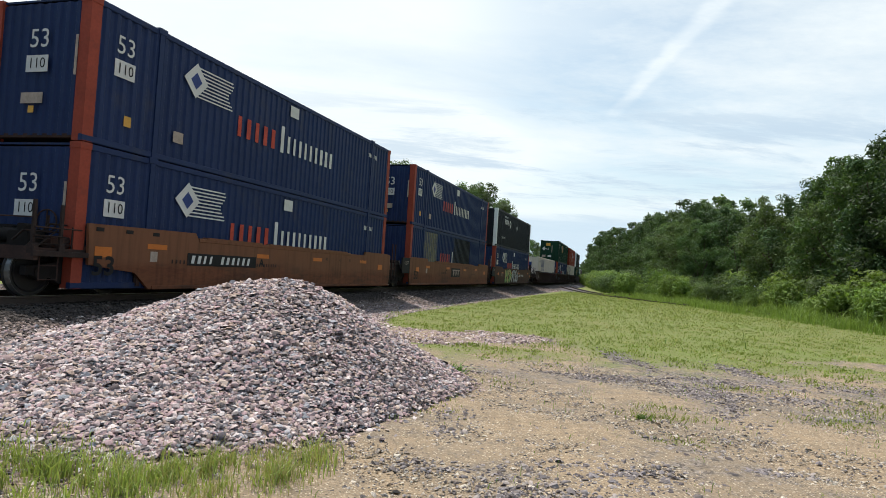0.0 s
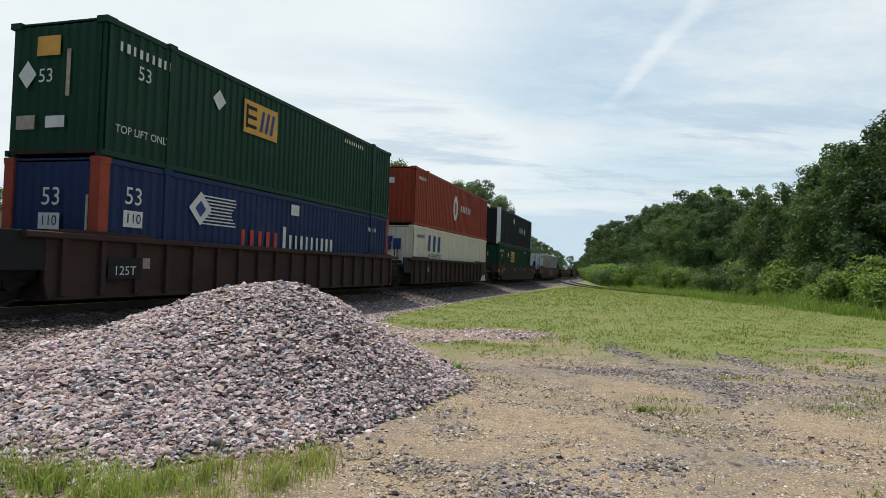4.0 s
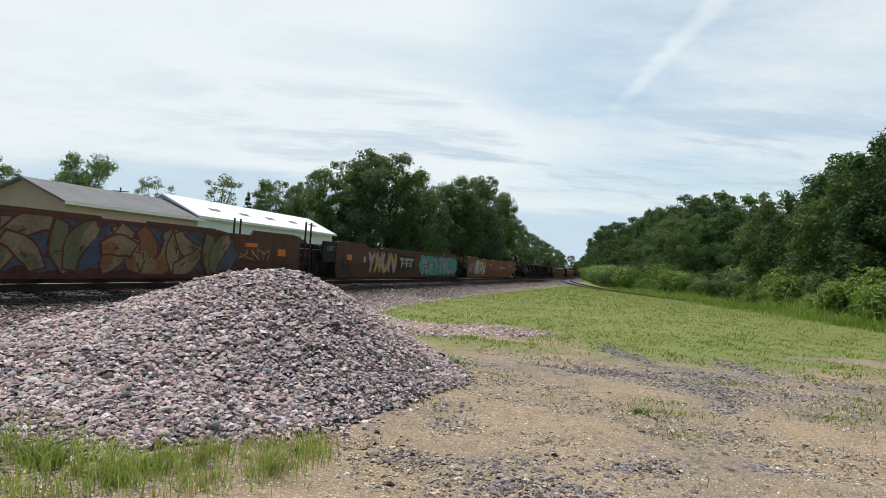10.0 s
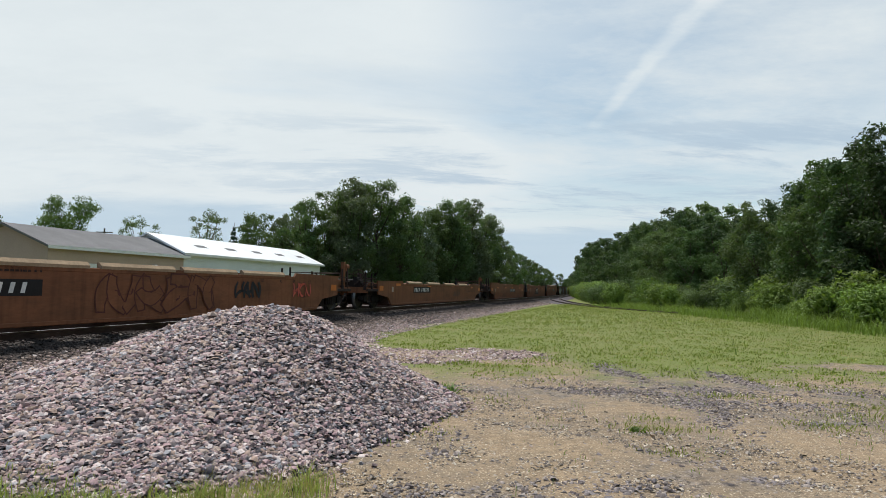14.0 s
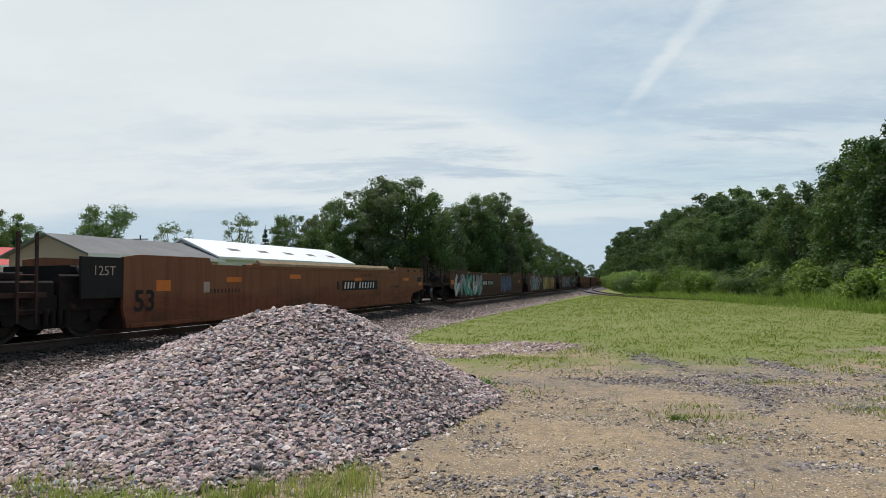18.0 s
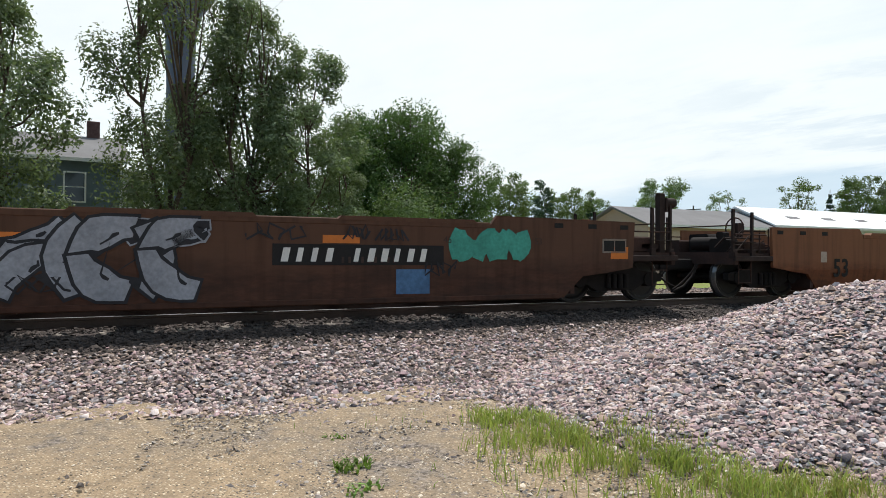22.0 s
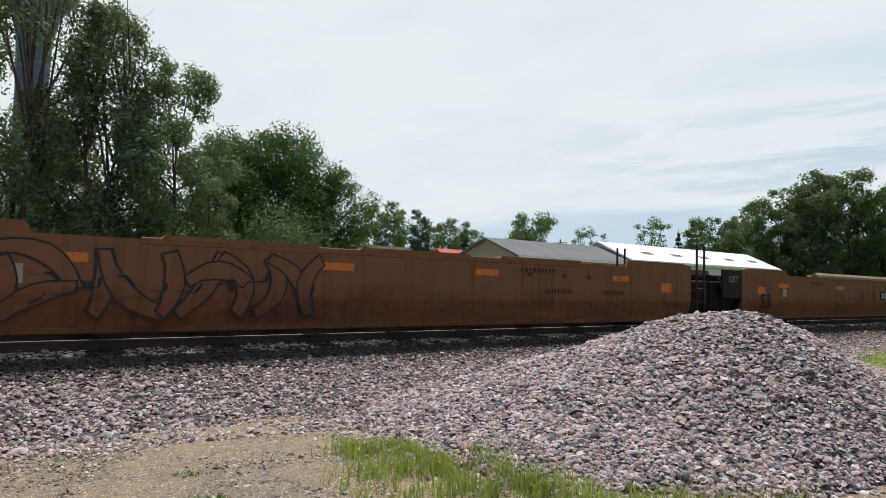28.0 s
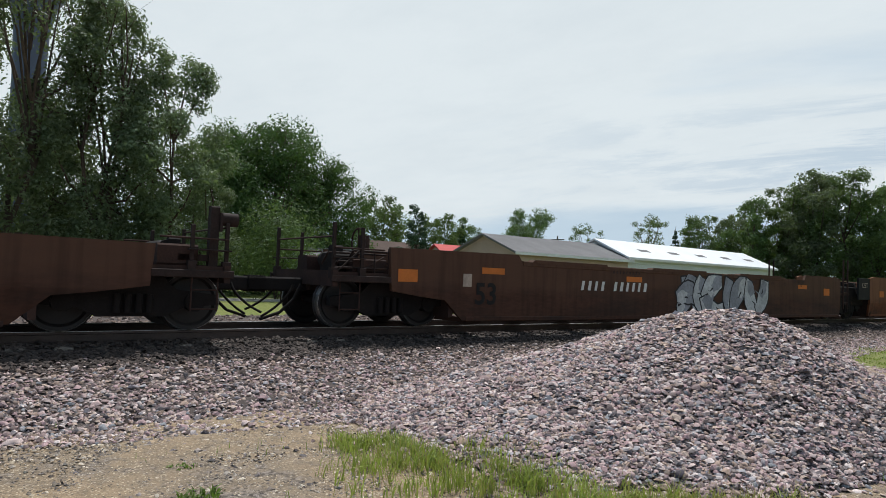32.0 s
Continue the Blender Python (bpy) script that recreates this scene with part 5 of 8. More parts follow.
    spots = [(14.2, 84, 0.78), (12.3, 88, 0.80), (10.3, 84, 0.92), (8.0, 86, 1.06), (6.2, 84, 1.14), (4.2, 86, 1.16), (2.2, 88, 1.05), (0.6, 92, 0.92), (-0.9, 98, 1.0), (-2.6, 100, 1.14), (-4.0, 104, 1.18), (-4.9, 112, 1.08),
             (-5.8, 118, 0.98), (-6.6, 126, 0.86), (-7.3, 138, 0.80), (-8.0, 150, 0.74), (-8.6, 165, 0.78), (-9.2, 185, 0.74), (-9.7, 210, 0.76), (-10.1, 240, 0.78), (-10.5, 280, 0.8), (-10.9, 330, 0.82), (-11.2, 390, 0.85), (-12.0, 460, 0.95), (-12.8, 480, 0.9),
             (11, 100, 0.9), (7, 100, 1.1), (3, 102, 1.1), (-1, 112, 1.0), (-3, 118, 1.1)]
    for k, (az, d, sc) in enumerate(spots):
        x, y = polar(az, d)
        if k < 3:
            place(big[k], x, y, 50 * k, sc)
        else:
            again(big[k % 3], x, y, r.uniform(0, 360), sc)
    # small park trees and a pair of conifers on the skyline
    park = tree("locust_tree", "open crowned shade tree on the skyline", 9, 3.0, "leaf_mid", 7000, 0.10, bottom=0.60, lobes=18, seed=101, sprays=6, core=0.0)
    place(park, *polar(28.6, 88), 20, 1.22)
    thin = tree("sparse_tree", "sparse half bare tree with visible limbs", 9, 3.0, "leaf_mid", 4200, 0.085, bottom=0.42, lobes=16, seed=103, sparse=0.6, sprays=5)
    place(thin, *polar(18.2, 105), 0, 1.38)
    again(thin, *polar(23.6, 112), 70, 1.28); again(thin, *polar(25.3, 125), 150, 0.95); again(thin, *polar(26.2, 130), 20, 0.85)
    fir = conifer("spruce_tree", "dark conifer on the skyline", 9, 2.0)
    place(fir, *polar(15.1, 98), 0, 1.3); again(fir, *polar(16.2, 100), 40, 1.15); again(fir, *polar(34.2, 92), 40, 1.08)
    # the tall silvery trees by the house
    tall = [tree("silver_poplar_tree", "tall silvery green tree with bare upper branches", 14, 3.5, "leaf_silver", 23000, 0.078, bottom=0.08, lobes=20, seed=121, dead=10, trunk=0.14, tall=1.5, core=0.0, stems=3, sprays=7),
            tree("silver_poplar_tree", "tall silvery green tree with pointed lobes", 12.4, 2.9, "leaf_silver", 30000, 0.08, bottom=0.06, lobes=24, seed=122, dead=5, trunk=0.17, tall=1.35, core=0.5, stems=3, sprays=8),
            tree("silver_poplar_tree", "silvery green tree screening the house", 10.5, 2.9, "leaf_silver", 24000, 0.08, bottom=0.10, lobes=20, seed=123, trunk=0.15, tall=1.2, core=0.5, stems=2, sprays=7)]
    place(tall[0], *polar(69.6, 33), 0, 1.22)
    place(tall[1], *polar(63.6, 33), 0, 1.10)
    place(tall[2], *polar(59.5, 34), 0, 1.12)
    again(tall[2], *polar(82.2, 34), 80, 1.3); again(tall[1], *polar(88.0, 36), 200, 1.15); again(tall[2], *polar(67.8, 40), 140, 0.95)
    again(tall[2], *polar(56.6, 37), 190, 0.76)
    maple = tree("maple_tree", "rounded green maple tree", 11, 4.7, "leaf_maple", 36000, 0.10, bottom=0.08, lobes=40, seed=131, sprays=8, core=0.62, trunk=0.18)
    place(maple, *polar(50.4, 48), 180, 1.10)
    again(maple, *polar(46.6, 50), 60, 0.90); again(maple, *polar(54.4, 50), 40, 1.06)
    ball = shrub("round_bush", "rounded bright green bush by the lawn", 5.3, 1.45, "leaf_mid", 7500, 0.075, seed=140)
    place(ball, *polar(50.2, 38), 0, 1.12)
    again(ball, *polar(53.5, 42), 90, 0.7); again(ball, *polar(56.2, 40), 30, 0.6)
    small = tree("garden_tree", "dark rounded garden tree", 8, 2.5, "leaf_mid", 6000, 0.115, bottom=0.04, lobes=14, seed=150)
    place(small, *polar(43.2, 70), 10, 1.1)
    cedar = tree("cedar_tree", "dense dark evergreen garden tree", 7.6, 1.75, "leaf_needle", 7000, 0.085, bottom=0.0, lobes=16, seed=151, sprays=6, core=0.7)
    place(cedar, *polar(38.3, 56), 0, 1.0)
    again(small, *polar(41.4, 66), 50, 1.2); again(small, *polar(40.0, 74), 120, 1.22); again(small, *polar(37.2, 80), 220, 1.15); again(small, *polar(35.6, 88), 90, 1.28); again(small, *polar(34.6, 95), 0, 1.3); again(small, *polar(33.2, 98), 140, 1.2); again(small, *polar(31.6, 102), 30, 1.0)
    hedge = [(60.5, 44, 0.8), (64.0, 46, 0.8), (67.0, 48, 0.85), (71.0, 50, 0.9)]
    for az, d, sc in hedge:
        again(small, *polar(az, d), r.uniform(0, 360), sc)
    for k in range(16):
        again(small, *polar(22 + k * 0.75, 150 + r.uniform(-8, 8)), r.uniform(0, 360), 0.5 + 0.12 * r.random())


# ---- buildings ----
def window(parent, w, h, m):
    win = part("window", Geo().box(-w / 2 - 0.09, -0.05, -0.09, w / 2 + 0.09, 0.0, h + 0.09), M["trim"], parent, m=m)
    part("pane", Geo().box(-w / 2, -0.065, 0, w / 2, -0.05, h * 0.48), M["glass"], win)
    part("pane", Geo().box(-w / 2, -0.06, h * 0.52, w / 2, -0.05, h), M["glass"], win)


def gabled(name, label, length, width, wall_h, ridge_h, wall, roof, m, over=0.35, category="building"):
    """A gabled house: x along the ridge from 0, y from 0 (the side towards the track) to width."""
    t = thing(name, label, category, m=m)
    part("wall", Geo().box(0, 0, -0.2, length, width, wall_h), wall, t)
    for x0, x1 in ((0.0, 0.12), (length - 0.12, length)):
        g = Geo()
        g.add([(x, y, z) for x in (x0, x1) for y, z in ((0, wall_h), (width, wall_h), (width / 2, ridge_h))], [(0, 2, 1), (3, 4, 5), (0, 1, 4, 3), (1, 2, 5, 4), (2, 0, 3, 5)])
        part("gable", g, wall, t)
    s = (ridge_h - wall_h) / (width / 2)
    for sg in (0, 1):
        y0, y1 = (-over, width / 2) if not sg else (width + over, width / 2)
        z0 = wall_h - over * s
        g = Geo()
        a, b = -over, length + over
        g.add([(a, y0, z0), (b, y0, z0), (b, y1, ridge_h), (a, y1, ridge_h), (a, y0, z0 + 0.14), (b, y0, z0 + 0.14), (b, y1, ridge_h + 0.14), (a, y1, ridge_h + 0.14)],
              [(0, 1, 2, 3), (4, 7, 6, 5), (0, 4, 5, 1), (1, 5, 6, 2), (3, 2, 6, 7), (0, 3, 7, 4)])
        part("roof", g, roof, t)
        part("fascia", Geo().box(a, min(y0, y0 + (0.05 if sg else -0.05)), z0 - 0.06, b, max(y0, y0 + (0.05 if sg else -0.05)), z0 + 0.13), M["trim"], t)
    return t


def build_buildings():
    ang = 90 - math.degrees(HEAD)
    # tan shed and the white shed behind it, in line with the track
    tan = gabled("tan_shed", "tan metal workshop with a low grey shingle roof", 12.0, 6.4, 3.55, 4.75, M["tan_wall"], M["grey_roof"], pose(-21.75, 38.3, 0, 0, 0, ang))
    part("garage_door", Geo().box(3.0, -0.05, 0, 5.6, 0.02, 2.6), M["trim"], tan, "white overhead door")
    part("sign", Geo().box(6.6, -0.06, 2.0, 7.5, 0.0, 2.55), M["black_paint"], tan, "small dark sign")
    part("wall_lamp", Geo().box(8.6, -0.25, 2.55, 8.9, 0.0, 2.75, 0.03), M["trim"], tan)
    white = gabled("white_shed", "long white metal shed with a bright white roof", 22.8, 6.4, 3.8, 5.2, M["white_wall"], M["white_roof"], pose(-18.2, 49.9, 0, 0, 0, ang))
    for k in range(5):
        part("skylight", Geo().add([(3 + k * 4.2, 1.0, 4.385), (4.4 + k * 4.2, 1.0, 4.385), (4.4 + k * 4.2, 1.5, 4.605), (3 + k * 4.2, 1.5, 4.605)], [(0, 1, 2, 3)]), M["grey_roof"], white)
    for k in (8, 12.5):
        part("door", Geo().box(k, -0.05, 0, k + 2.2, 0.02, 2.7), M["trim"], white, "white shed door")
    # the slate blue house
    x, y = polar(74.2, 42)
    x, y = x - 8 * NRM[0], y - 8 * NRM[1]
    house = gabled("house", "slate blue two storey house with white trim", 12.0, 8.0, 6.7, 8.4, M["blue_wall"], M["grey_roof"], pose(x, y, 0, 0, 0, ang + 185))
    # its front towards the tracks is the far long side of this frame
    for k, z in ((2.4, 4.3), (2.4, 1.6), (7.5, 1.6), (7.5, 4.3), (10.3, 1.6)):
        window(house, 0.95, 1.55, pose(k, 8.0, z, 0, 0, 180))
    part("chimney", Geo().box(1.0, 3.5, 7.6, 1.7, 4.2, 9.5, 0.04), M["brick"], house, "dark brick chimney")
    part("downspout", Geo().tube((0.1, 8.08, 0), (0.1, 8.08, 6.5), 0.05), M["trim"], house)
    porch = part("sun_porch", Geo().box(-3.0, 5.0, -0.2, -0.02, 7.7, 3.9), M["blue_wall"], house)
    part("porch_roof", Geo().box(-3.2, 4.8, 3.9, -0.02, 7.95, 4.15, 0.03), M["trim"], porch)
    part("porch_window", Geo().box(-1.5, 5.6, 4.16, -0.02, 7.6, 6.3), M["trim"], porch)
    part("pane", Geo().box(-1.35, 7.6, 4.5, -0.3, 7.62, 6.1), M["glass"], porch)
    # small houses along the street behind
    red = gabled("red_roof_cottage", "small white cottage with a red metal roof", 2.6, 4.0, 3.3, 4.5, M["white_wall"], M["red_roof"], pose(*polar(35.3, 57), 0, 0, 0, ang))
    window(red, 0.9, 1.1, pose(2.5, 0, 1.4))
    for az, d, size, lab in ((47.9, 43, 7.0, "pale mobile home with teal trim"), (58.0, 60, 10.0, "pale mobile home under trees")):
        mob = gabled("mobile_home", lab, size, 3.6, 2.7, 3.2, M["white_wall"], M["grey_roof"], pose(*polar(az, d), 0, 0, 0, ang), over=0.2)
        part("trim_band", Geo().box(0.0, -0.03, 2.40, size, 0.0, 2.65), M["teal"], mob, "teal trim band")
        for w in (1.6, 3.6, 6.0):
            window(mob, 0.9, 0.9, pose(w, 0, 1.35))
    gabled("brown_roof_house", "low house with a brown shingle roof", 6, 5, 2.9, 4.7, M["white_wall"], M["brown_roof"], pose(*polar(41.5, 58), 0, 0, 0, ang))
    # water tower behind the poplars
    tw = thing("water_tower", "dark blue grey pedestal water tower", "water tower", m=pose(*polar(69.0, 120), 0))
    g = Geo()
    prof = [(4.5, -0.5), (2.9, 6), (2.3, 14), (2.25, 30), (2.5, 38), (3.4, 42), (5.5, 45), (7.0, 49), (7.2, 53), (5.5, 57), (2.0, 59.5), (0.05, 60)]
    n = 24
    g.add([(q * math.cos(i * 6.2832 / n), q * math.sin(i * 6.2832 / n), z) for q, z in prof for i in range(n)],
          [(k * n + i, k * n + (i + 1) % n, (k + 1) * n + (i + 1) % n, (k + 1) * n + i) for k in range(len(prof) - 1) for i in range(n)], True)
    part("tank_and_stem", g, M["tower"], tw)
    # utility pole on the skyline
    pl = thing("utility_pole", "weathered wooden utility pole", "utility pole", m=pose(*polar(25.9, 100), 0))
    part("pole", Geo().tube((0, 0, -0.2), (0, 0, 8.6), 0.16, 0.11), M["pole"], pl)
    part("crossarm", Geo().box(-1.1, -0.06, 8.0, 1.1, 0.06, 8.14), M["pole"], pl)


def build_street():
    """The street beyond the lawn, and the siding that leaves the main line."""
    ss = np.arange(-60, 90, 6.0)
    tagged(new("street", sweep([(-1.4, 0.0), (1.4, 0.0), (1.4, 0.035), (-1.4, 0.035)], ss, -22.7, 0.0).mesh("street", M["street"])), "pale worn concrete street beyond the lawn", "street", kind="structure")
    ys = np.linspace(29, 116, 60)
    fit = np.polyfit([116, 100, 84, 66, 54, 46, 40, 30], [25.2, 20.4, 17.6, 17.0, 18.8, 21.0, 23.2, 28.0], 4)
    xs = np.polyval(fit, ys)
    tr = thing("siding_track", "rusty siding rails half hidden in grass", "railway track", kind="structure")
    slope_ = np.polyval(np.polyder(fit), ys)
    for k in (-0.755, 0.755):
        g = Geo()
        for x, y, m in zip(xs, ys, slope_):
            q = math.hypot(1, m)
            cx, cy = x + k / q, y - k * m / q
            z = float(np.interp(y, [29, 66, 90, 116], [0.09, 0.11, 0.4, 0.6]))
            g.v += [(cx + a / q, cy - a * m / q, z + b) for a, b in RAIL_RING]
        n = len(RAIL_RING)
        for i in range(len(ys) - 1):
            g.f += [(i * n + j, (i + 1) * n + j, (i + 1) * n + (j + 1) % n, i * n + (j + 1) % n) for j in range(n)]
        g.smooth = [False] * len(g.f)
        part("rail", g, M["rail"], tr)
    v, n = [], len(ys)
    for a in (-2.0, -1.3, 1.3, 2.0):
        for x, y, m in zip(xs, ys, slope_):
            q = math.hypot(1, m)
            z = float(np.interp(y, [29, 66, 76, 90, 116], [-0.06, -0.04, 0.1, 0.2, 0.36])) if abs(a) < 1.5 else -0.05
            v.append((x + a / q, y - a * m / q, z))
    i = (np.arange(3)[:, None] * n + np.arange(n - 1)[None]).ravel()
    part("siding_bed", mesh_arrays("siding_bed", np.array(v), np.stack([i, i + n, i + n + 1, i + 1], 1), M["stone_grey"], True), None, tr)

# ---- the train ----
# car space: x along the track (away), y away from the camera, z up from the rail head; the camera sees y = -1.4
SIDE_Y = 1.40
CACHE = {}


def cached(key, make):
    if key not in CACHE:
        CACHE[key] = make()
    return CACHE[key]


def text_mesh(s, size, mat, shear=0.0, bold=0.0):
    """Readable characters as a mesh in the xz plane, facing -y, centred."""
    def make():
        cu = bpy.data.curves.new("lettering", "FONT")
        cu.body, cu.size, cu.shear, cu.align_x, cu.align_y, cu.offset, cu.resolution_u = s, size, shear, "CENTER", "CENTER", bold, 3
        ob = new("lettering", cu)
        dg = bpy.context.evaluated_depsgraph_get()
        me = bpy.data.meshes.new_from_object(ob.evaluated_get(dg))
        bpy.data.objects.remove(ob)
        me.transform(Matrix.Rotation(radians(90), 4, "X"))
        me.materials.clear(); me.materials.append(mat)
        return me
    return cached(("text", s, size, mat.name, shear, bold), make)


def letter(s, size, mat, parent, x, z, y=-SIDE_Y - 0.012, shear=0.0, bold=0.0, turn=0.0):
    return part("lettering", text_mesh(s, size, mat, shear, bold), None, parent, m=pose(x, y, z, 0, 0, turn))


def bars(parent, x, z, w, h, mat, n, y=-SIDE_Y - 0.012, slant=0.2, name="lettering_strip", seed=0, m=None, skip=-1):
    """Lettering reduced to a row of plain slanted bars."""
    r = random.Random(seed)
    g, step = Geo(), w / n
    for k in range(n):
        if k == skip:
            continue
        a = x - w / 2 + k * step
        wd = step * r.uniform(0.34, 0.52)
        ring = [(a, z - h / 2), (a + wd, z - h / 2), (a + wd + slant * h, z + h / 2), (a + slant * h, z + h / 2)]
        if h >= 0.2 and m is None:
            # large characters: a bar each
            one = part("letter_bar", Geo().sheet(ring, y), mat, parent)
        else:
            g.sheet(ring, y)
    return tagged(part(name, g, mat, parent, m=m), kind="stuff") if g.v else one


def rect(parent, x, z, w, h, mat, y=-SIDE_Y - 0.008, name="label_panel", label="", m=None):
    return part(name, Geo().box(x - w / 2, y, z - h / 2, x + w / 2, y + 0.006, z + h / 2), mat, parent, label, m=m)


def graffiti(parent, x0, x1, z0, z1, fills, outline, letters, seed, ground=None, label="spray painted lettering", fat=0.2, shadow=None):
    """Sprayed shapes in a row: fat bowed strokes with an outline, patches of the next colour, shine marks, at times a cloud of colour or a cast edge behind."""
    r = random.Random(seed)
    y = -SIDE_Y - 0.006
    zc, hh = (z0 + z1) / 2, (z1 - z0) / 2
    w = (x1 - x0) / letters
    root = None
    if ground:
        g = Geo()
        for k in range(letters * 2):
            cx = x0 + (x1 - x0) * (k + 0.5) / (letters * 2)
            n, ph = 14, r.uniform(0, 6)
            g.joined_sheet([(cx + w * 0.55 * math.cos(i * 6.2832 / n) * (1 + 0.2 * math.sin(3 * i + ph)), min(z1 + 0.03, max(z0 - 0.03, zc + hh * 0.92 * math.sin(i * 6.2832 / n) * (1 + 0.18 * math.sin(2 * i + ph))))) for i in range(n)], y + 0.0012 * (k % 3))
        root = part("graffiti", g, M[ground], parent, label)
    shapes = []
    line, shine, cast = Geo(), Geo(), Geo()

    def stroke(g, ax, az, bx, bz, t, grow, lay, bow):
        """A swelling, bowed stroke with cut ends."""
        A, B = Vector((ax, az)), Vector((bx, bz))
        d = (B - A).normalized() if (B - A).length > 1e-6 else Vector((0, 1))
        p = Vector((-d.y, d.x))
        mid = (A + B) / 2 + p * bow
        one, two = [], []
        n = 6
        for i in range(n + 1):
            f = i / n
            q = A * (1 - f) ** 2 + mid * 2 * f * (1 - f) + B * f * f
            tang = ((mid - A) * (1 - f) + (B - mid) * f).normalized()
            side = Vector((-tang.y, tang.x))
            k = t * (0.78 + 0.5 * math.sin(math.pi * f) ** 2 + 0.25 * f) + grow
            q = q + tang * (grow * (2 * f - 1))
            one.append(q + side * k + tang * (0.35 * t if i == n else 0)); two.append(q - side * k - tang * (0.30 * t if i == 0 else 0))
        g.joined_sheet([(q.x, min(z1 + grow, max(z0 - grow, q.y))) for q in two + one[::-1]], y - lay)

    for k in range(letters):
        cx, tilt = x0 + w * (k + 0.5), r.uniform(-0.1, 0.22) * w
        cols = [cx - w * 0.36, cx + w * r.uniform(-0.1, 0.1), cx + w * 0.38]
        lo, mid, hi = zc - hh * 0.80, zc + r.uniform(-0.2, 0.25) * hh, zc + hh * 0.80
        shape = r.choice([[(0, lo, 0, hi), (0, hi, 2, lo), (2, lo, 2, hi)], [(0, hi, 0, lo), (0, lo, 2, mid), (2, mid, 2, hi)], [(2, hi, 0, mid), (0, mid, 2, mid), (2, mid, 0, lo)],
                          [(0, lo, 1, hi), (1, hi, 2, lo), (0, mid, 2, mid)], [(0, hi, 1, lo), (1, lo, 2, hi)], [(0, lo, 0, hi), (0, hi, 2, mid), (2, mid, 0, lo)], [(0, lo, 0, hi), (0, mid, 2, hi), (0, mid, 2, lo)]])
        t = 0.68 * min(fat, w * 0.27) * r.uniform(0.85, 1.2)
        g, patch = Geo(), Geo()
        for j, (c0, a0, c1, b0) in enumerate(shape):
            ax, bx = cols[c0] + tilt * (a0 - zc) / hh, cols[c1] + tilt * (b0 - zc) / hh
            bow = r.choice((-1, 1)) * r.uniform(0.12, 0.42) * w
            if shadow:
                stroke(cast, ax + 0.07, a0 - 0.06, bx + 0.07, b0 - 0.06, t, 0.03, 0.0025 + 0.0012 * (3 * k + j) / (3 * letters), bow)
            up = 0.004 + 0.018 * (3 * k + j) / (3 * letters)
            stroke(line, ax, a0, bx, b0, t, min(0.045, t * 0.3), up, bow)
            stroke(g, ax, a0, bx, b0, t, 0.0, up + 0.003 / letters, bow)
            if len(fills) > 1 and t > 0.06:
                e, f = (0.0, 0.42) if r.random() < 0.5 else (0.55, 1.0)
                stroke(patch, ax + (bx - ax) * e, a0 + (b0 - a0) * e, ax + (bx - ax) * f, a0 + (b0 - a0) * f, t * 0.62, 0, up + 0.004 / letters, bow * 0.12)
            m = 0.3 + 0.4 * r.random()
            stroke(shine, ax + (bx - ax) * m, a0 + (b0 - a0) * m, ax + (bx - ax) * (m + 0.16), a0 + (b0 - a0) * (m + 0.16), min(0.02, t * 0.2), 0, up + 0.005 / letters, bow * 0.1)
        shapes.append((fills[k % len(fills)], g))
        if patch.f:
            shapes.append((fills[(k + 1) % len(fills)], patch))
    base = part("graffiti", line, M[outline], parent, label) if root is None else part("outline", line, M[outline], root)
    for key, g in shapes:
        part("spray_shape", g, M[key], root or base)
    part("spray_shine", shine, M[outline], root or base)
    if shadow:
        part("spray_shadow", cast, M[shadow], root or base)


def scrawl(car, x, z, w, h, ink, seed):
    """A quick tag: one thin looping line of paint."""
    r = random.Random(seed)
    n, g = 16, Geo()
    pts = [Vector((x - w / 2 + w * i / n + 0.12 * w * math.sin(i * 2.1 + seed), z + h / 2 * math.sin(i * (1.5 + 0.2 * (seed % 3)) + seed) * r.uniform(0.6, 1.0))) for i in range(n + 1)]
    vs = []
    for i, p in enumerate(pts):
        d = (pts[min(n, i + 1)] - pts[max(0, i - 1)]).normalized() * 0.017
        vs += [(p.x - d.y, -SIDE_Y - 0.016 - 0.0002 * i, p.y + d.x), (p.x + d.y, -SIDE_Y - 0.016 - 0.0002 * i, p.y - d.x)]
    g.add(vs, [(2 * i, 2 * i + 1, 2 * i + 3, 2 * i + 2) for i in range(n)])
    part("paint_scrawl", g, M[ink], car, "thin scrawled line of spray paint")


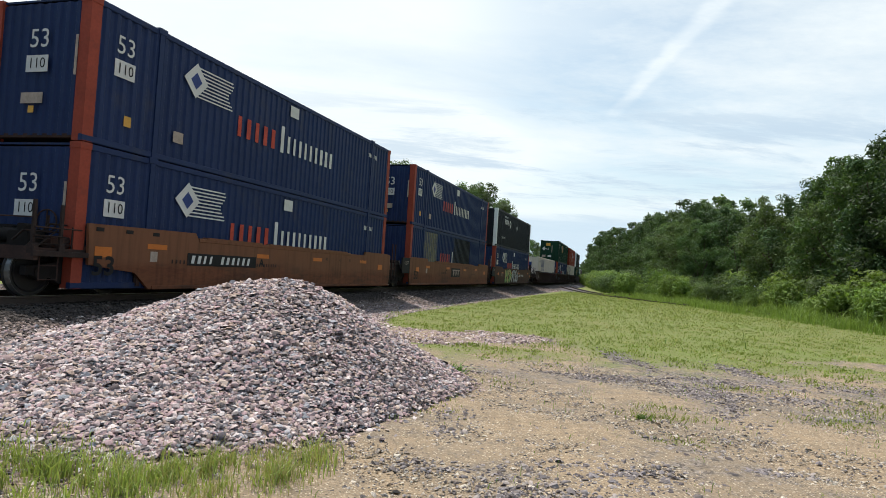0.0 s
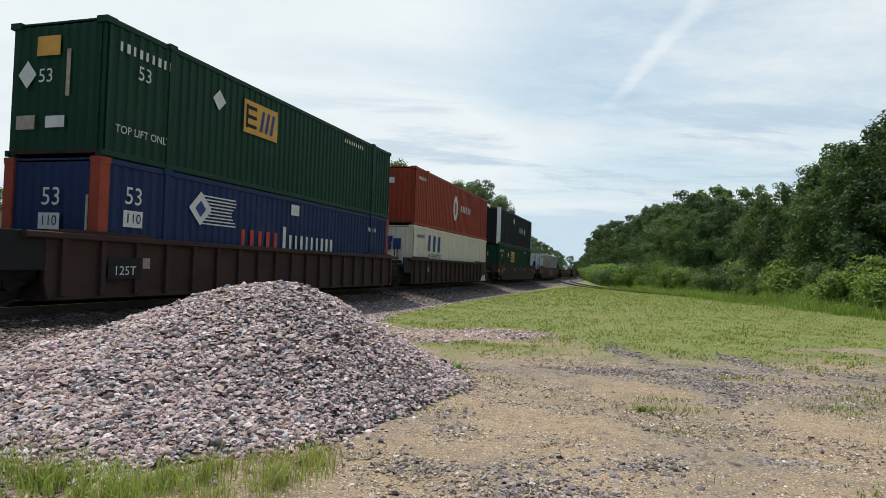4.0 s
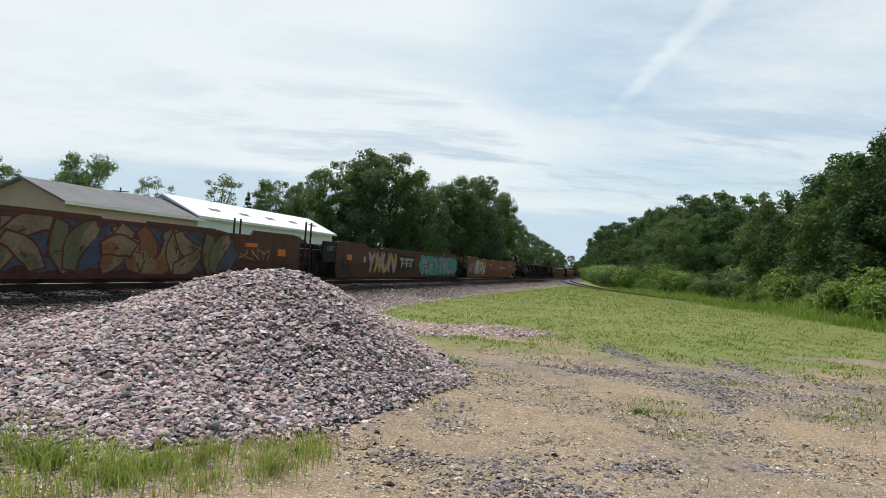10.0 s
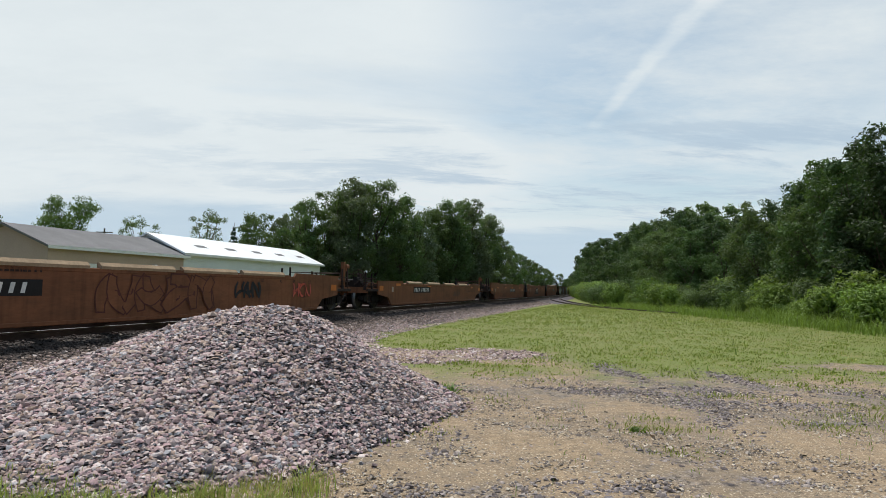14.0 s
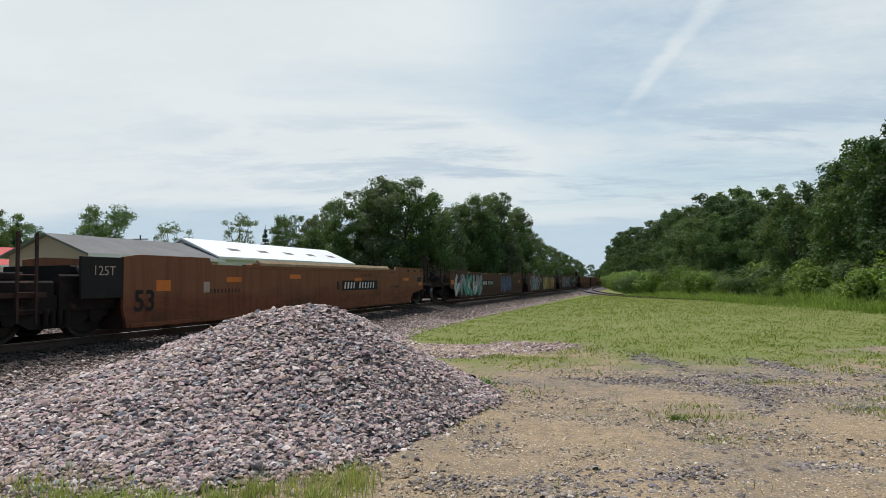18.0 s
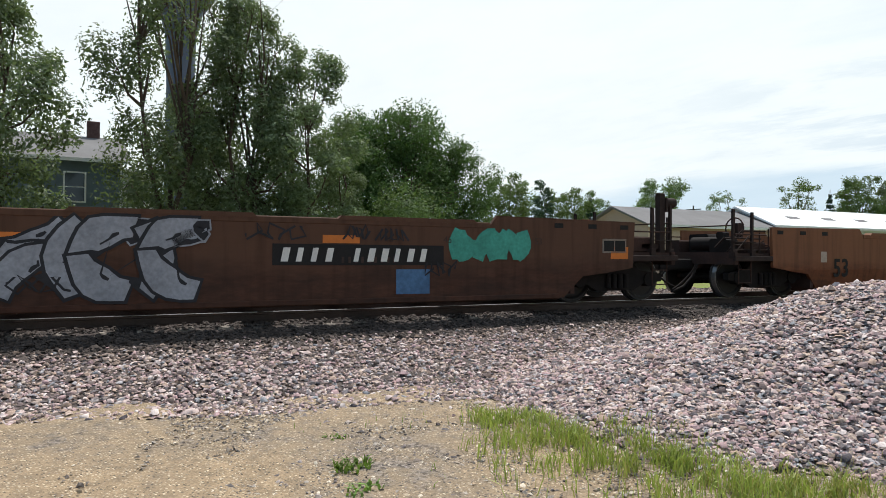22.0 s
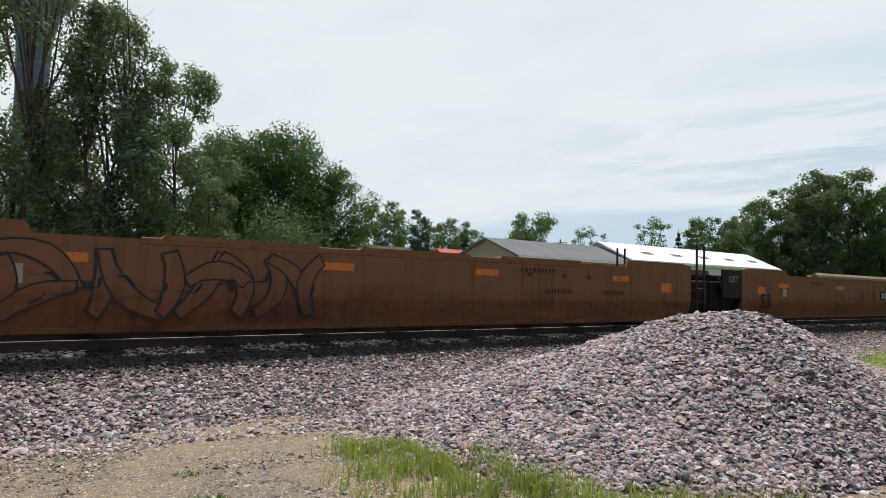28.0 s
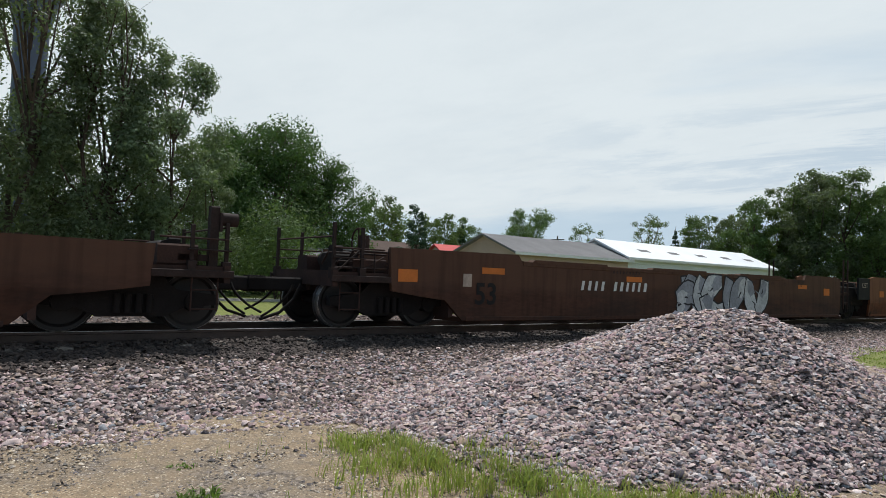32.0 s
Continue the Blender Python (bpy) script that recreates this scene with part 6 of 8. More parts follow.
def truck(parent, x):
    t = part("truck", cached("bolster", lambda: Geo().box(-0.28, -1.05, 0.52, 0.28, 1.05, 0.80, 0.05).box(-0.18, -0.5, 0.80, 0.18, 0.5, 0.95).mesh("truck", M["truck"])), None, parent, m=pose(x, 0, 0.084))

    def frame_mesh():
        g = Geo()
        ring = [(-1.25, 0.42), (-1.25, 0.58), (-0.62, 0.66), (-0.42, 0.86), (0.42, 0.86), (0.62, 0.66), (1.25, 0.58), (1.25, 0.42), (0.75, 0.38), (0.48, 0.24), (-0.48, 0.24), (-0.75, 0.38)]
        g.prism_y(ring, -0.07, 0.07)
        for k in (-0.91, 0.91):
            g.tube((k, -0.10, 0.47), (k, 0.10, 0.47), 0.16, n=10)
        for k in (-0.22, -0.07, 0.08, 0.23):
            g.tube((k, -0.11, 0.30), (k, -0.11, 0.58), 0.055, n=8)
        return g.mesh("side_frame", M["truck"])

    fr = cached("side_frame", frame_mesh)
    for k in (-1.0, 1.0):
        part("side_frame", fr, None, t, m=pose(0, k, 0))

    def wheel_mesh():
        g = Geo()
        prof = [(0.05, -0.09), (0.12, -0.09), (0.12, -0.05), (0.36, -0.03), (0.40, -0.065), (0.465, -0.065), (0.47, 0.045), (0.50, 0.06), (0.50, 0.085), (0.40, 0.085), (0.36, 0.02), (0.05, 0.03)]
        n = 24
        g.add([(q * math.cos(i * 6.2832 / n), yy, 0.47 + q * math.sin(i * 6.2832 / n)) for q, yy in prof for i in range(n)],
              [(k * n + i, (k + 1) * n + i, (k + 1) * n + (i + 1) % n, k * n + (i + 1) % n) for k in range(len(prof) - 1) for i in range(n)], False)
        return g.mesh("wheel", M["wheel"])

    def tread_mesh():
        n, prof = 24, ((0.452, -0.068), (0.468, -0.062), (0.473, 0.045))
        return Geo().add([(q * math.cos(i * 6.2832 / n), yy, 0.47 + q * math.sin(i * 6.2832 / n)) for q, yy in prof for i in range(n)],
                         [(k * n + i, (k + 1) * n + i, (k + 1) * n + (i + 1) % n, k * n + (i + 1) % n) for k in range(2) for i in range(n)], False).mesh("wheel_tread", M["tread"])

    tm = cached("tread", tread_mesh)
    wm = cached("wheel", wheel_mesh)
    for k in (-0.91, 0.91):
        part("axle", cached("axle", lambda: Geo().tube((0, -1.05, 0.47), (0, 1.05, 0.47), 0.085, n=8).mesh("axle", M["truck"])), None, t, m=pose(k, 0, 0))
        part("wheel", wm, None, t, m=pose(k, -0.755, 0))
        part("wheel", wm, None, t, m=pose(k, 0.755, 0, 0, 0, 180))
        part("wheel_tread", tm, None, t, m=pose(k, -0.755, 0))
        part("wheel_tread", tm, None, t, m=pose(k, 0.755, 0, 0, 0, 180))


def end_gear(car, x, sign, paint, end_top=1.76):
    """Deck, posts, rails, coupler and hoses at a coupled end; the joint lies at x, the car in the direction of sign."""
    at_joint = pose(x, 0, 0, 0, 0, 0 if sign > 0 else 180)
    m = at_joint @ pose(0.48, 0, 0)

    deck_paint = M[paint if paint == "yellow" else "deck"]
    for nm, lab, args in (("end_deck", "grated end platform", (0.45, -1.3, 1.02, 1.75, 1.3, 1.12)), ("centre_beam", "", (0.5, -0.25, 0.75, 3.0, 0.25, 1.02)), ("end_sill", "", (0.42, -1.35, 0.86, 0.52, 1.35, 1.14)), ("tool_box", "", (0.9, -1.2, 1.12, 1.6, -0.8, 1.38, 0.03)), ("relay_box", "", (0.9, 0.75, 1.12, 1.5, 1.2, 1.45, 0.03))):
        part(nm, cached((nm, deck_paint.name), lambda: Geo().box(*args).mesh(nm, deck_paint)), None, car, lab, m=m)
    for px, py, top in ((0.47, -1.25, end_top + 0.36), (1.02, -1.3, end_top + 0.30), (0.47, 1.25, end_top + 0.36), (1.02, 1.3, end_top + 0.30)):
        part("guide_post", cached(("post", top), lambda: Geo().box(-0.028, -0.028, 1.0, 0.028, 0.028, top, 0.010).box(-0.06, -0.06, 1.0, 0.06, 0.06, 1.2, 0.01).mesh("guide_post", M["soot"])), None, car, m=m @ pose(px, py, 0))
    sill = cached("decksill", lambda: Geo().box(0.38, -0.03, 0.94, 1.62, 0.03, 1.06, 0.01).mesh("deck_sill", M["soot"]))
    step = cached("decksill_bar", lambda: Geo().box(0.42, -0.05, 1.36, 1.08, 0.05, 1.385, 0.01).mesh("step_bar", M["soot"]))
    for y in (-1.37, 1.37):
        part("deck_sill", sill, None, car, "sooty edge of the end platform", m=m @ pose(0, y, 0))
        part("step_bar", step, None, car, m=m @ pose(0, y * 0.96, 0))
    part("air_tank", cached("airtank", lambda: Geo().tube((1.2, -0.55, 1.36), (1.2, 0.55, 1.36), 0.17, n=12).mesh("air_tank", M["truck"])), None, car, m=m)
    # slots, their inner shade painted black, and a framed plate at the body's end
    near = -1 if sign > 0 else 1
    for xx in (1.85, 2.65, 3.45) if end_top > 1.7 else ():
        part("slot", cached(("slot", round(near), end_top), lambda: Geo().box(-0.10, near * (SIDE_Y + 0.005) - 0.003, end_top - 0.19, 0.10, near * (SIDE_Y + 0.005) + 0.003, end_top - 0.10).mesh("slot", M["black_paint"])), None, car, m=m @ pose(xx, 0, 0))
    if sign < 0 and end_top > 1.7:
        fr = part("framed_plate", cached("plate_frame", lambda: Geo().box(-0.30, SIDE_Y, 1.10, 0.30, SIDE_Y + 0.008, 1.38).mesh("framed_plate", M["dim_ink"])), None, car, "pale framed plate", m=m @ pose(2.1, 0, 0))
        for k in (-0.14, 0.14):
            part("plate", cached("plate_in", lambda: Geo().box(-0.125, SIDE_Y + 0.008, 1.135, 0.125, SIDE_Y + 0.012, 1.345).mesh("plate", M["black_paint"])), None, fr, m=pose(k, 0, 0))

    part("cross_rail", cached("crossrail", lambda: Geo().tube((0.47, -1.25, 1.75), (0.47, 1.25, 1.75), 0.018, n=6).mesh("cross_rail", M["deck"])), None, car, m=m)

    def step_mesh():
        g = Geo()
        for zz in (0.45, 0.75):
            g.tube((0.6, 0, zz), (1.0, 0, zz), 0.014, n=6)
        for xx in (0.6, 1.0):
            g.tube((xx, 0, 0.42), (xx, 0, 1.05), 0.014, n=6)
        return g.mesh("step_ladder", M["deck"])
    for yy in (-1.3, 1.3):
        part("hand_rail", cached("handrail", lambda: Geo().tube((0.47, 0, 1.55), (1.5, 0, 1.55), 0.018, n=6).mesh("hand_rail", M["deck"])), None, car, m=m @ pose(0, yy, 0))
        part("step_ladder", cached("stepladder", step_mesh), None, car, m=m @ pose(0, yy, 0))

    def coup():
        g = Geo().box(0.0, -0.11, 0.72, 1.5, 0.11, 0.98, 0.03).box(-0.16, -0.17, 0.70, 0.16, 0.17, 1.0, 0.05)
        return g.mesh("coupler", M["truck"])
    part("coupler", cached("coupler", coup), None, car, m=at_joint)

    part("brake_valve", cached("valve", lambda: Geo().box(0.62, -0.95, 1.12, 0.98, -0.45, 1.46, 0.04).box(0.70, -0.78, 1.46, 0.90, -0.58, 1.62, 0.03).tube((0.80, -1.02, 1.28), (0.80, -0.40, 1.28), 0.10, n=10).mesh("brake_valve", M["truck"])), None, car, "sooty brake valve", m=m)
    part("brake_cylinder", cached("cylinder", lambda: Geo().tube((1.15, -1.05, 1.24), (1.62, -1.05, 1.24), 0.12, n=10).mesh("brake_cylinder", M["truck"])), None, car, m=m)
    part("gear_housing", cached(("housing", end_top), lambda: Geo().box(1.18, 0.1, 1.12, 1.70, 0.7, end_top - 0.16, 0.04).mesh("gear_housing", M["truck"])), None, car, m=m)
    for k, (a, z, y) in enumerate(((0.52, 1.20, -1.22), (0.60, 1.31, -1.16), (0.50, 1.47, -0.98), (0.95, end_top - 0.12, -1.1))):
        part("brake_pipe", cached(("pipe", k, end_top if k == 3 else 0), lambda: Geo().tube((a, y, z), (1.72, y, z), 0.022, n=6).tube((a, y, z), (a, y + 0.25, z - 0.22), 0.022, n=6).mesh("brake_pipe", M["soot"])), None, car, m=m)
    for k, (a, b) in enumerate((((0.55, -1.24, 1.12), (1.0, -1.24, 1.52)), ((1.05, -1.2, 1.14), (1.55, -1.2, 1.42)), ((1.6, -1.28, 1.1), (1.6, -1.28, end_top - 0.06)), ((1.3, -1.28, 1.1), (1.3, -1.28, end_top - 0.16)))):
        part("brake_rod", cached(("rod", k, end_top if k > 1 else 0), lambda: Geo().tube(a, b, 0.016, n=6).mesh("brake_rod", M["soot"])), None, car, m=m)

    def hose(pts, r):
        g = Geo()
        for a, b in zip(pts, pts[1:]):
            g.tube(a, b, r, n=6, caps=False)
        return g.mesh("brake_hose", M["truck"])
    part("brake_hose", cached("hose", lambda: hose([Vector(p) for p in ((0.72, -0.45, 0.86), (0.60, -0.42, 0.58), (0.36, -0.38, 0.34), (0.0, -0.36, 0.22))], 0.03)), None, car, m=at_joint)
    for y, drop in ((-0.62, 0.30), (0.2, 0.22)):
        part("air_hose", cached(("airhose", y), lambda: hose([Vector((0.5 * math.cos(i * 0.26), y + 0.04 * i, 0.86 - drop - 0.30 * math.sin(i * 0.26) + drop * math.cos(i * 0.26))) for i in range(7)], 0.024)), None, car, m=at_joint)
    if sign > 0:
        def bw():
            g = Geo()
            n = 16
            for i in range(n):
                a, b = i * 6.2832 / n, (i + 1) * 6.2832 / n
                g.tube((1.35, -0.55 + 0.26 * math.cos(a), 1.72 + 0.26 * math.sin(a)), (1.35, -0.55 + 0.26 * math.cos(b), 1.72 + 0.26 * math.sin(b)), 0.018, n=5, caps=False)
            g.box(1.38, -0.62, 1.5, 1.56, -0.48, 1.85).tube((1.35, -0.55, 1.46), (1.35, -0.55, 1.98), 0.014, n=5)
            return g.mesh("brake_wheel", M["deck"])
        part("brake_wheel", cached("brakewheel", bw), None, car, m=m)
    else:
        # hand brake on a tall bracket beside the platform
        def stand():
            g = Geo().box(0.60, 1.10, 0.98, 0.74, 1.24, end_top + 0.62, 0.02).box(0.56, 1.05, end_top + 0.22, 0.60, 1.28, end_top + 0.52, 0.01)
            return g.tube((0.30, 1.17, end_top + 0.42), (0.56, 1.17, end_top + 0.42), 0.11, n=12).box(0.74, 1.14, 1.2, 1.2, 1.20, 1.30).mesh("brake_stand", M[paint if paint == "yellow" else "soot"])
        part("brake_stand", cached(("stand", paint, end_top), stand), None, car, "dirty hand brake bracket", m=m)
    truck(car, x + sign * 2.26)


def side_ring(L, a, b, top=1.60, end_top=1.76):
    """Outline of the well side (x, z) for end kinds: C coupled, A articulated, from the joints at -L/2 and L/2."""
    def end(kind):
        if kind == "C":
            return [(3.80, 0.24), (3.35, 0.64), (2.8, 0.70), (2.10, 0.80), (2.05, end_top - 0.03), (5.3, end_top), (5.42, top)]
        return [(1.42, 0.24), (1.32, 0.62), (1.32, end_top - 0.06), (1.75, end_top), (4.0, end_top), (4.1, top)]
    left = [(-L / 2 + x, z) for x, z in end(a)]
    right = [(L / 2 - x, z) for x, z in end(b)]
    return left + right[::-1]


def well_car(name, label, S0, S1, a, b, paint, style="smooth", group="cars of the train", top=1.60, end_top=1.76, fold=False, ledges=False):
    L = S1 - S0
    car = thing(name, label, "well car", group)
    car["run"] = (S0 + S1) / 2
    key = (round(L, 1), a, b, top, fold)
    ring = side_ring(L, a, b, top, end_top)

    def side():
        g = Geo()
        g.prism_y(ring, -SIDE_Y, -SIDE_Y + 0.07)
        me = g.mesh("side_panel", M[paint])
        if fold:
            # the lower part of the side leans inwards from a crease
            bm = bmesh.new(); bm.from_mesh(me)
            bmesh.ops.bisect_plane(bm, geom=bm.verts[:] + bm.edges[:] + bm.faces[:], plane_co=(0, 0, 0.74), plane_no=(0, 0, 1))
            for v in bm.verts:
                if v.co.z < 0.74:
                    v.co.y += (0.74 - v.co.z) * 0.20
            bm.to_mesh(me); bm.free()
        return me
    me = cached(("side", *key, paint), side)
    part("side_panel", me, None, car)
    part("side_panel", me, None, car, m=pose(0, 2 * SIDE_Y - 0.07, 0))
    e0 = 3.80 if a == "C" else 1.42
    e1 = 3.80 if b == "C" else 1.42
    x0, x1 = -L / 2 + e0, L / 2 - e1

    up = cached(("chord", *key, paint), lambda: Geo().box(-L / 2 + 5.45, 0, top - 0.08, L / 2 - 5.45, 0.11, top + 0.03, 0.015).mesh("side_sill", M[paint]))
    low = cached(("lowchord", *key, paint), lambda: Geo().box(x0 + 0.1, 0, 0.22, x1 - 0.1, 0.12, 0.32, 0.015).mesh("side_sill", M[paint]))
    for y in (-SIDE_Y - 0.012, SIDE_Y - 0.10):
        part("side_sill", up, None, car, m=pose(0, y, 0))
        part("side_sill", low, None, car, m=pose(0, y + (0.09 if fold else 0), 0))
    if ledges:
        # short sloped ledges on the top edge, dusty, sunlight put into their pale colour
        def ledge():
            cut = [(-0.025, -0.02), (-0.03, 0.05), (0.05, 0.135), (0.10, 0.135), (0.10, -0.02)]
            v = [(x, yy, zz) for x in (-1.15, 1.15) for yy, zz in cut]
            f = [(k, (k + 1) % 5, 5 + (k + 1) % 5, 5 + k) for k in range(5)] + [(0, 1, 2, 3, 4), (9, 8, 7, 6, 5)]
            return Geo().add(v, f).mesh("top_ledge", M["ledge"])
        for k in range(4):
            part("top_ledge", cached("top_ledge", ledge), None, car, "dusty sloped ledge on the side's top edge, coloured as sunlit", m=pose((L - 14.5) * (k / 3 - 0.5), -SIDE_Y, top + 0.03))

    # the well's floor is open: cross members only
    beam = cached("cross_member", lambda: Geo().box(-0.24, -SIDE_Y + 0.08, 0.20, 0.24, SIDE_Y - 0.08, 0.30, 0.015).mesh("cross_member", M["deck"]))
    n = int((x1 - x0) / 1.7)
    for k in range(n + 1):
        part("cross_member", beam, None, car, m=pose(x0 + 0.3 + (x1 - x0 - 0.6) * k / n, 0, 0))
    for e, sgn in ((a, 1), (b, -1)):
        xe = -sgn * L / 2

        def bulk(e=e):
            o = 3.5 if e == "C" else 1.5
            g = Geo().box(o, -SIDE_Y + 0.07, 0.30, o + 0.10, SIDE_Y - 0.07, 1.30)
            g.box(2.06 if e == "C" else 1.34, -SIDE_Y + 0.071, 1.12, o + 0.1, SIDE_Y - 0.071, 1.20)
            g.box(2.2 if e == "C" else 1.4, -0.5, 0.80, o + 0.1, 0.5, 1.12)
            return g.mesh("end_bulkhead", M["deck"])
        part("end_bulkhead", cached(("bulk", e), bulk), None, car, m=pose(xe, 0, 0, 0, 0, 0 if sgn > 0 else 180))
        if e == "C":
            end_gear(car, xe, sgn, paint, end_top)
        else:
            m = pose(xe, 0, 0, 0, 0, 0 if sgn > 0 else 180)

            def ladder():
                g = Geo()
                for yy in (-1.36, 1.36):
                    for xx in (0.62, 0.98):
                        g.box(xx - 0.022, yy - 0.022, 0.5, xx + 0.022, yy + 0.022, 2.3)
                    for zz in (0.75, 1.1, 1.45):
                        g.tube((0.62, yy, zz), (0.98, yy, zz), 0.016, n=5)
                g.box(0.35, -1.3, 1.0, 1.4, 1.3, 1.1)
                return g.mesh("end_ladder", M["deck"])
            if sgn < 0:
                part("end_ladder", cached("aladder", ladder), None, car, m=m)
                truck(car, xe)
            part("end_hood", cached("endhood", lambda: Geo().box(0.06, -1.12, 0.62, 1.40, 1.12, 1.34, 0.04).box(0.5, -0.9, 1.34, 1.3, 0.9, 1.52, 0.03).mesh("end_hood", M["truck"])), None, car, "dark shared end structure over the truck", m=m)
            part("drain_pipe", cached("adrain", lambda: Geo().tube((0.35, -1.2, 1.5), (0.6, -1.2, 1.12), 0.025, n=6, caps=False).tube((0.6, -1.2, 1.12), (1.0, -1.2, 0.95), 0.025, n=6, caps=False).mesh("drain_pipe", M["step"])), None, car, m=m)
            if sgn > 0:
                pn = part("end_panel", cached(("apanel", round(end_top, 2)), lambda: Geo().box(0.30, -1.39, 0.86, 1.34, -1.33, end_top - 0.08, 0.01).mesh("end_panel", M["black_paint"])), None, car, "black end panel", m=m)
                if style != "ribbed":
                    part("lettering", text_mesh("125T", 0.27, M["pale"]), None, pn, m=pose(0.84, -1.396, end_top - 0.36))
            part("hinge_arm", cached("hinge", lambda: Geo().box(0.1, -0.3, 0.62, 1.5, 0.3, 0.98, 0.05).mesh("hinge_arm", M["truck"])), None, car, m=m)
    if style == "ribbed":
        rib = cached(("rib", paint), lambda: Geo().box(-0.06, -SIDE_Y - 0.09, 0.30, 0.06, -SIDE_Y, 1.56, 0.02).mesh("side_post", M[paint]))
        n = int((x1 - x0) / 0.95)
        for k in range(n + 1):
            part("side_post", rib, None, car, m=pose(x0 + 0.25 + (x1 - x0 - 0.5) * k / n, 0, 0))
        part("top_rail", cached(("toprail", *key, paint), lambda: Geo().box(x0 - 0.6, -SIDE_Y - 0.12, 1.54, x1 + 0.6, -SIDE_Y + 0.02, 1.68, 0.02).mesh("top_rail", M[paint])), None, car)
    else:
        # stacking guides along the top edge
        gd = cached(("guide", paint, top), lambda: Geo().prism_y([(-1.3, top), (-1.22, top + 0.07), (1.22, top + 0.07), (1.3, top)], -SIDE_Y - 0.02, -SIDE_Y + 0.16).mesh("top_guide", M[paint]))
        for k in range(3):
            part("top_guide", gd, None, car, m=pose(-L / 2 + 7.0 + (L - 14.0) * k / 2, 0, 0))
    return car


# containers -----------------------------------------------------------------
CL, CW, CH = 16.15, 2.59, 2.90


def corrugated(L, H, pitch, depth, y, flip=False):
    """A wavy panel along x from -L/2 to L/2 between z = 0 and H."""
    n = int(round(L / pitch))
    p = L / n
    xs, ys = [], []
    for k in range(n):
        b = -L / 2 + k * p
        xs += [b, b + p * 0.34, b + p * 0.5, b + p * 0.84]
        ys += [0, 0, depth, depth]
    xs.append(L / 2); ys.append(0)
    sg = -1 if flip else 1
    vs = [(x, y + sg * d, 0.0) for x, d in zip(xs, ys)] + [(x, y + sg * d, H) for x, d in zip(xs, ys)]
    m = len(xs)
    return vs, [(i, i + 1, m + i + 1, m + i) for i in range(m - 1)]


def container(name, label, paint, post_paint=None, panel=False):
    """A 53 foot box with its floor at z = 0 and its middle at x = 0; parts: walls, roof, posts, rails."""
    c = thing(name, label, "container", "containers on the train")
    key = (paint, post_paint, panel)
    hy = CW / 2

    def body():
        if panel:
            return Geo().box(-CL / 2 + 0.1, -hy + 0.015, 0.12, CL / 2 - 0.1, -hy + 0.045, CH - 0.1).mesh("side_wall", M[paint])
        vs, fs = corrugated(CL - 0.2, CH - 0.2, 0.285, 0.036, -hy + 0.015)
        return Geo().add([(a, b, z + 0.1) for a, b, z in vs], fs).mesh("side_wall", M[paint])
    wall_side = cached(("cbody", *key), body)
    part("side_wall", wall_side, None, c)
    part("side_wall", wall_side, None, c, m=pose(0, 0, 0, 0, 0, 180))

    def ends():
        vs, fs = corrugated(CW - 0.3, CH - 0.2, 0.26, 0.035, 0)
        return Geo().add([(CL / 2 - 0.03 - b, a, z + 0.1) for a, b, z in vs], fs).mesh("end_wall", M[paint])
    wall_end = cached(("cend", *key), ends)
    part("end_wall", wall_end, None, c)
    part("end_wall", wall_end, None, c, m=pose(0, 0, 0, 0, 0, 180))
    part("roof", cached(("croof", *key), lambda: Geo().box(-CL / 2 + 0.05, -hy + 0.06, CH - 0.06, CL / 2 - 0.05, hy - 0.06, CH - 0.02).mesh("roof", M[paint])), None, c)
    part("floor", cached(("cfloor", *key), lambda: Geo().box(-CL / 2 + 0.05, -hy + 0.06, 0.06, CL / 2 - 0.05, hy - 0.06, 0.14).mesh("floor", M["deck"])), None, c)
    rail = cached(("crail", paint), lambda: Geo().box(-CL / 2, -0.05, 0.0, CL / 2, 0.05, 0.13, 0.015).mesh("rail", M[paint]))
    for y in (-hy + 0.05, hy - 0.05):
        part("bottom_rail", rail, None, c, m=pose(0, y, 0))
        part("top_rail", rail, None, c, m=pose(0, y, CH - 0.13))
    pm = post_paint or paint
    post = cached(("cpost", pm), lambda: Geo().box(-0.13 if post_paint else -0.08, -0.13 if post_paint else -0.08, 0.0, 0.13 if post_paint else 0.08, 0.13 if post_paint else 0.08, CH).box(-0.14, -0.14, CH - 0.13, 0.14, 0.14, CH + 0.004).mesh("corner_post", M[pm]))
    for sx in (-1, 1):
        for sy in (-1, 1):
            part("corner_post", post, None, c, m=pose(sx * (CL / 2 - 0.135), sy * (hy - 0.135), 0))
    mid = cached(("cmid", paint), lambda: Geo().box(-0.07, -0.035, 0.0, 0.07, 0.035, CH + 0.02).box(-0.13, -0.05, CH - 0.1, 0.13, 0.05, CH + 0.03).mesh("lift_post", M[paint]))
    for sx in (-1, 1):
        for sy in (-1, 1):
            part("lift_post", mid, None, c, m=pose(sx * 6.1, sy * (hy - 0.02), 0))
    if panel:
        batten = cached("batten", lambda: Geo().box(-0.03, -hy - 0.012, 0.12, 0.03, -hy + 0.02, CH - 0.1).mesh("panel_joint", M["deck"]))
        for k in range(1, 26):
            part("panel_joint", batten, None, c, m=pose(-CL / 2 + CL * k / 26, 0, 0))
    return c


FY = -CW / 2 - 0.006           # face of a container's side
EX = -CL / 2 - 0.012           # its end towards the camera


def end_letter(c, s, size, mat, y, z):
    """Lettering on the end wall; y runs away from the camera."""
    part("lettering", text_mesh(s, size, mat), None, c, m=pose(EX, y, z, 0, 0, -90))


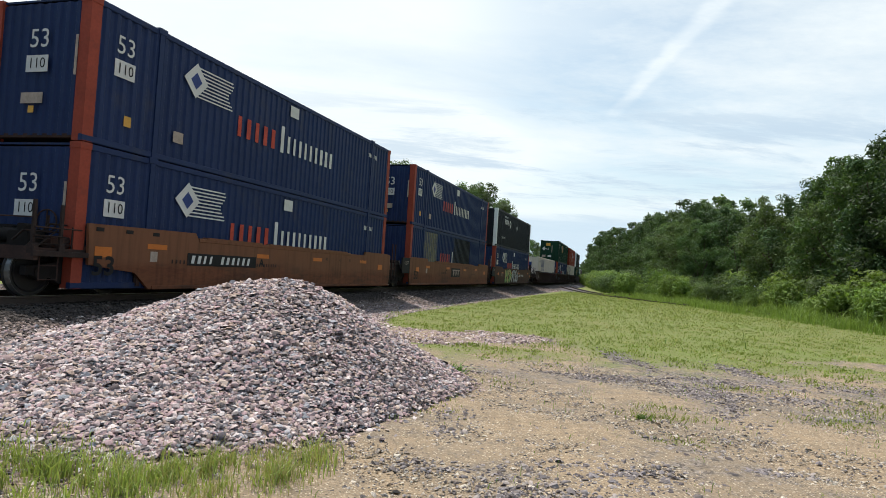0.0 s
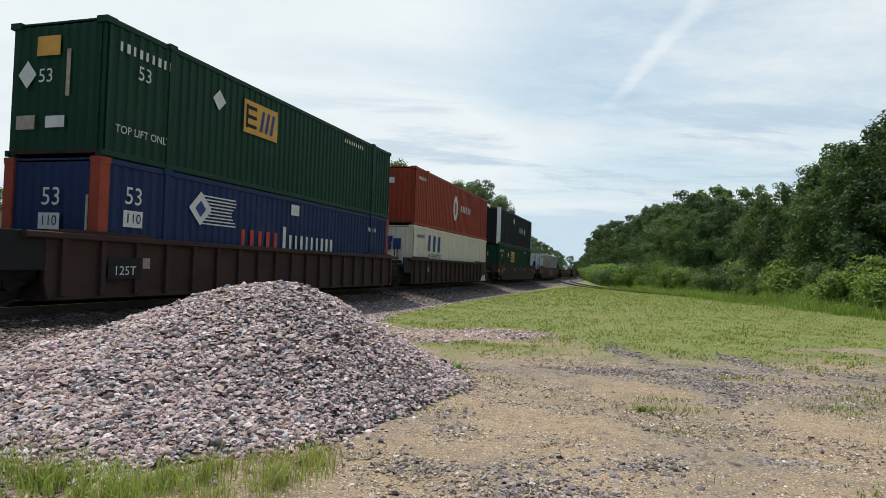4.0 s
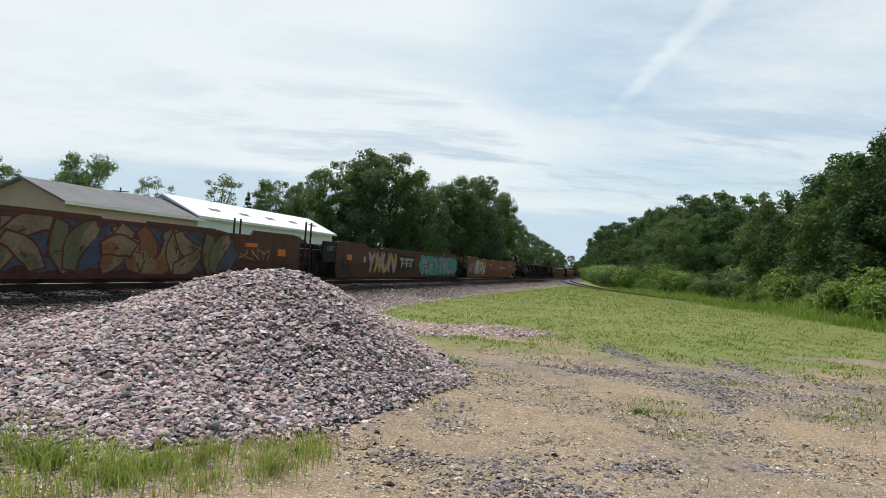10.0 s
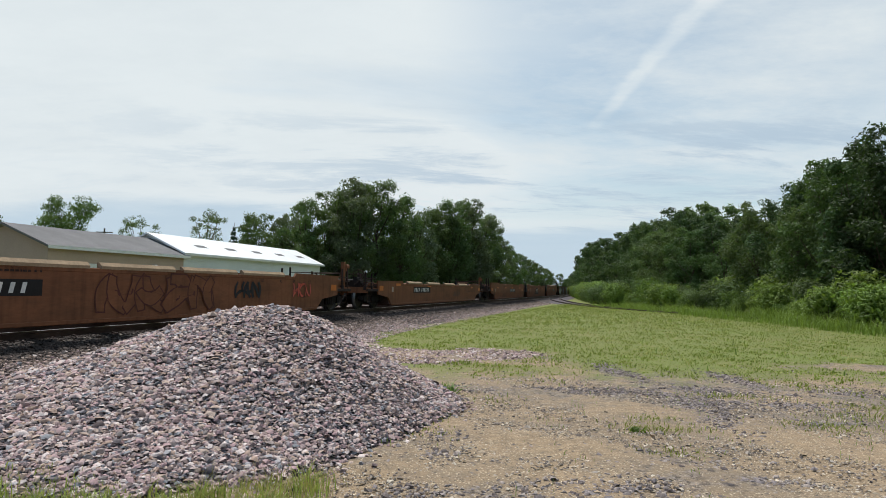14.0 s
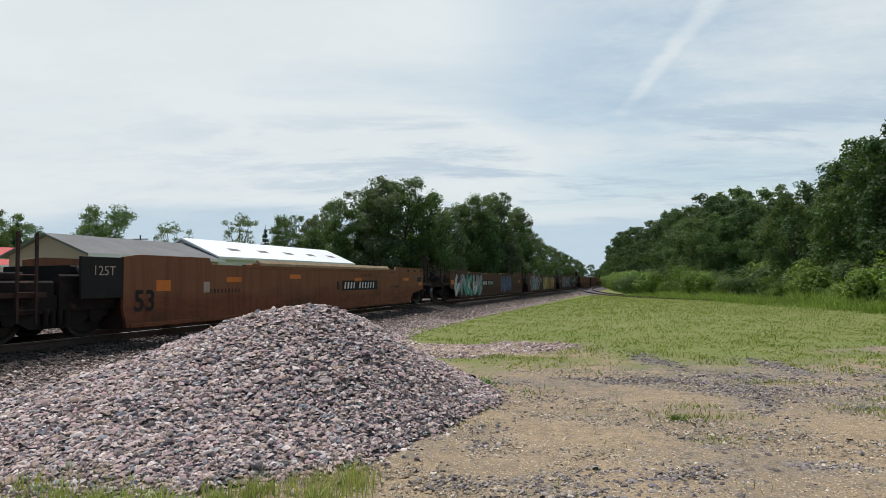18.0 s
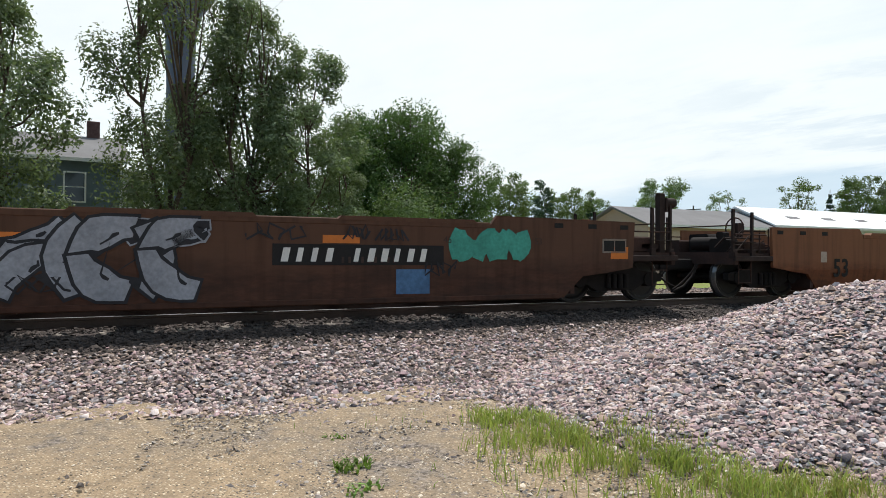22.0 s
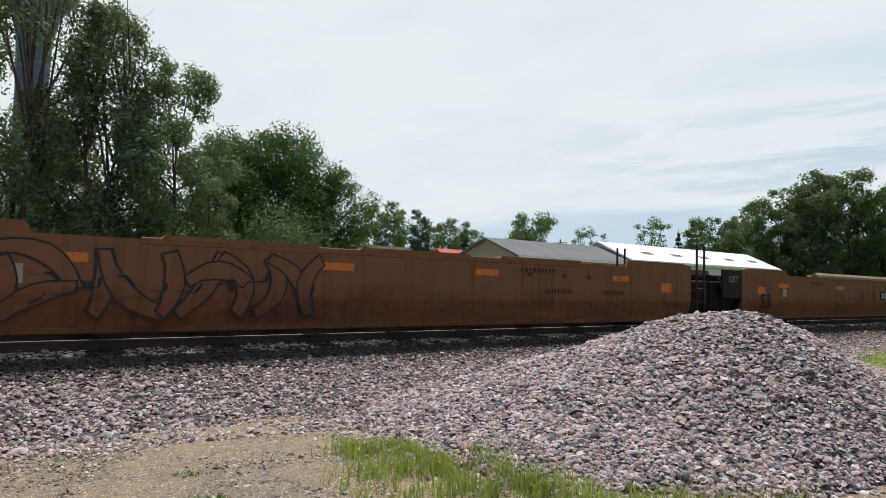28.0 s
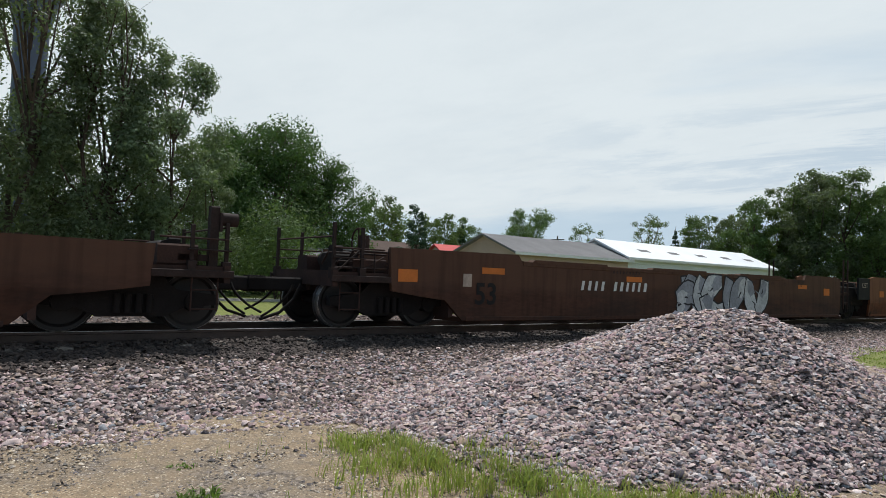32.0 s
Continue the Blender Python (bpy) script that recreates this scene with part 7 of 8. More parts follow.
def end_rect(c, y, z, w, h, mat, label=""):
    part("label_panel", Geo().box(EX - 0.004, y - w / 2, z - h / 2, EX + 0.006, y + w / 2, z + h / 2), mat, c, label)


def end_bars(c, y, z, w, h, mat, n):
    g = Geo()
    for k in range(n):
        a = y + w / 2 - w * k / n
        g.add([(EX - 0.004, a, z - h / 2), (EX - 0.004, a - w / n * 0.8, z - h / 2), (EX - 0.004, a - w / n * 0.8, z + h / 2), (EX - 0.004, a, z + h / 2)], [(0, 1, 2, 3)])
    tagged(part("lettering_strip", g, mat, c), kind="stuff")


def stack_marks(c):
    """Navy box: a diamond with stripes, and red and white lettering bars."""
    for s, z in ((-7.12, 2.15),):
        letter("53", 0.54, M["white_paint"], c, s, z, FY)
        rect(c, s, z - 0.48, 0.56, 0.36, M["white_paint"], FY)
        letter("110", 0.31, M["black_paint"], c, s, z - 0.48, FY - 0.008)
    end_letter(c, "53", 0.54, M["white_paint"], -0.05, 2.05)
    end_rect(c, -0.02, 1.55, 0.56, 0.34, M["white_paint"])
    part("lettering", text_mesh("110", 0.30, M["black_paint"]), None, c, m=pose(EX - 0.008, -0.02, 1.55, 0, 0, -90))
    end_rect(c, 0.05, 0.85, 0.56, 0.22, M["pale"])
    end_rect(c, 0.05, 0.62, 0.14, 0.14, M["gold"])
    rect(c, -6.95, 0.62, 0.2, 0.22, M["gold"], FY)
    rect(c, -5.35, 0.62, 0.34, 0.26, M["pale"], FY)
    g = Geo().sheet([(-5.3, 2.12), (-4.85, 1.7), (-4.4, 2.12), (-4.85, 2.56)], FY)
    part("emblem", g, M["white_paint"], c, "white diamond emblem")
    g = Geo()
    g.sheet([(-5.06, 2.12), (-4.85, 1.91), (-4.64, 2.12), (-4.85, 2.33)], FY - 0.003)
    part("emblem", g, M["navy_ink"], c)
    g = Geo()
    for k in range(9):
        z = 1.74 + 0.088 * k
        g.sheet([(-4.75 + 0.42 * (1 - abs(k - 4) / 4.5) - 0.1, z), (-3.45 + 0.10 * math.cos(k * 0.9), z), (-3.45 + 0.10 * math.cos(k * 0.9), z + 0.036), (-4.75 + 0.42 * (1 - abs(k - 4) / 4.5) - 0.1, z + 0.036)], FY - 0.002)
    part("emblem_stripes", g, M["white_paint"], c)
    bars(c, -2.0, 1.45, 2.1, 0.55, M["red_ink"], 5, FY, 0.0, seed=3)
    bars(c, 1.15, 1.45, 3.2, 0.52, M["white_paint"], 9, FY, 0.0, seed=4)
    bars(c, -0.65, 1.55, 0.4, 0.8, M["white_paint"], 1, FY, 0.0, seed=5)
    rect(c, -0.14, 2.52, 0.5, 0.34, M["white_paint"], FY)
    bars(c, 6.2, 2.3, 0.9, 0.16, M["white_paint"], 7, FY, 0, seed=6)
    end_rect(c, -1.0, 1.7, 0.06, 0.8, M["pale"])


def emp_marks(c, white=False):
    ink = M["black_paint"] if white else M["white_paint"]
    if not white:
        letter("53", 0.44, ink, c, -6.95, 1.95, FY)
        bars(c, -6.85, 2.38, 1.7, 0.2, ink, 9, FY, 0, seed=8)
        letter("TOP LIFT ONLY", 0.24, ink, c, -6.9, 0.62, FY)
        g = Geo().sheet([(-4.55, 2.1), (-4.28, 1.83), (-4.0, 2.1), (-4.28, 2.37)], FY)
        part("placard", g, M["white_paint"], c, "white diamond placard")
        end_letter(c, "53", 0.42, ink, 0.25, 1.7)
        g = Geo().add([(EX - 0.004, 0.75 + a, 1.75 + b) for a, b in ((-0.25, 0), (0, -0.3), (0.25, 0), (0, 0.3))], [(0, 1, 2, 3)])
        part("placard", g, M["white_paint"], c, "white diamond placard")
        end_rect(c, 0.2, 2.35, 0.62, 0.42, M["gold"], "gold emblem panel")
        end_rect(c, -0.05, 0.72, 0.5, 0.25, M["white_paint"])
        end_rect(c, 0.75, 0.72, 0.5, 0.3, M["pale"])
        end_rect(c, -0.35, 1.75, 0.10, 1.0, M["pale"])
        bars(c, 4.2, 2.55, 1.8, 0.14, ink, 9, FY, 0, seed=10)
    x0 = -3.6 if white else -2.3
    up = 2.1 if white else 1.98
    rect(c, x0, up, 1.75, 0.92, M["gold"], FY - 0.012, label="gold emblem panel")
    g = Geo()
    for k in range(3):
        g.sheet([(x0 - 0.7, up - 0.3 + 0.26 * k), (x0 - 0.25, up - 0.3 + 0.26 * k), (x0 - 0.25, up - 0.2 + 0.26 * k), (x0 - 0.7, up - 0.2 + 0.26 * k)], FY - 0.016)
    g.sheet([(x0 - 0.78, up - 0.32), (x0 - 0.68, up - 0.32), (x0 - 0.68, up + 0.34), (x0 - 0.78, up + 0.34)], FY - 0.016)
    part("emblem_bars", g, M["black_paint"], c)
    g = Geo()
    for k in range(3):
        g.sheet([(x0 - 0.1 + 0.27 * k, up - 0.32), (x0 + 0.05 + 0.27 * k, up - 0.32), (x0 + 0.17 + 0.27 * k, up + 0.3), (x0 + 0.03 + 0.27 * k, up + 0.3)], FY - 0.016)
    part("emblem_bars", g, M["navy_ink"], c)
    if white:
        end_rect(c, 0.85, 2.35, 0.56, 0.42, M["gold"], "gold emblem panel")
        for y in (-0.9, -0.35, 0.4):
            part("lock_rod", Geo().tube((EX - 0.03, y, 0.15), (EX - 0.03, y, CH - 0.15), 0.025, n=6), M["deck"], c)
        for y in (-1.15, 1.15):
            for z in (0.4, 1.4, 2.5):
                part("hinge", Geo().box(EX - 0.03, y - 0.12, z - 0.06, EX + 0.01, y + 0.12, z + 0.06), M["black_paint"], c)


def ribbed_panel(c, x, w, mat, label):
    """A patch of the side wall in another paint, following its ribs."""
    vs, fs = corrugated(w, CH - 0.34, 0.285, 0.036, FY + 0.004)
    part("side_panel", Geo().add([(a + x, b, z + 0.17) for a, b, z in vs], fs), mat, c, label)


def plain_marks(c, x, ink, size=0.9, n=4, z=1.6):
    bars(c, x, z, 2.6, size, ink, n, FY, 0.1, seed=12)
    bars(c, -6.9, 2.4, 1.2, 0.16, ink, 8, FY, 0, seed=14)
    end_rect(c, 0.3, 2.2, 1.0, 0.28, ink)
    end_rect(c, 0.3, 0.7, 0.5, 0.25, M["pale"])


def load(car, c, level):
    """Sets a container into a well car: level 0 in the well, 1 on top."""
    c["run"], c["lift"] = car["run"] + OFFSETS.get(CARS.index(car), 0.0), 0.40 + level * 2.925
    RIDERS.append(c)


RIDERS, CARS = [], []
LOW = {8: 1.42, 13: 1.46, 14: 1.34, 24: 1.42, 28: 1.25, 29: 1.30, 30: 1.48}      # cars with lower sides
OFFSETS = {1: -0.17, 2: -0.7, 3: 1.41, 4: 0.5, 6: -0.8, 7: 1.1}      # loads that sit off the middle of their wells
# joints between cars along the train, and how each is made (C coupled, A articulated)
JOINTS = [8.2, 27.95, 47.4, 67.8, 89.3, 109.65, 129.3, 152.8, 177.0, 201.6, 223.1, 242.1, 262.6, 286.5, 308.8, 333.5, 354.2, 374.6, 395.8, 417.9, 436.1, 457.8, 479.7, 499.7, 520.4, 545.6, 565.0, 585.7, 606.9, 630.7, 653.95]
KINDS = "CAACAACCCCAACCCCAACAACAACCAACCC"


def logo(car, x, z, w, h):
    """Black panel with three pale slanted shapes tied by thin stripes."""
    pn = rect(car, x, z, w, h, M["black_paint"], label="black panel with pale slanted shapes")
    g = Geo()
    y, hh = -SIDE_Y - 0.016, h * 0.34
    for k in (-0.29, 0.0, 0.27):
        cx = x + k * w
        g.sheet([(cx - 0.03 * w, z - hh), (cx + 0.04 * w, z - hh), (cx + 0.07 * w, z + hh), (cx, z + hh)], y)
        g.sheet([(cx - 0.10 * w, z + hh * 0.5), (cx + 0.15 * w, z + hh * 0.5), (cx + 0.17 * w, z + hh), (cx - 0.08 * w, z + hh)], y - 0.001)
    for k in range(3):
        zz = z - hh * 0.5 + hh * 0.32 * k
        g.sheet([(x - 0.25 * w, zz), (x + 0.24 * w, zz), (x + 0.24 * w, zz + 0.03), (x - 0.25 * w, zz + 0.03)], y + 0.001)
    part("logo_shape", g, M["pale"], pn)


def tags(car, L, number_x=None, fifty=None, seed=0, plate=True, patches=True, ink="white_paint", t125=None, mark=None):
    """Stencils common to the cars: number panel, orange reflectors, load limits."""
    r = random.Random(seed)
    if number_x is not None:
        if plate:
            rect(car, number_x, 1.03, 2.95, 0.34, M["black_paint"], label="black number panel")
        bars(car, number_x - 0.05, 1.03, 2.6, 0.22, M[ink], 11, seed=seed + 1, y=-SIDE_Y - 0.014, skip=4)
    if fifty is not None:
        letter("53", 0.62, M["black_paint"] if ink == "white_paint" else M[ink], car, fifty, 0.76, bold=0.012)
    if mark:
        letter(mark[0], 0.36, M["black_paint"], car, mark[1], 1.02, bold=0.01)
    if t125 is not None and t125 > -8.5:
        rect(car, t125, 1.12, 1.1, 0.5, M["black_paint"])
        letter("125T", 0.34, M["white_paint"], car, t125, 1.08, y=-SIDE_Y - 0.016)
    if patches:
        for k in range(0 if patches == "ends" else 4):
            x = -L / 2 + 4.4 + (L - 8.8) * (k + r.uniform(-0.15, 0.15)) / 3
            rect(car, x, 1.27 + r.uniform(-0.05, 0.05), 0.62, 0.13, M["placard"], name="reflector", label="orange reflector patch")
        for x in (-L / 2 + 2.45, L / 2 - 2.45):
            rect(car, x, 1.10, 0.44, 0.24, M["placard"], name="reflector", label="orange reflector patch")
    for k in range(3):
        x = r.uniform(-L / 2 + 4, L / 2 - 4)
        bars(car, x, r.choice([0.95, 1.4]), r.uniform(0.7, 1.3), 0.10, M["stencil_ink" if ink == "white_paint" else ink], 9, slant=0, seed=seed + 20 + k)
    rect(car, -L / 2 + 3.9, 1.05, 0.22, 0.26, M["pale"])
    faint = M["red_dust" if ink == "red_dust" else "stencil_ink"]
    for nm, x in (("40", L / 2 - 7.4), ("45", L / 2 - 6.3), ("48", L / 2 - 5.5), ("53", L / 2 - 4.4)):
        letter(nm, 0.17, faint, car, x, 1.30)


def build_train():
    spec = {}
    names = {"brown": "brown", "orange": "orange brown", "yellow": "ochre", "dark": "dark maroon", "ribbed": "dull brown ribbed", "sooty": "sooty dark brown ribbed"}
    paints = ["orange", "orange", "brown", "ribbed", "ribbed", "ribbed", "dark", "brown", "dark", "brown", "brown", "orange", "sooty", "yellow", "yellow", "orange", "orange", "orange", "brown", "brown", "brown",
              "orange", "orange", "orange", "dark", "orange", "orange", "orange", "yellow", "brown"]
    remarks = {0: "with two navy containers stacked", 1: "with stacked navy containers", 2: "with yellow and white graffiti, loaded", 3: "carrying one cream container", 4: "carrying green over navy containers", 5: "carrying red over cream containers",
             6: "carrying black over green containers", 7: "carrying one white container", 8: "empty, with a round railway emblem", 9: "empty, scrawled with white and rust graffiti", 10: "empty, with teal and white graffiti", 11: "empty, with gold graffiti"}
    joints, kinds = list(JOINTS), KINDS
    extra = 14
    for k in range(extra):
        joints.append(joints[-1] + (22.6, 20.6, 21.4)[k % 3])
        kinds += "AAC"[k % 3]
        paints.append(("brown", "orange", "brown", "dark", "orange")[k % 5])
    for i in range(len(joints) - 1):
        p = paints[i]
        style = "ribbed" if p in ("ribbed", "sooty") else "smooth"
        car = well_car("well_car", f"{names[p]} railway well car {remarks.get(i, 'running empty')}", joints[i], joints[i + 1], kinds[i], kinds[i + 1], p, style, top=LOW.get(i, 1.60), end_top=LOW.get(i, 1.60) + 0.16, fold=i >= 21 and i != 30, ledges=i in (13, 14, 17, 27))
        CARS.append(car)
        L = joints[i + 1] - joints[i]
        spec[i] = (car, L)
    # the loaded cars
    c0, L = spec[0]
    tags(c0, L, number_x=-3.36, fifty=-7.4, seed=1, mark=("A", -1.6))
    for lv in (0, 1):
        c = container("container", "navy blue ribbed container with red corner posts", "blue", "red_post"); stack_marks(c); load(c0, c, lv)
    c1, L = spec[1]
    logo(c1, -0.22, 1.02, 1.9, 0.58)
    tags(c1, L, fifty=-7.5, seed=3, mark=("C", -2.3))
    c = container("container", "navy blue container with yellowed and dark side panels", "blue", "red_post"); load(c1, c, 0)
    ribbed_panel(c, -4.95, 2.4, M["yellowed"], "yellowed ribbed repair panel"); ribbed_panel(c, 1.5, 3.8, M["black"], "dark ribbed repair panel")
    bars(c, -0.6, 1.5, 0.4, 0.8, M["white_paint"], 1, FY - 0.012, 0, seed=9); bars(c, -2.0, 1.45, 2.1, 0.55, M["red_ink"], 5, FY, 0, seed=9)
    c = container("container", "navy blue ribbed container with red corner posts", "blue", "red_post"); stack_marks(c); load(c1, c, 1)
    c2, L = spec[2]
    tags(c2, L, number_x=2.58, fifty=-8.3, seed=4, plate=False)
    graffiti(c2, -5.1, -2.35, 0.32, 1.58, ["g_green", "g_yellow"], "g_black", 3, 5, label="yellow green graffiti shapes", fat=0.24)
    graffiti(c2, -2.1, 0.95, 0.32, 1.58, ["g_white", "g_silver"], "g_black", 4, 6, label="white graffiti shapes", fat=0.18)
    c = container("container", "navy blue ribbed container with red corner posts", "blue", "red_post"); stack_marks(c); load(c2, c, 0)
    c = container("container", "black ribbed container with pale lettering bars", "black", "trim"); load(c2, c, 1)
    bars(c, -4.2, 2.1, 1.6, 0.4, M["white_paint"], 4, FY, 0, seed=30); bars(c, -4.5, 2.5, 1.5, 0.14, M["white_paint"], 10, FY, 0, seed=32)
    part("emblem", Geo().sheet([(-3.15, 2.05), (-2.75, 1.68), (-2.35, 2.05), (-2.75, 2.42)], FY), M["white_paint"], c, "white diamond emblem"); part("emblem", Geo().sheet([(-2.93, 2.05), (-2.75, 1.88), (-2.57, 2.05), (-2.75, 2.22)], FY - 0.003), M["black"], c)
    part("placard", Geo().sheet([(0.2, 1.95), (0.42, 1.7), (0.64, 1.95), (0.42, 2.2)], FY), M["white_paint"], c, "white diamond placard")
    letter("TOP LIFT ONLY", 0.24, M["white_paint"], c, -5.4, 0.75, FY)
    c3, L = spec[3]
    tags(c3, L, seed=7, patches=False)
    c = container("container", "cream container with blue lettering shapes", "cream"); load(c3, c, 0); plain_marks(c, -4.43, M["navy_ink"], 0.85, 3, 2.2); letter("INTERMODAL", 0.42, M["navy_ink"], c, -4.4, 1.5, FY); end_letter(c, "INTERMODAL", 0.24, M["navy_ink"], 0.0, 1.62); end_bars(c, 0.0, 2.05, 1.2, 0.5, M["navy_ink"], 3)
    c4, L = spec[4]
    tags(c4, L, seed=8, patches=False)
    rect(c4, -7.0, 0.92, 0.92, 0.5, M["black_paint"], y=-SIDE_Y - 0.098, name="stencil_panel", label="black stencilled panel"); letter("125T", 0.3, M["white_paint"], c4, -7.0, 0.86, y=-SIDE_Y - 0.106)
    c = container("container", "navy blue ribbed container with red corner posts", "blue", "red_post"); stack_marks(c); load(c4, c, 0)
    c = container("container", "green ribbed container with a gold emblem", "green"); emp_marks(c); load(c4, c, 1)
    c5, L = spec[5]
    tags(c5, L, seed=9, patches=False)
    c = container("container", "cream container with blue lettering shapes", "cream"); load(c5, c, 0); plain_marks(c, -4.43, M["navy_ink"], 0.85, 3, 2.1); letter("INTERMODAL", 0.40, M["navy_ink"], c, -4.4, 1.4, FY); end_bars(c, 0.0, 1.95, 1.5, 0.55, M["navy_ink"], 3)
    c = container("container", "brick red ribbed container with a white emblem", "red"); load(c5, c, 1); plain_marks(c, 1.9, M["white_paint"], 0.4, 6)
    part("emblem", Geo().sheet([(-0.6 + 0.5 * math.cos(a * 0.4189), 1.5 + 0.75 * math.sin(a * 0.4189)) for a in range(15)], FY), M["white_paint"], c); part("emblem", Geo().sheet([(-0.6 + 0.22 * math.cos(a * 0.4189), 1.5 + 0.42 * math.sin(a * 0.4189)) for a in range(15)], FY - 0.003), M["red_ink"], c)
    c6, L = spec[6]
    tags(c6, L, seed=10, ink="pale")
    c = container("container", "green ribbed container with a gold emblem", "green"); emp_marks(c); load(c6, c, 0)
    c = container("container", "black ribbed container with pale lettering bars", "black", "trim"); load(c6, c, 1); bars(c, 2.0, 1.6, 2.2, 0.42, M["white_paint"], 4, FY, 0, seed=30)
    part("placard", Geo().sheet([(-2.3, 2.2), (-2.0, 1.85), (-1.7, 2.2), (-2.0, 2.55)], FY), M["white_paint"], c, "white diamond placard"); part("emblem", Geo().sheet([(3.4, 1.6), (3.75, 1.25), (4.1, 1.6), (3.75, 1.95)], FY), M["white_paint"], c)
    c7, L = spec[7]
    tags(c7, L, seed=11)
    graffiti(c7, -1.6, 3.0, 0.5, 1.55, ["g_rust", "brown"], "g_silver", 8, 12, label="faded scrawled graffiti", fat=0.1)
    c = container("container", "white panelled container with a gold emblem", "white_panel", None, True); emp_marks(c, True); load(c7, c, 0)
    c8, L = spec[8]
    tags(c8, L, number_x=-2.74, fifty=5.85, seed=13, plate=False, ink="dim_ink")
    ring_mark(c8, 3.3, 1.08, 0.2); bars(c8, 4.7, 1.08, 2.0, 0.16, M["white_paint"], 16, slant=0.1, seed=15); rect(c8, 8.2, 0.75, 0.6, 0.34, M["dark"])
    c9, L = spec[9]
    graffiti(c9, -8.0, -4.4, 0.4, 1.5, ["g_moss", "g_rust"], "g_maroon", 4, 16, label="dark scrawled graffiti", fat=0.14)
    graffiti(c9, -4.2, -1.6, 0.4, 1.5, ["brown"], "g_white", 5, 17, label="thin white graffiti strokes", fat=0.06)
    graffiti(c9, -1.0, 5.6, 0.35, 1.55, ["g_dust", "g_moss", "g_dust", "g_rust"], "g_maroon", 6, 18, "g_slate", "weathered khaki and rust graffiti shapes", fat=0.24)
    scrawl(c9, 6.9, 1.0, 1.5, 0.45, "g_gold", 91)
    tags(c9, L, number_x=-2.8, seed=14, plate=False)
    c10, L = spec[10]
    tags(c10, L, fifty=-7.4, seed=15)
    logo(c10, -0.72, 1.0, 2.3, 0.75)
    graffiti(c10, -5.4, -2.2, 0.4, 1.5, ["g_silver", "g_gold"], "g_rust", 4, 19, label="pale scribbled graffiti", fat=0.13)
    graffiti(c10, 1.5, 7.9, 0.35, 1.56, ["g_silver", "g_silver", "g_teal"], "g_black", 6, 20, "g_teal", "silver and teal graffiti shapes", fat=0.17)
    c11, L = spec[11]
    graffiti(c11, -7.0, -3.8, 0.35, 1.58, ["g_yellow", "g_white"], "g_black", 5, 21, label="gold and white graffiti shapes", fat=0.16)
    graffiti(c11, -8.6, -7.2, 0.5, 1.4, ["g_silver"], "g_rust", 4, 22, label="pale scribble", fat=0.05)
    tags(c11, L, number_x=2.37, seed=16)
    c12, L = spec[12]
    tags(c12, L, number_x=-4.1, seed=17, plate=False, patches=False, ink="pale"); letter("53", 0.62, M["white_paint"], c12, -6.9, 0.95)
    for k in range(7):
        rect(c12, -L / 2 + 4.2 + k * 2.6, 1.61, 0.7, 0.09, M["g_rust"], y=-SIDE_Y - 0.132, name="reflector", label="faded red reflector patch")
    c13, L = spec[13]
    tags(c13, L, number_x=-5.3, seed=18, patches="ends"); graffiti(c13, -2.4, 1.4, 0.4, 1.4, ["yellow"], "g_maroon", 4, 23, label="thin black outline graffiti", fat=0.2); graffiti(c13, 2.4, 3.6, 0.7, 1.3, ["g_black"], "g_black", 3, 24, label="black scribble", fat=0.05); graffiti(c13, 5.6, 6.8, 0.7, 1.3, ["g_red"], "g_black", 3, 25, label="dark red scribble", fat=0.05)
    c14, L = spec[14]
    tags(c14, L, number_x=-3.9, seed=19)
    tags(spec[15][0], spec[15][1], number_x=2.0, fifty=-7.0, seed=20)
    c16, L = spec[16]
    logo(c16, -0.17, 0.98, 2.9, 0.82); tags(c16, L, fifty=-7.2, seed=21)
    tags(spec[17][0], spec[17][1], number_x=1.9, fifty=-8.7, seed=22, t125=-9.7, mark=("B", 0.1))
    c18, L = spec[18]
    graffiti(c18, -8.0, -2.5, 0.30, 1.58, ["g_white", "g_silver", "g_teal"], "g_black", 5, 24, label="white and green graffiti shapes", fat=0.25, shadow="g_black")
    tags(c18, L, number_x=-0.9, seed=23, patches="ends"); graffiti(c18, 2.5, 5.6, 0.36, 1.55, ["g_purple", "g_blue"], "g_black", 4, 25, label="purple graffiti shapes", fat=0.22)
    c19, L = spec[19]
    graffiti(c19, -6.6, -2.4, 0.28, 1.58, ["g_slate", "g_blue", "g_silver"], "g_white", 4, 26, label="white outlined graffiti shapes with blue", fat=0.26, shadow="g_slate")
    bars(c19, -1.45, 1.2, 1.5, 0.45, M["pale"], 3, seed=2, y=-SIDE_Y - 0.02)
    graffiti(c19, -0.1, 6.0, 0.28, 1.58, ["g_gold", "g_yellow", "g_gold", "g_rust"], "g_black", 5, 27, "g_teal", "gold graffiti shapes on a green cloud", fat=0.28, shadow="g_maroon"); tags(c19, L, fifty=-7.9, seed=24)
    c20, L = spec[20]
    tags(c20, L, number_x=3.0, seed=25, t125=-8.9)
    graffiti(c20, -7.2, -2.4, 0.34, 1.58, ["g_silver"], "g_black", 4, 28, label="silver graffiti shapes", fat=0.27); graffiti(c20, -2.1, 0.5, 0.36, 1.55, ["g_silver"], "g_black", 3, 29, label="silver graffiti shapes", fat=0.22)
    rect(c20, 3.9, 0.58, 0.62, 0.42, M["g_blue"], name="painted_patch", label="small blue painted square")
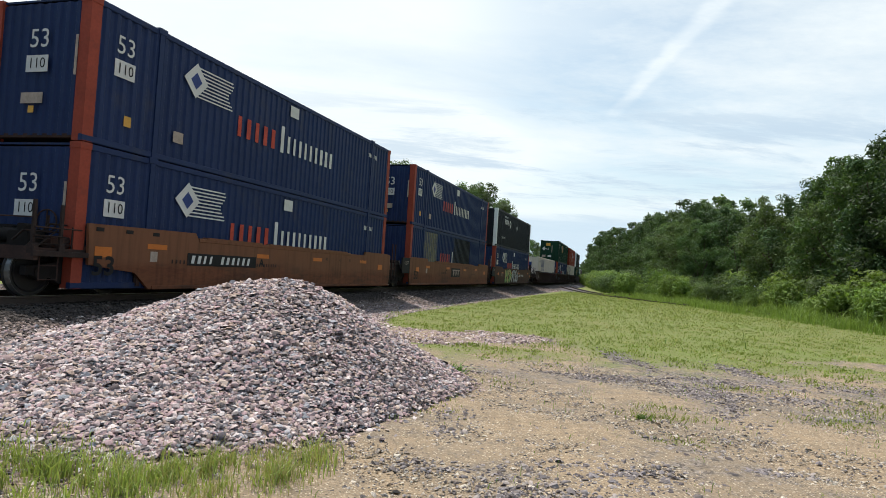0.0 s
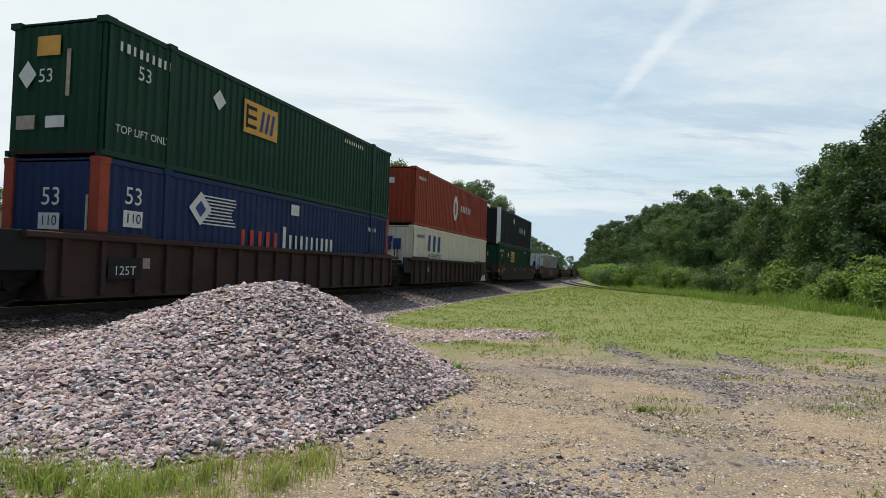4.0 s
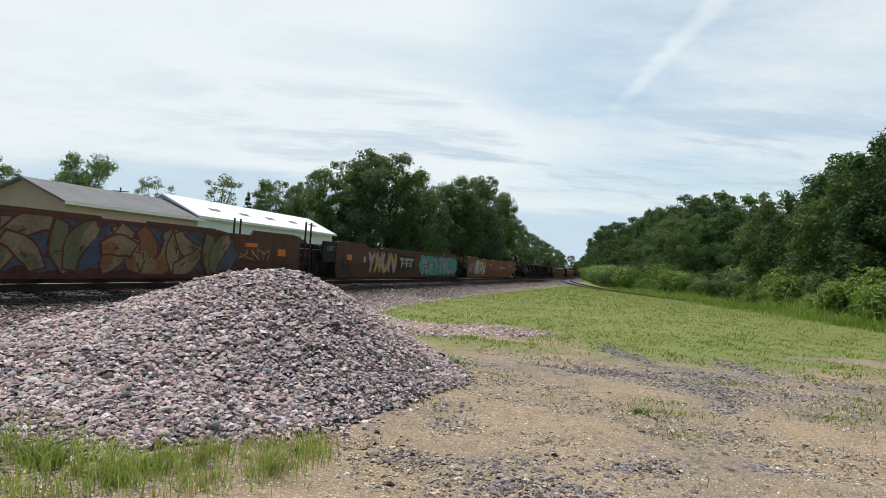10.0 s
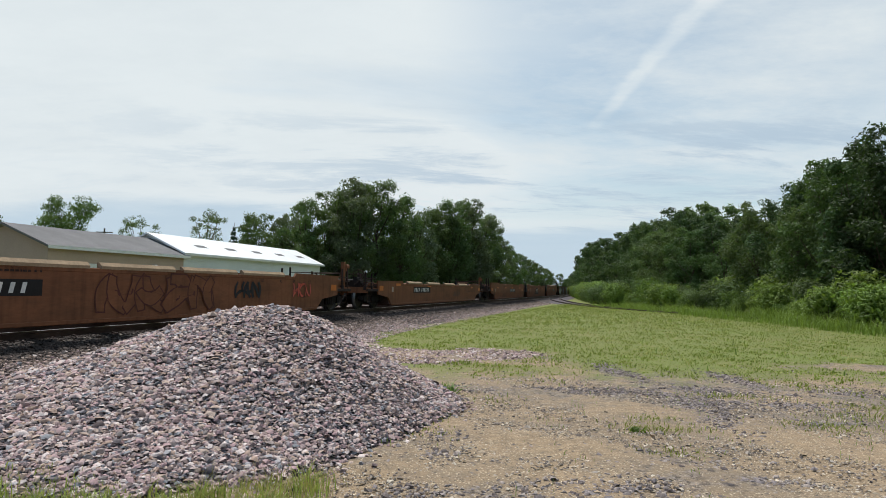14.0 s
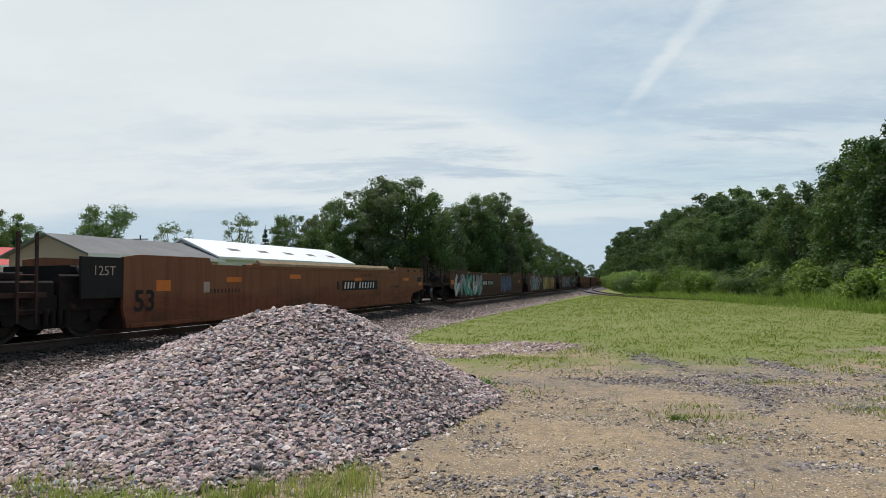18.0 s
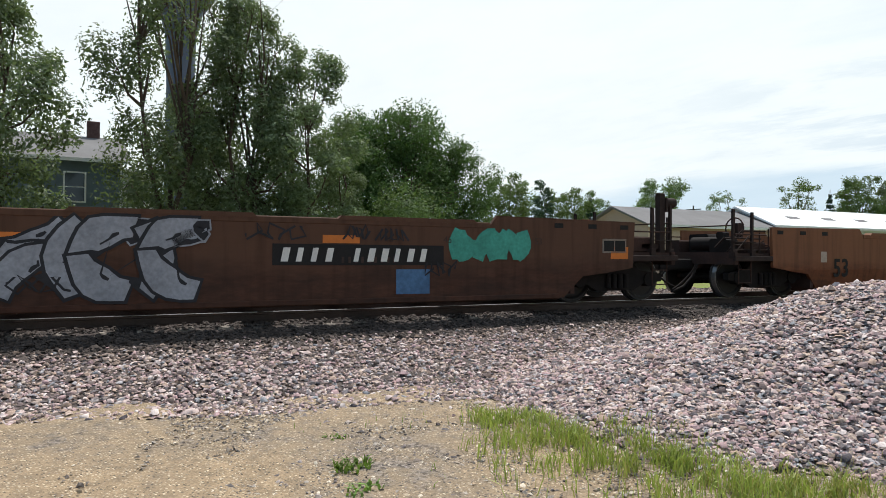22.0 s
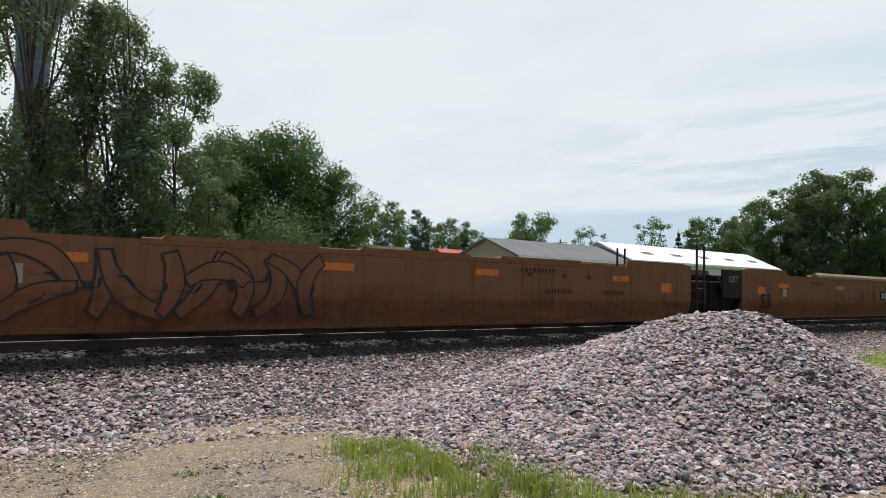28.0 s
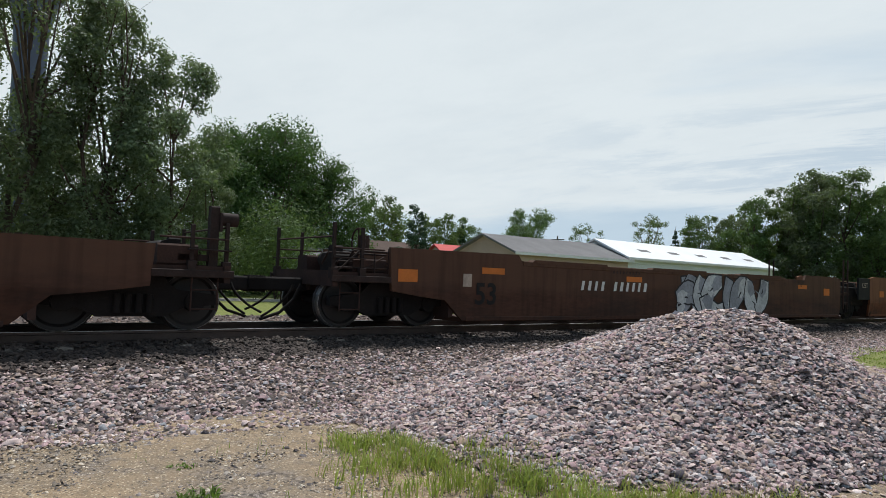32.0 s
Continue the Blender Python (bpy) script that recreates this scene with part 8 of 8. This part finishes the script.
    graffiti(c20, 4.7, 6.1, 0.95, 1.5, ["g_teal"], "g_teal", 3, 30, label="teal spray patch", fat=0.2); graffiti(c20, -1.0, 0.6, 1.15, 1.52, ["g_black"], "g_silver", 3, 31, label="small black tag with a pale edge", fat=0.12)
    for k, (xx, zz, ww) in enumerate(((1.6, 1.38, 0.9), (2.9, 1.4, 0.4), (3.5, 1.38, 0.5), (-1.6, 0.6, 0.7), (4.4, 0.8, 0.6))):
        scrawl(c20, xx, zz, ww, 0.3, "g_black", 60 + k)
    for k, (car, xx, zz, ww, ink) in enumerate(((c18, 1.6, 1.0, 1.6, "g_black"), (c18, 7.6, 1.2, 0.9, "g_black"), (c19, 7.2, 0.9, 1.2, "g_black"), (c13, -7.0, 0.9, 1.1, "g_black"), (c14, 3.4, 0.8, 1.5, "g_black"), (c14, 6.0, 1.0, 1.0, "g_rust"), (c7, 5.2, 0.9, 1.4, "dim_ink"), (c11, 0.2, 0.9, 1.6, "dim_ink"))):
        scrawl(car, xx, zz, ww, 0.55, ink, 70 + k)
    for i, nx, fx, mk in ((21, -2.09, -6.4, ("B", 0.05)), (23, 2.35, -7.7, ("A", 0.25)), (25, -0.85, -5.6, None), (27, 2.37, -7.9, ("B", 0.29))):
        tags(spec[i][0], spec[i][1], number_x=nx, fifty=fx, seed=30 + i, t125=-9.0 if i == 27 else None, mark=mk, patches=i > 24)
        ring_mark(spec[i][0], nx + 3.9 if i == 21 else nx - 3.2, 1.0, 0.2, "stencil_ink")
    c22, L = spec[22]
    logo(c22, 0.1, 1.0, 2.6, 0.64); tags(c22, L, fifty=-7.2, seed=33, mark=("C", -4.3), patches=False)
    c24, L = spec[24]
    bars(c24, -3.6, 1.12, 3.3, 0.30, M["red_dust"], 9, slant=0, seed=40, skip=3); ring_mark(c24, -0.8, 1.05, 0.22, "red_dust"); tags(c24, L, fifty=6.2, seed=34, ink="red_dust"); ring_mark(c24, 3.5, 1.1, 0.15, "red_dust"); bars(c24, 4.8, 1.1, 1.9, 0.13, M["red_dust"], 14, slant=0.1, seed=43)
    tags(spec[26][0], spec[26][1], seed=35)
    graffiti(spec[26][0], -8.0, -2.0, 0.4, 1.5, ["orange"], "g_black", 5, 41, label="thin dark scrawl", fat=0.12)
    c28, L = spec[28]
    tags(c28, L, number_x=-4.6, seed=36)
    for k, (nm, xx) in enumerate((("53", -8.1), ("48", -6.7), ("45", -5.9), ("40", -4.9))):
        letter(nm, 0.2, M["black_paint"], c28, xx, 1.25)
    graffiti(c28, -1.6, 0.6, 0.9, 1.25, ["g_black"], "g_black", 6, 44, label="black scribble", fat=0.03)
    bars(c28, 4.2, 0.95, 1.2, 0.45, M["g_rust"], 3, seed=45)
    c29, L = spec[29]
    ring_mark(c29, 2.03, 0.98, 0.3, "black_paint"); bars(c29, 3.9, 0.95, 3.0, 0.2, M["black_paint"], 13, slant=0.1, seed=42); tags(c29, L, seed=37, patches=False); bars(c29, -2.4, 1.12, 1.9, 0.2, M["black_paint"], 8, slant=0, seed=46)
    c30, L = spec[30]
    tags(c30, L, number_x=-2.64, fifty=-6.9, seed=38, plate=False); graffiti(c30, -0.3, 4.7, 0.3, 1.45, ["g_silver", "g_white"], "g_black", 4, 43, label="white graffiti shapes", fat=0.42)
    for i in range(31, len(CARS)):
        tags(CARS[i], spec[i][1], number_x=(-2, 1, 3)[i % 3], seed=50 + i)
    for car in CARS[:17]:
        flatten(car)


def flatten(car):
    """Lower sides on the older cars at the head of the train."""
    for k in list(car.children):
        if not k.name.startswith("truck"):
            k.matrix_basis = Matrix.Translation((0, 0, 0.028)) @ Matrix.Diagonal((1, 1, 0.885, 1)) @ k.matrix_basis


def ring_mark(car, x, z, r, ink="pale"):
    g = Geo()
    n = 24
    for k in range(n):
        a, b = k * 6.2832 / n, (k + 1) * 6.2832 / n
        g.sheet([(x + r * 0.84 * math.cos(a), z + r * 0.84 * math.sin(a)), (x + r * math.cos(a), z + r * math.sin(a)), (x + r * math.cos(b), z + r * math.sin(b)), (x + r * 0.84 * math.cos(b), z + r * 0.84 * math.sin(b))], -SIDE_Y - 0.012)
    g.sheet([(x - r * 0.6, z - r * 0.2), (x + r * 0.6, z - r * 0.2), (x + r * 0.6, z + r * 0.2), (x - r * 0.6, z + r * 0.2)], -SIDE_Y - 0.012)
    part("round_emblem", g, M[ink], car)


def motions():
    """The train runs towards and past the camera at a steady pace."""
    times = [0, 1, 2, 3, 4, 5, 6, 7, 8, 9, 10, 11, 12, 13, 14, 15, 16, 17, 18, 19, 20, 21, 22, 23, 24, 25, 26, 27, 28, 29, 30, 31, 32]
    for ob in CARS + RIDERS:
        lift = (RAIL_Z - 0.084 if ob in CARS else 0.36) + float(ob.get("lift", 0.0))
        run = float(ob["run"])
        walk(ob, [(t, track_pose(run - SPEED * t, lift)) for t in times])
        del ob["run"]
        if "lift" in ob:
            del ob["lift"]

# ---- building it all ----
build_ground()
build_bed()
build_buildings()
build_trees()
build_train()
build_grass()
build_weeds()
build_verge()
build_stones()
build_track("main_track", "main line track with wooden ties in ballast", 0.0, (-9.0, 45.0))
build_street()
motions()
